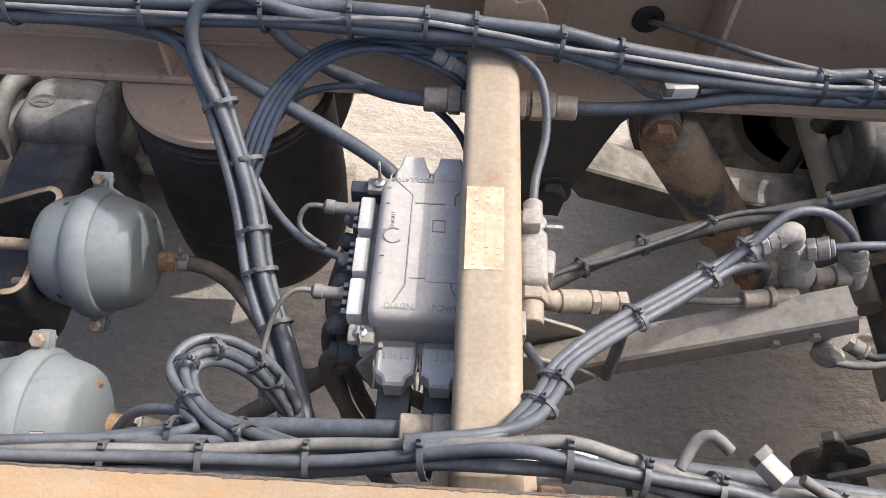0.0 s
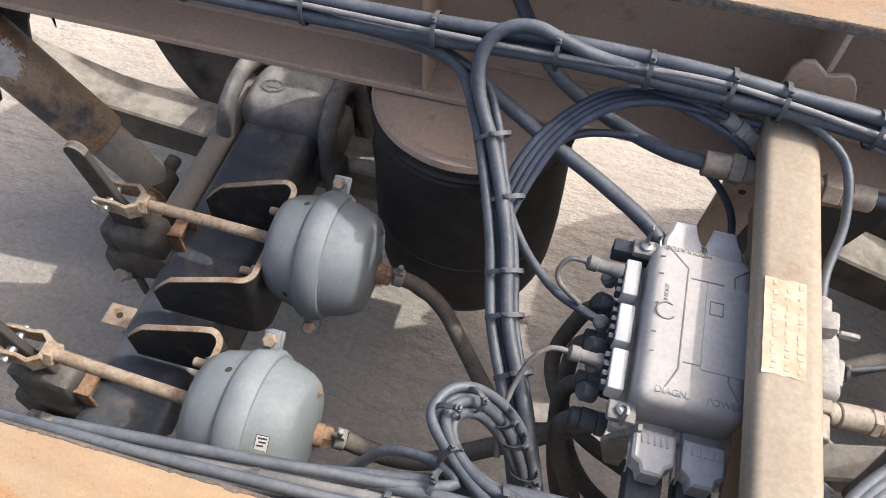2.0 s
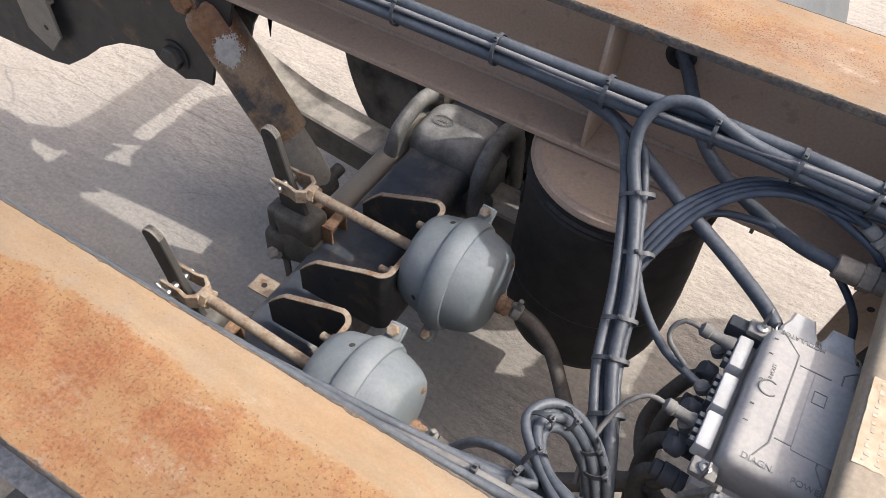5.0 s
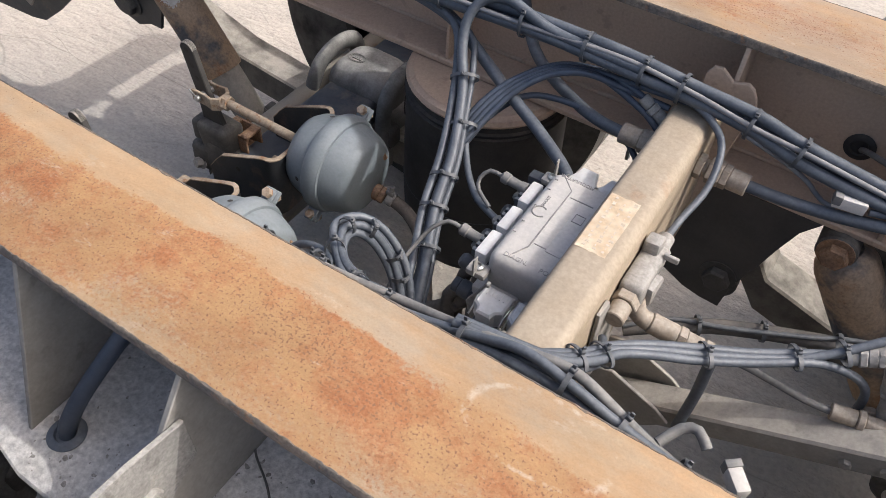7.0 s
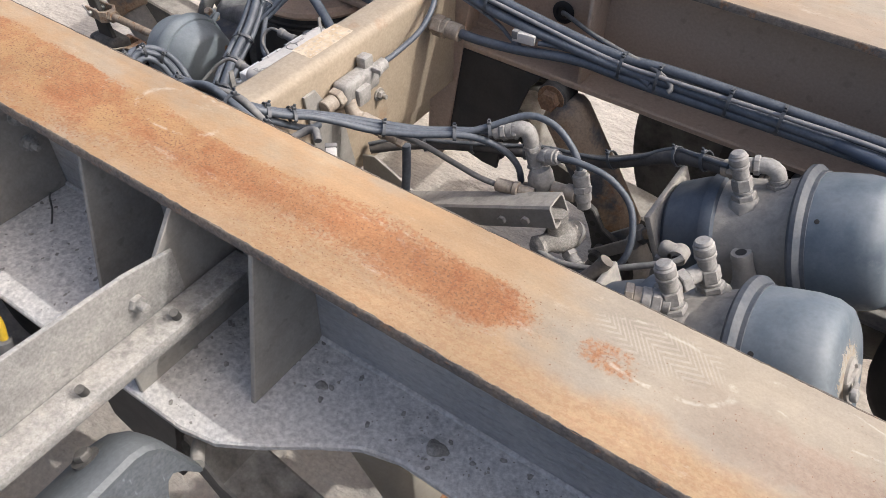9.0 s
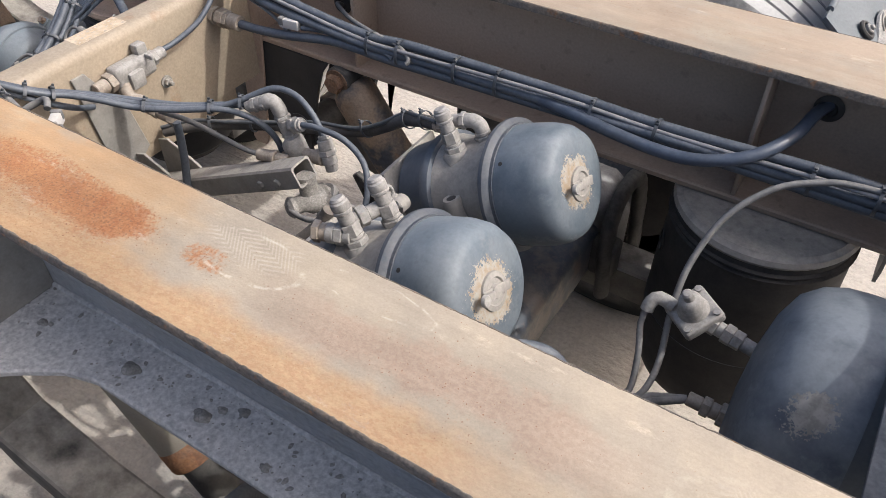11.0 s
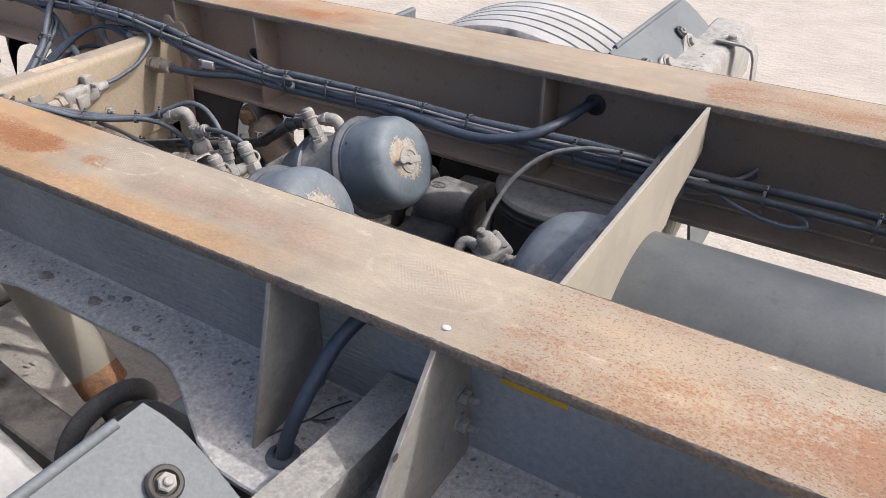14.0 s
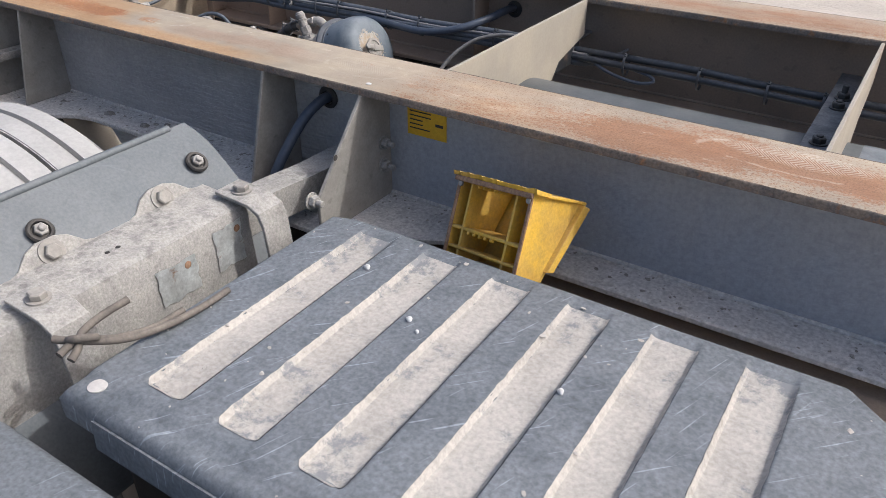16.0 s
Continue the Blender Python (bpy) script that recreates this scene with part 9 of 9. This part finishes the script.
def mud_spot():
    """A splash of dried mud on the tank's dished end."""
    t = bmesh.new()
    out = Vector((1.405, 0.670, 0.630))
    ring = []
    way = Vector((-0.80, 0.40, -0.45)).normalized()
    u = way.cross(Vector((0, 0, 1))).normalized()
    v = u.cross(way)
    hub = t.verts.new(out + way * 0.004)
    for k in range(28):
        a = 2 * math.pi * k / 28
        r = 0.030 * (1 + 0.55 * noise.noise(Vector((math.cos(a) * 2, math.sin(a) * 2, 7))))
        ring.append(t.verts.new(out + (u * math.cos(a) + v * math.sin(a)) * r - way * r * 0.10))
    for k in range(28):
        t.faces.new((hub, ring[k], ring[(k + 1) % 28]))
    return tagged(part("mud_splash", t, "mud"), "dried pale mud splash on the tank's dished end", "mud")


mud_spot()


def clod(x, y, z, r):
    bm = bmesh.new()
    bmesh.ops.create_icosphere(bm, subdivisions=3, radius=r)
    for v in bm.verts:
        v.co *= 1 + 0.5 * noise.noise(v.co * (1.3 / r) + Vector((x * 9, y * 7, 0)))
        v.co = Vector((v.co.x * 1.3 + x, v.co.y + y, max(v.co.z * 0.6, -0.001) + z))
    tagged(part("dirt_clod", bm, "mud"), "dry crumbly clod of dirt on the rail's foot", "dirt clod", "clods of dirt on the rail's foot")


for x, y, r in ((0.627, 0.037, 0.012), (0.775, 0.033, 0.011), (0.442, 0.025, 0.007), (0.791, 0.055, 0.006), (0.819, 0.068, 0.007), (0.90, 0.02, 0.006), (-0.02, 0.04, 0.007), (0.18, 0.01, 0.006), (1.42, 0.02, 0.008)):
    clod(x, y, LOW, r)


def twig(points):
    bm = sweep(bmesh.new(), smooth_path(points, 0.006), 0.0016, 6)
    tagged(part("twig", bm, "cast"), "thin dark crooked twig lying in the dust", "twig", "twigs on the rail's foot")


twig([(1.268, -0.048, LOW + 0.002), (1.280, -0.026, LOW + 0.004), (1.292, -0.004, LOW + 0.003), (1.305, 0.018, LOW + 0.006), (1.312, 0.044, LOW + 0.004), (1.330, 0.072, LOW + 0.005)])
twig([(1.300, 0.010, LOW + 0.004), (1.318, 0.014, LOW + 0.007), (1.330, 0.030, LOW + 0.006)])
twig([(-0.200, 0.056, LOW + 0.003), (-0.186, 0.045, LOW + 0.005), (-0.166, 0.034, LOW + 0.003), (-0.150, 0.024, LOW + 0.004), (-0.130, 0.008, LOW + 0.003)])
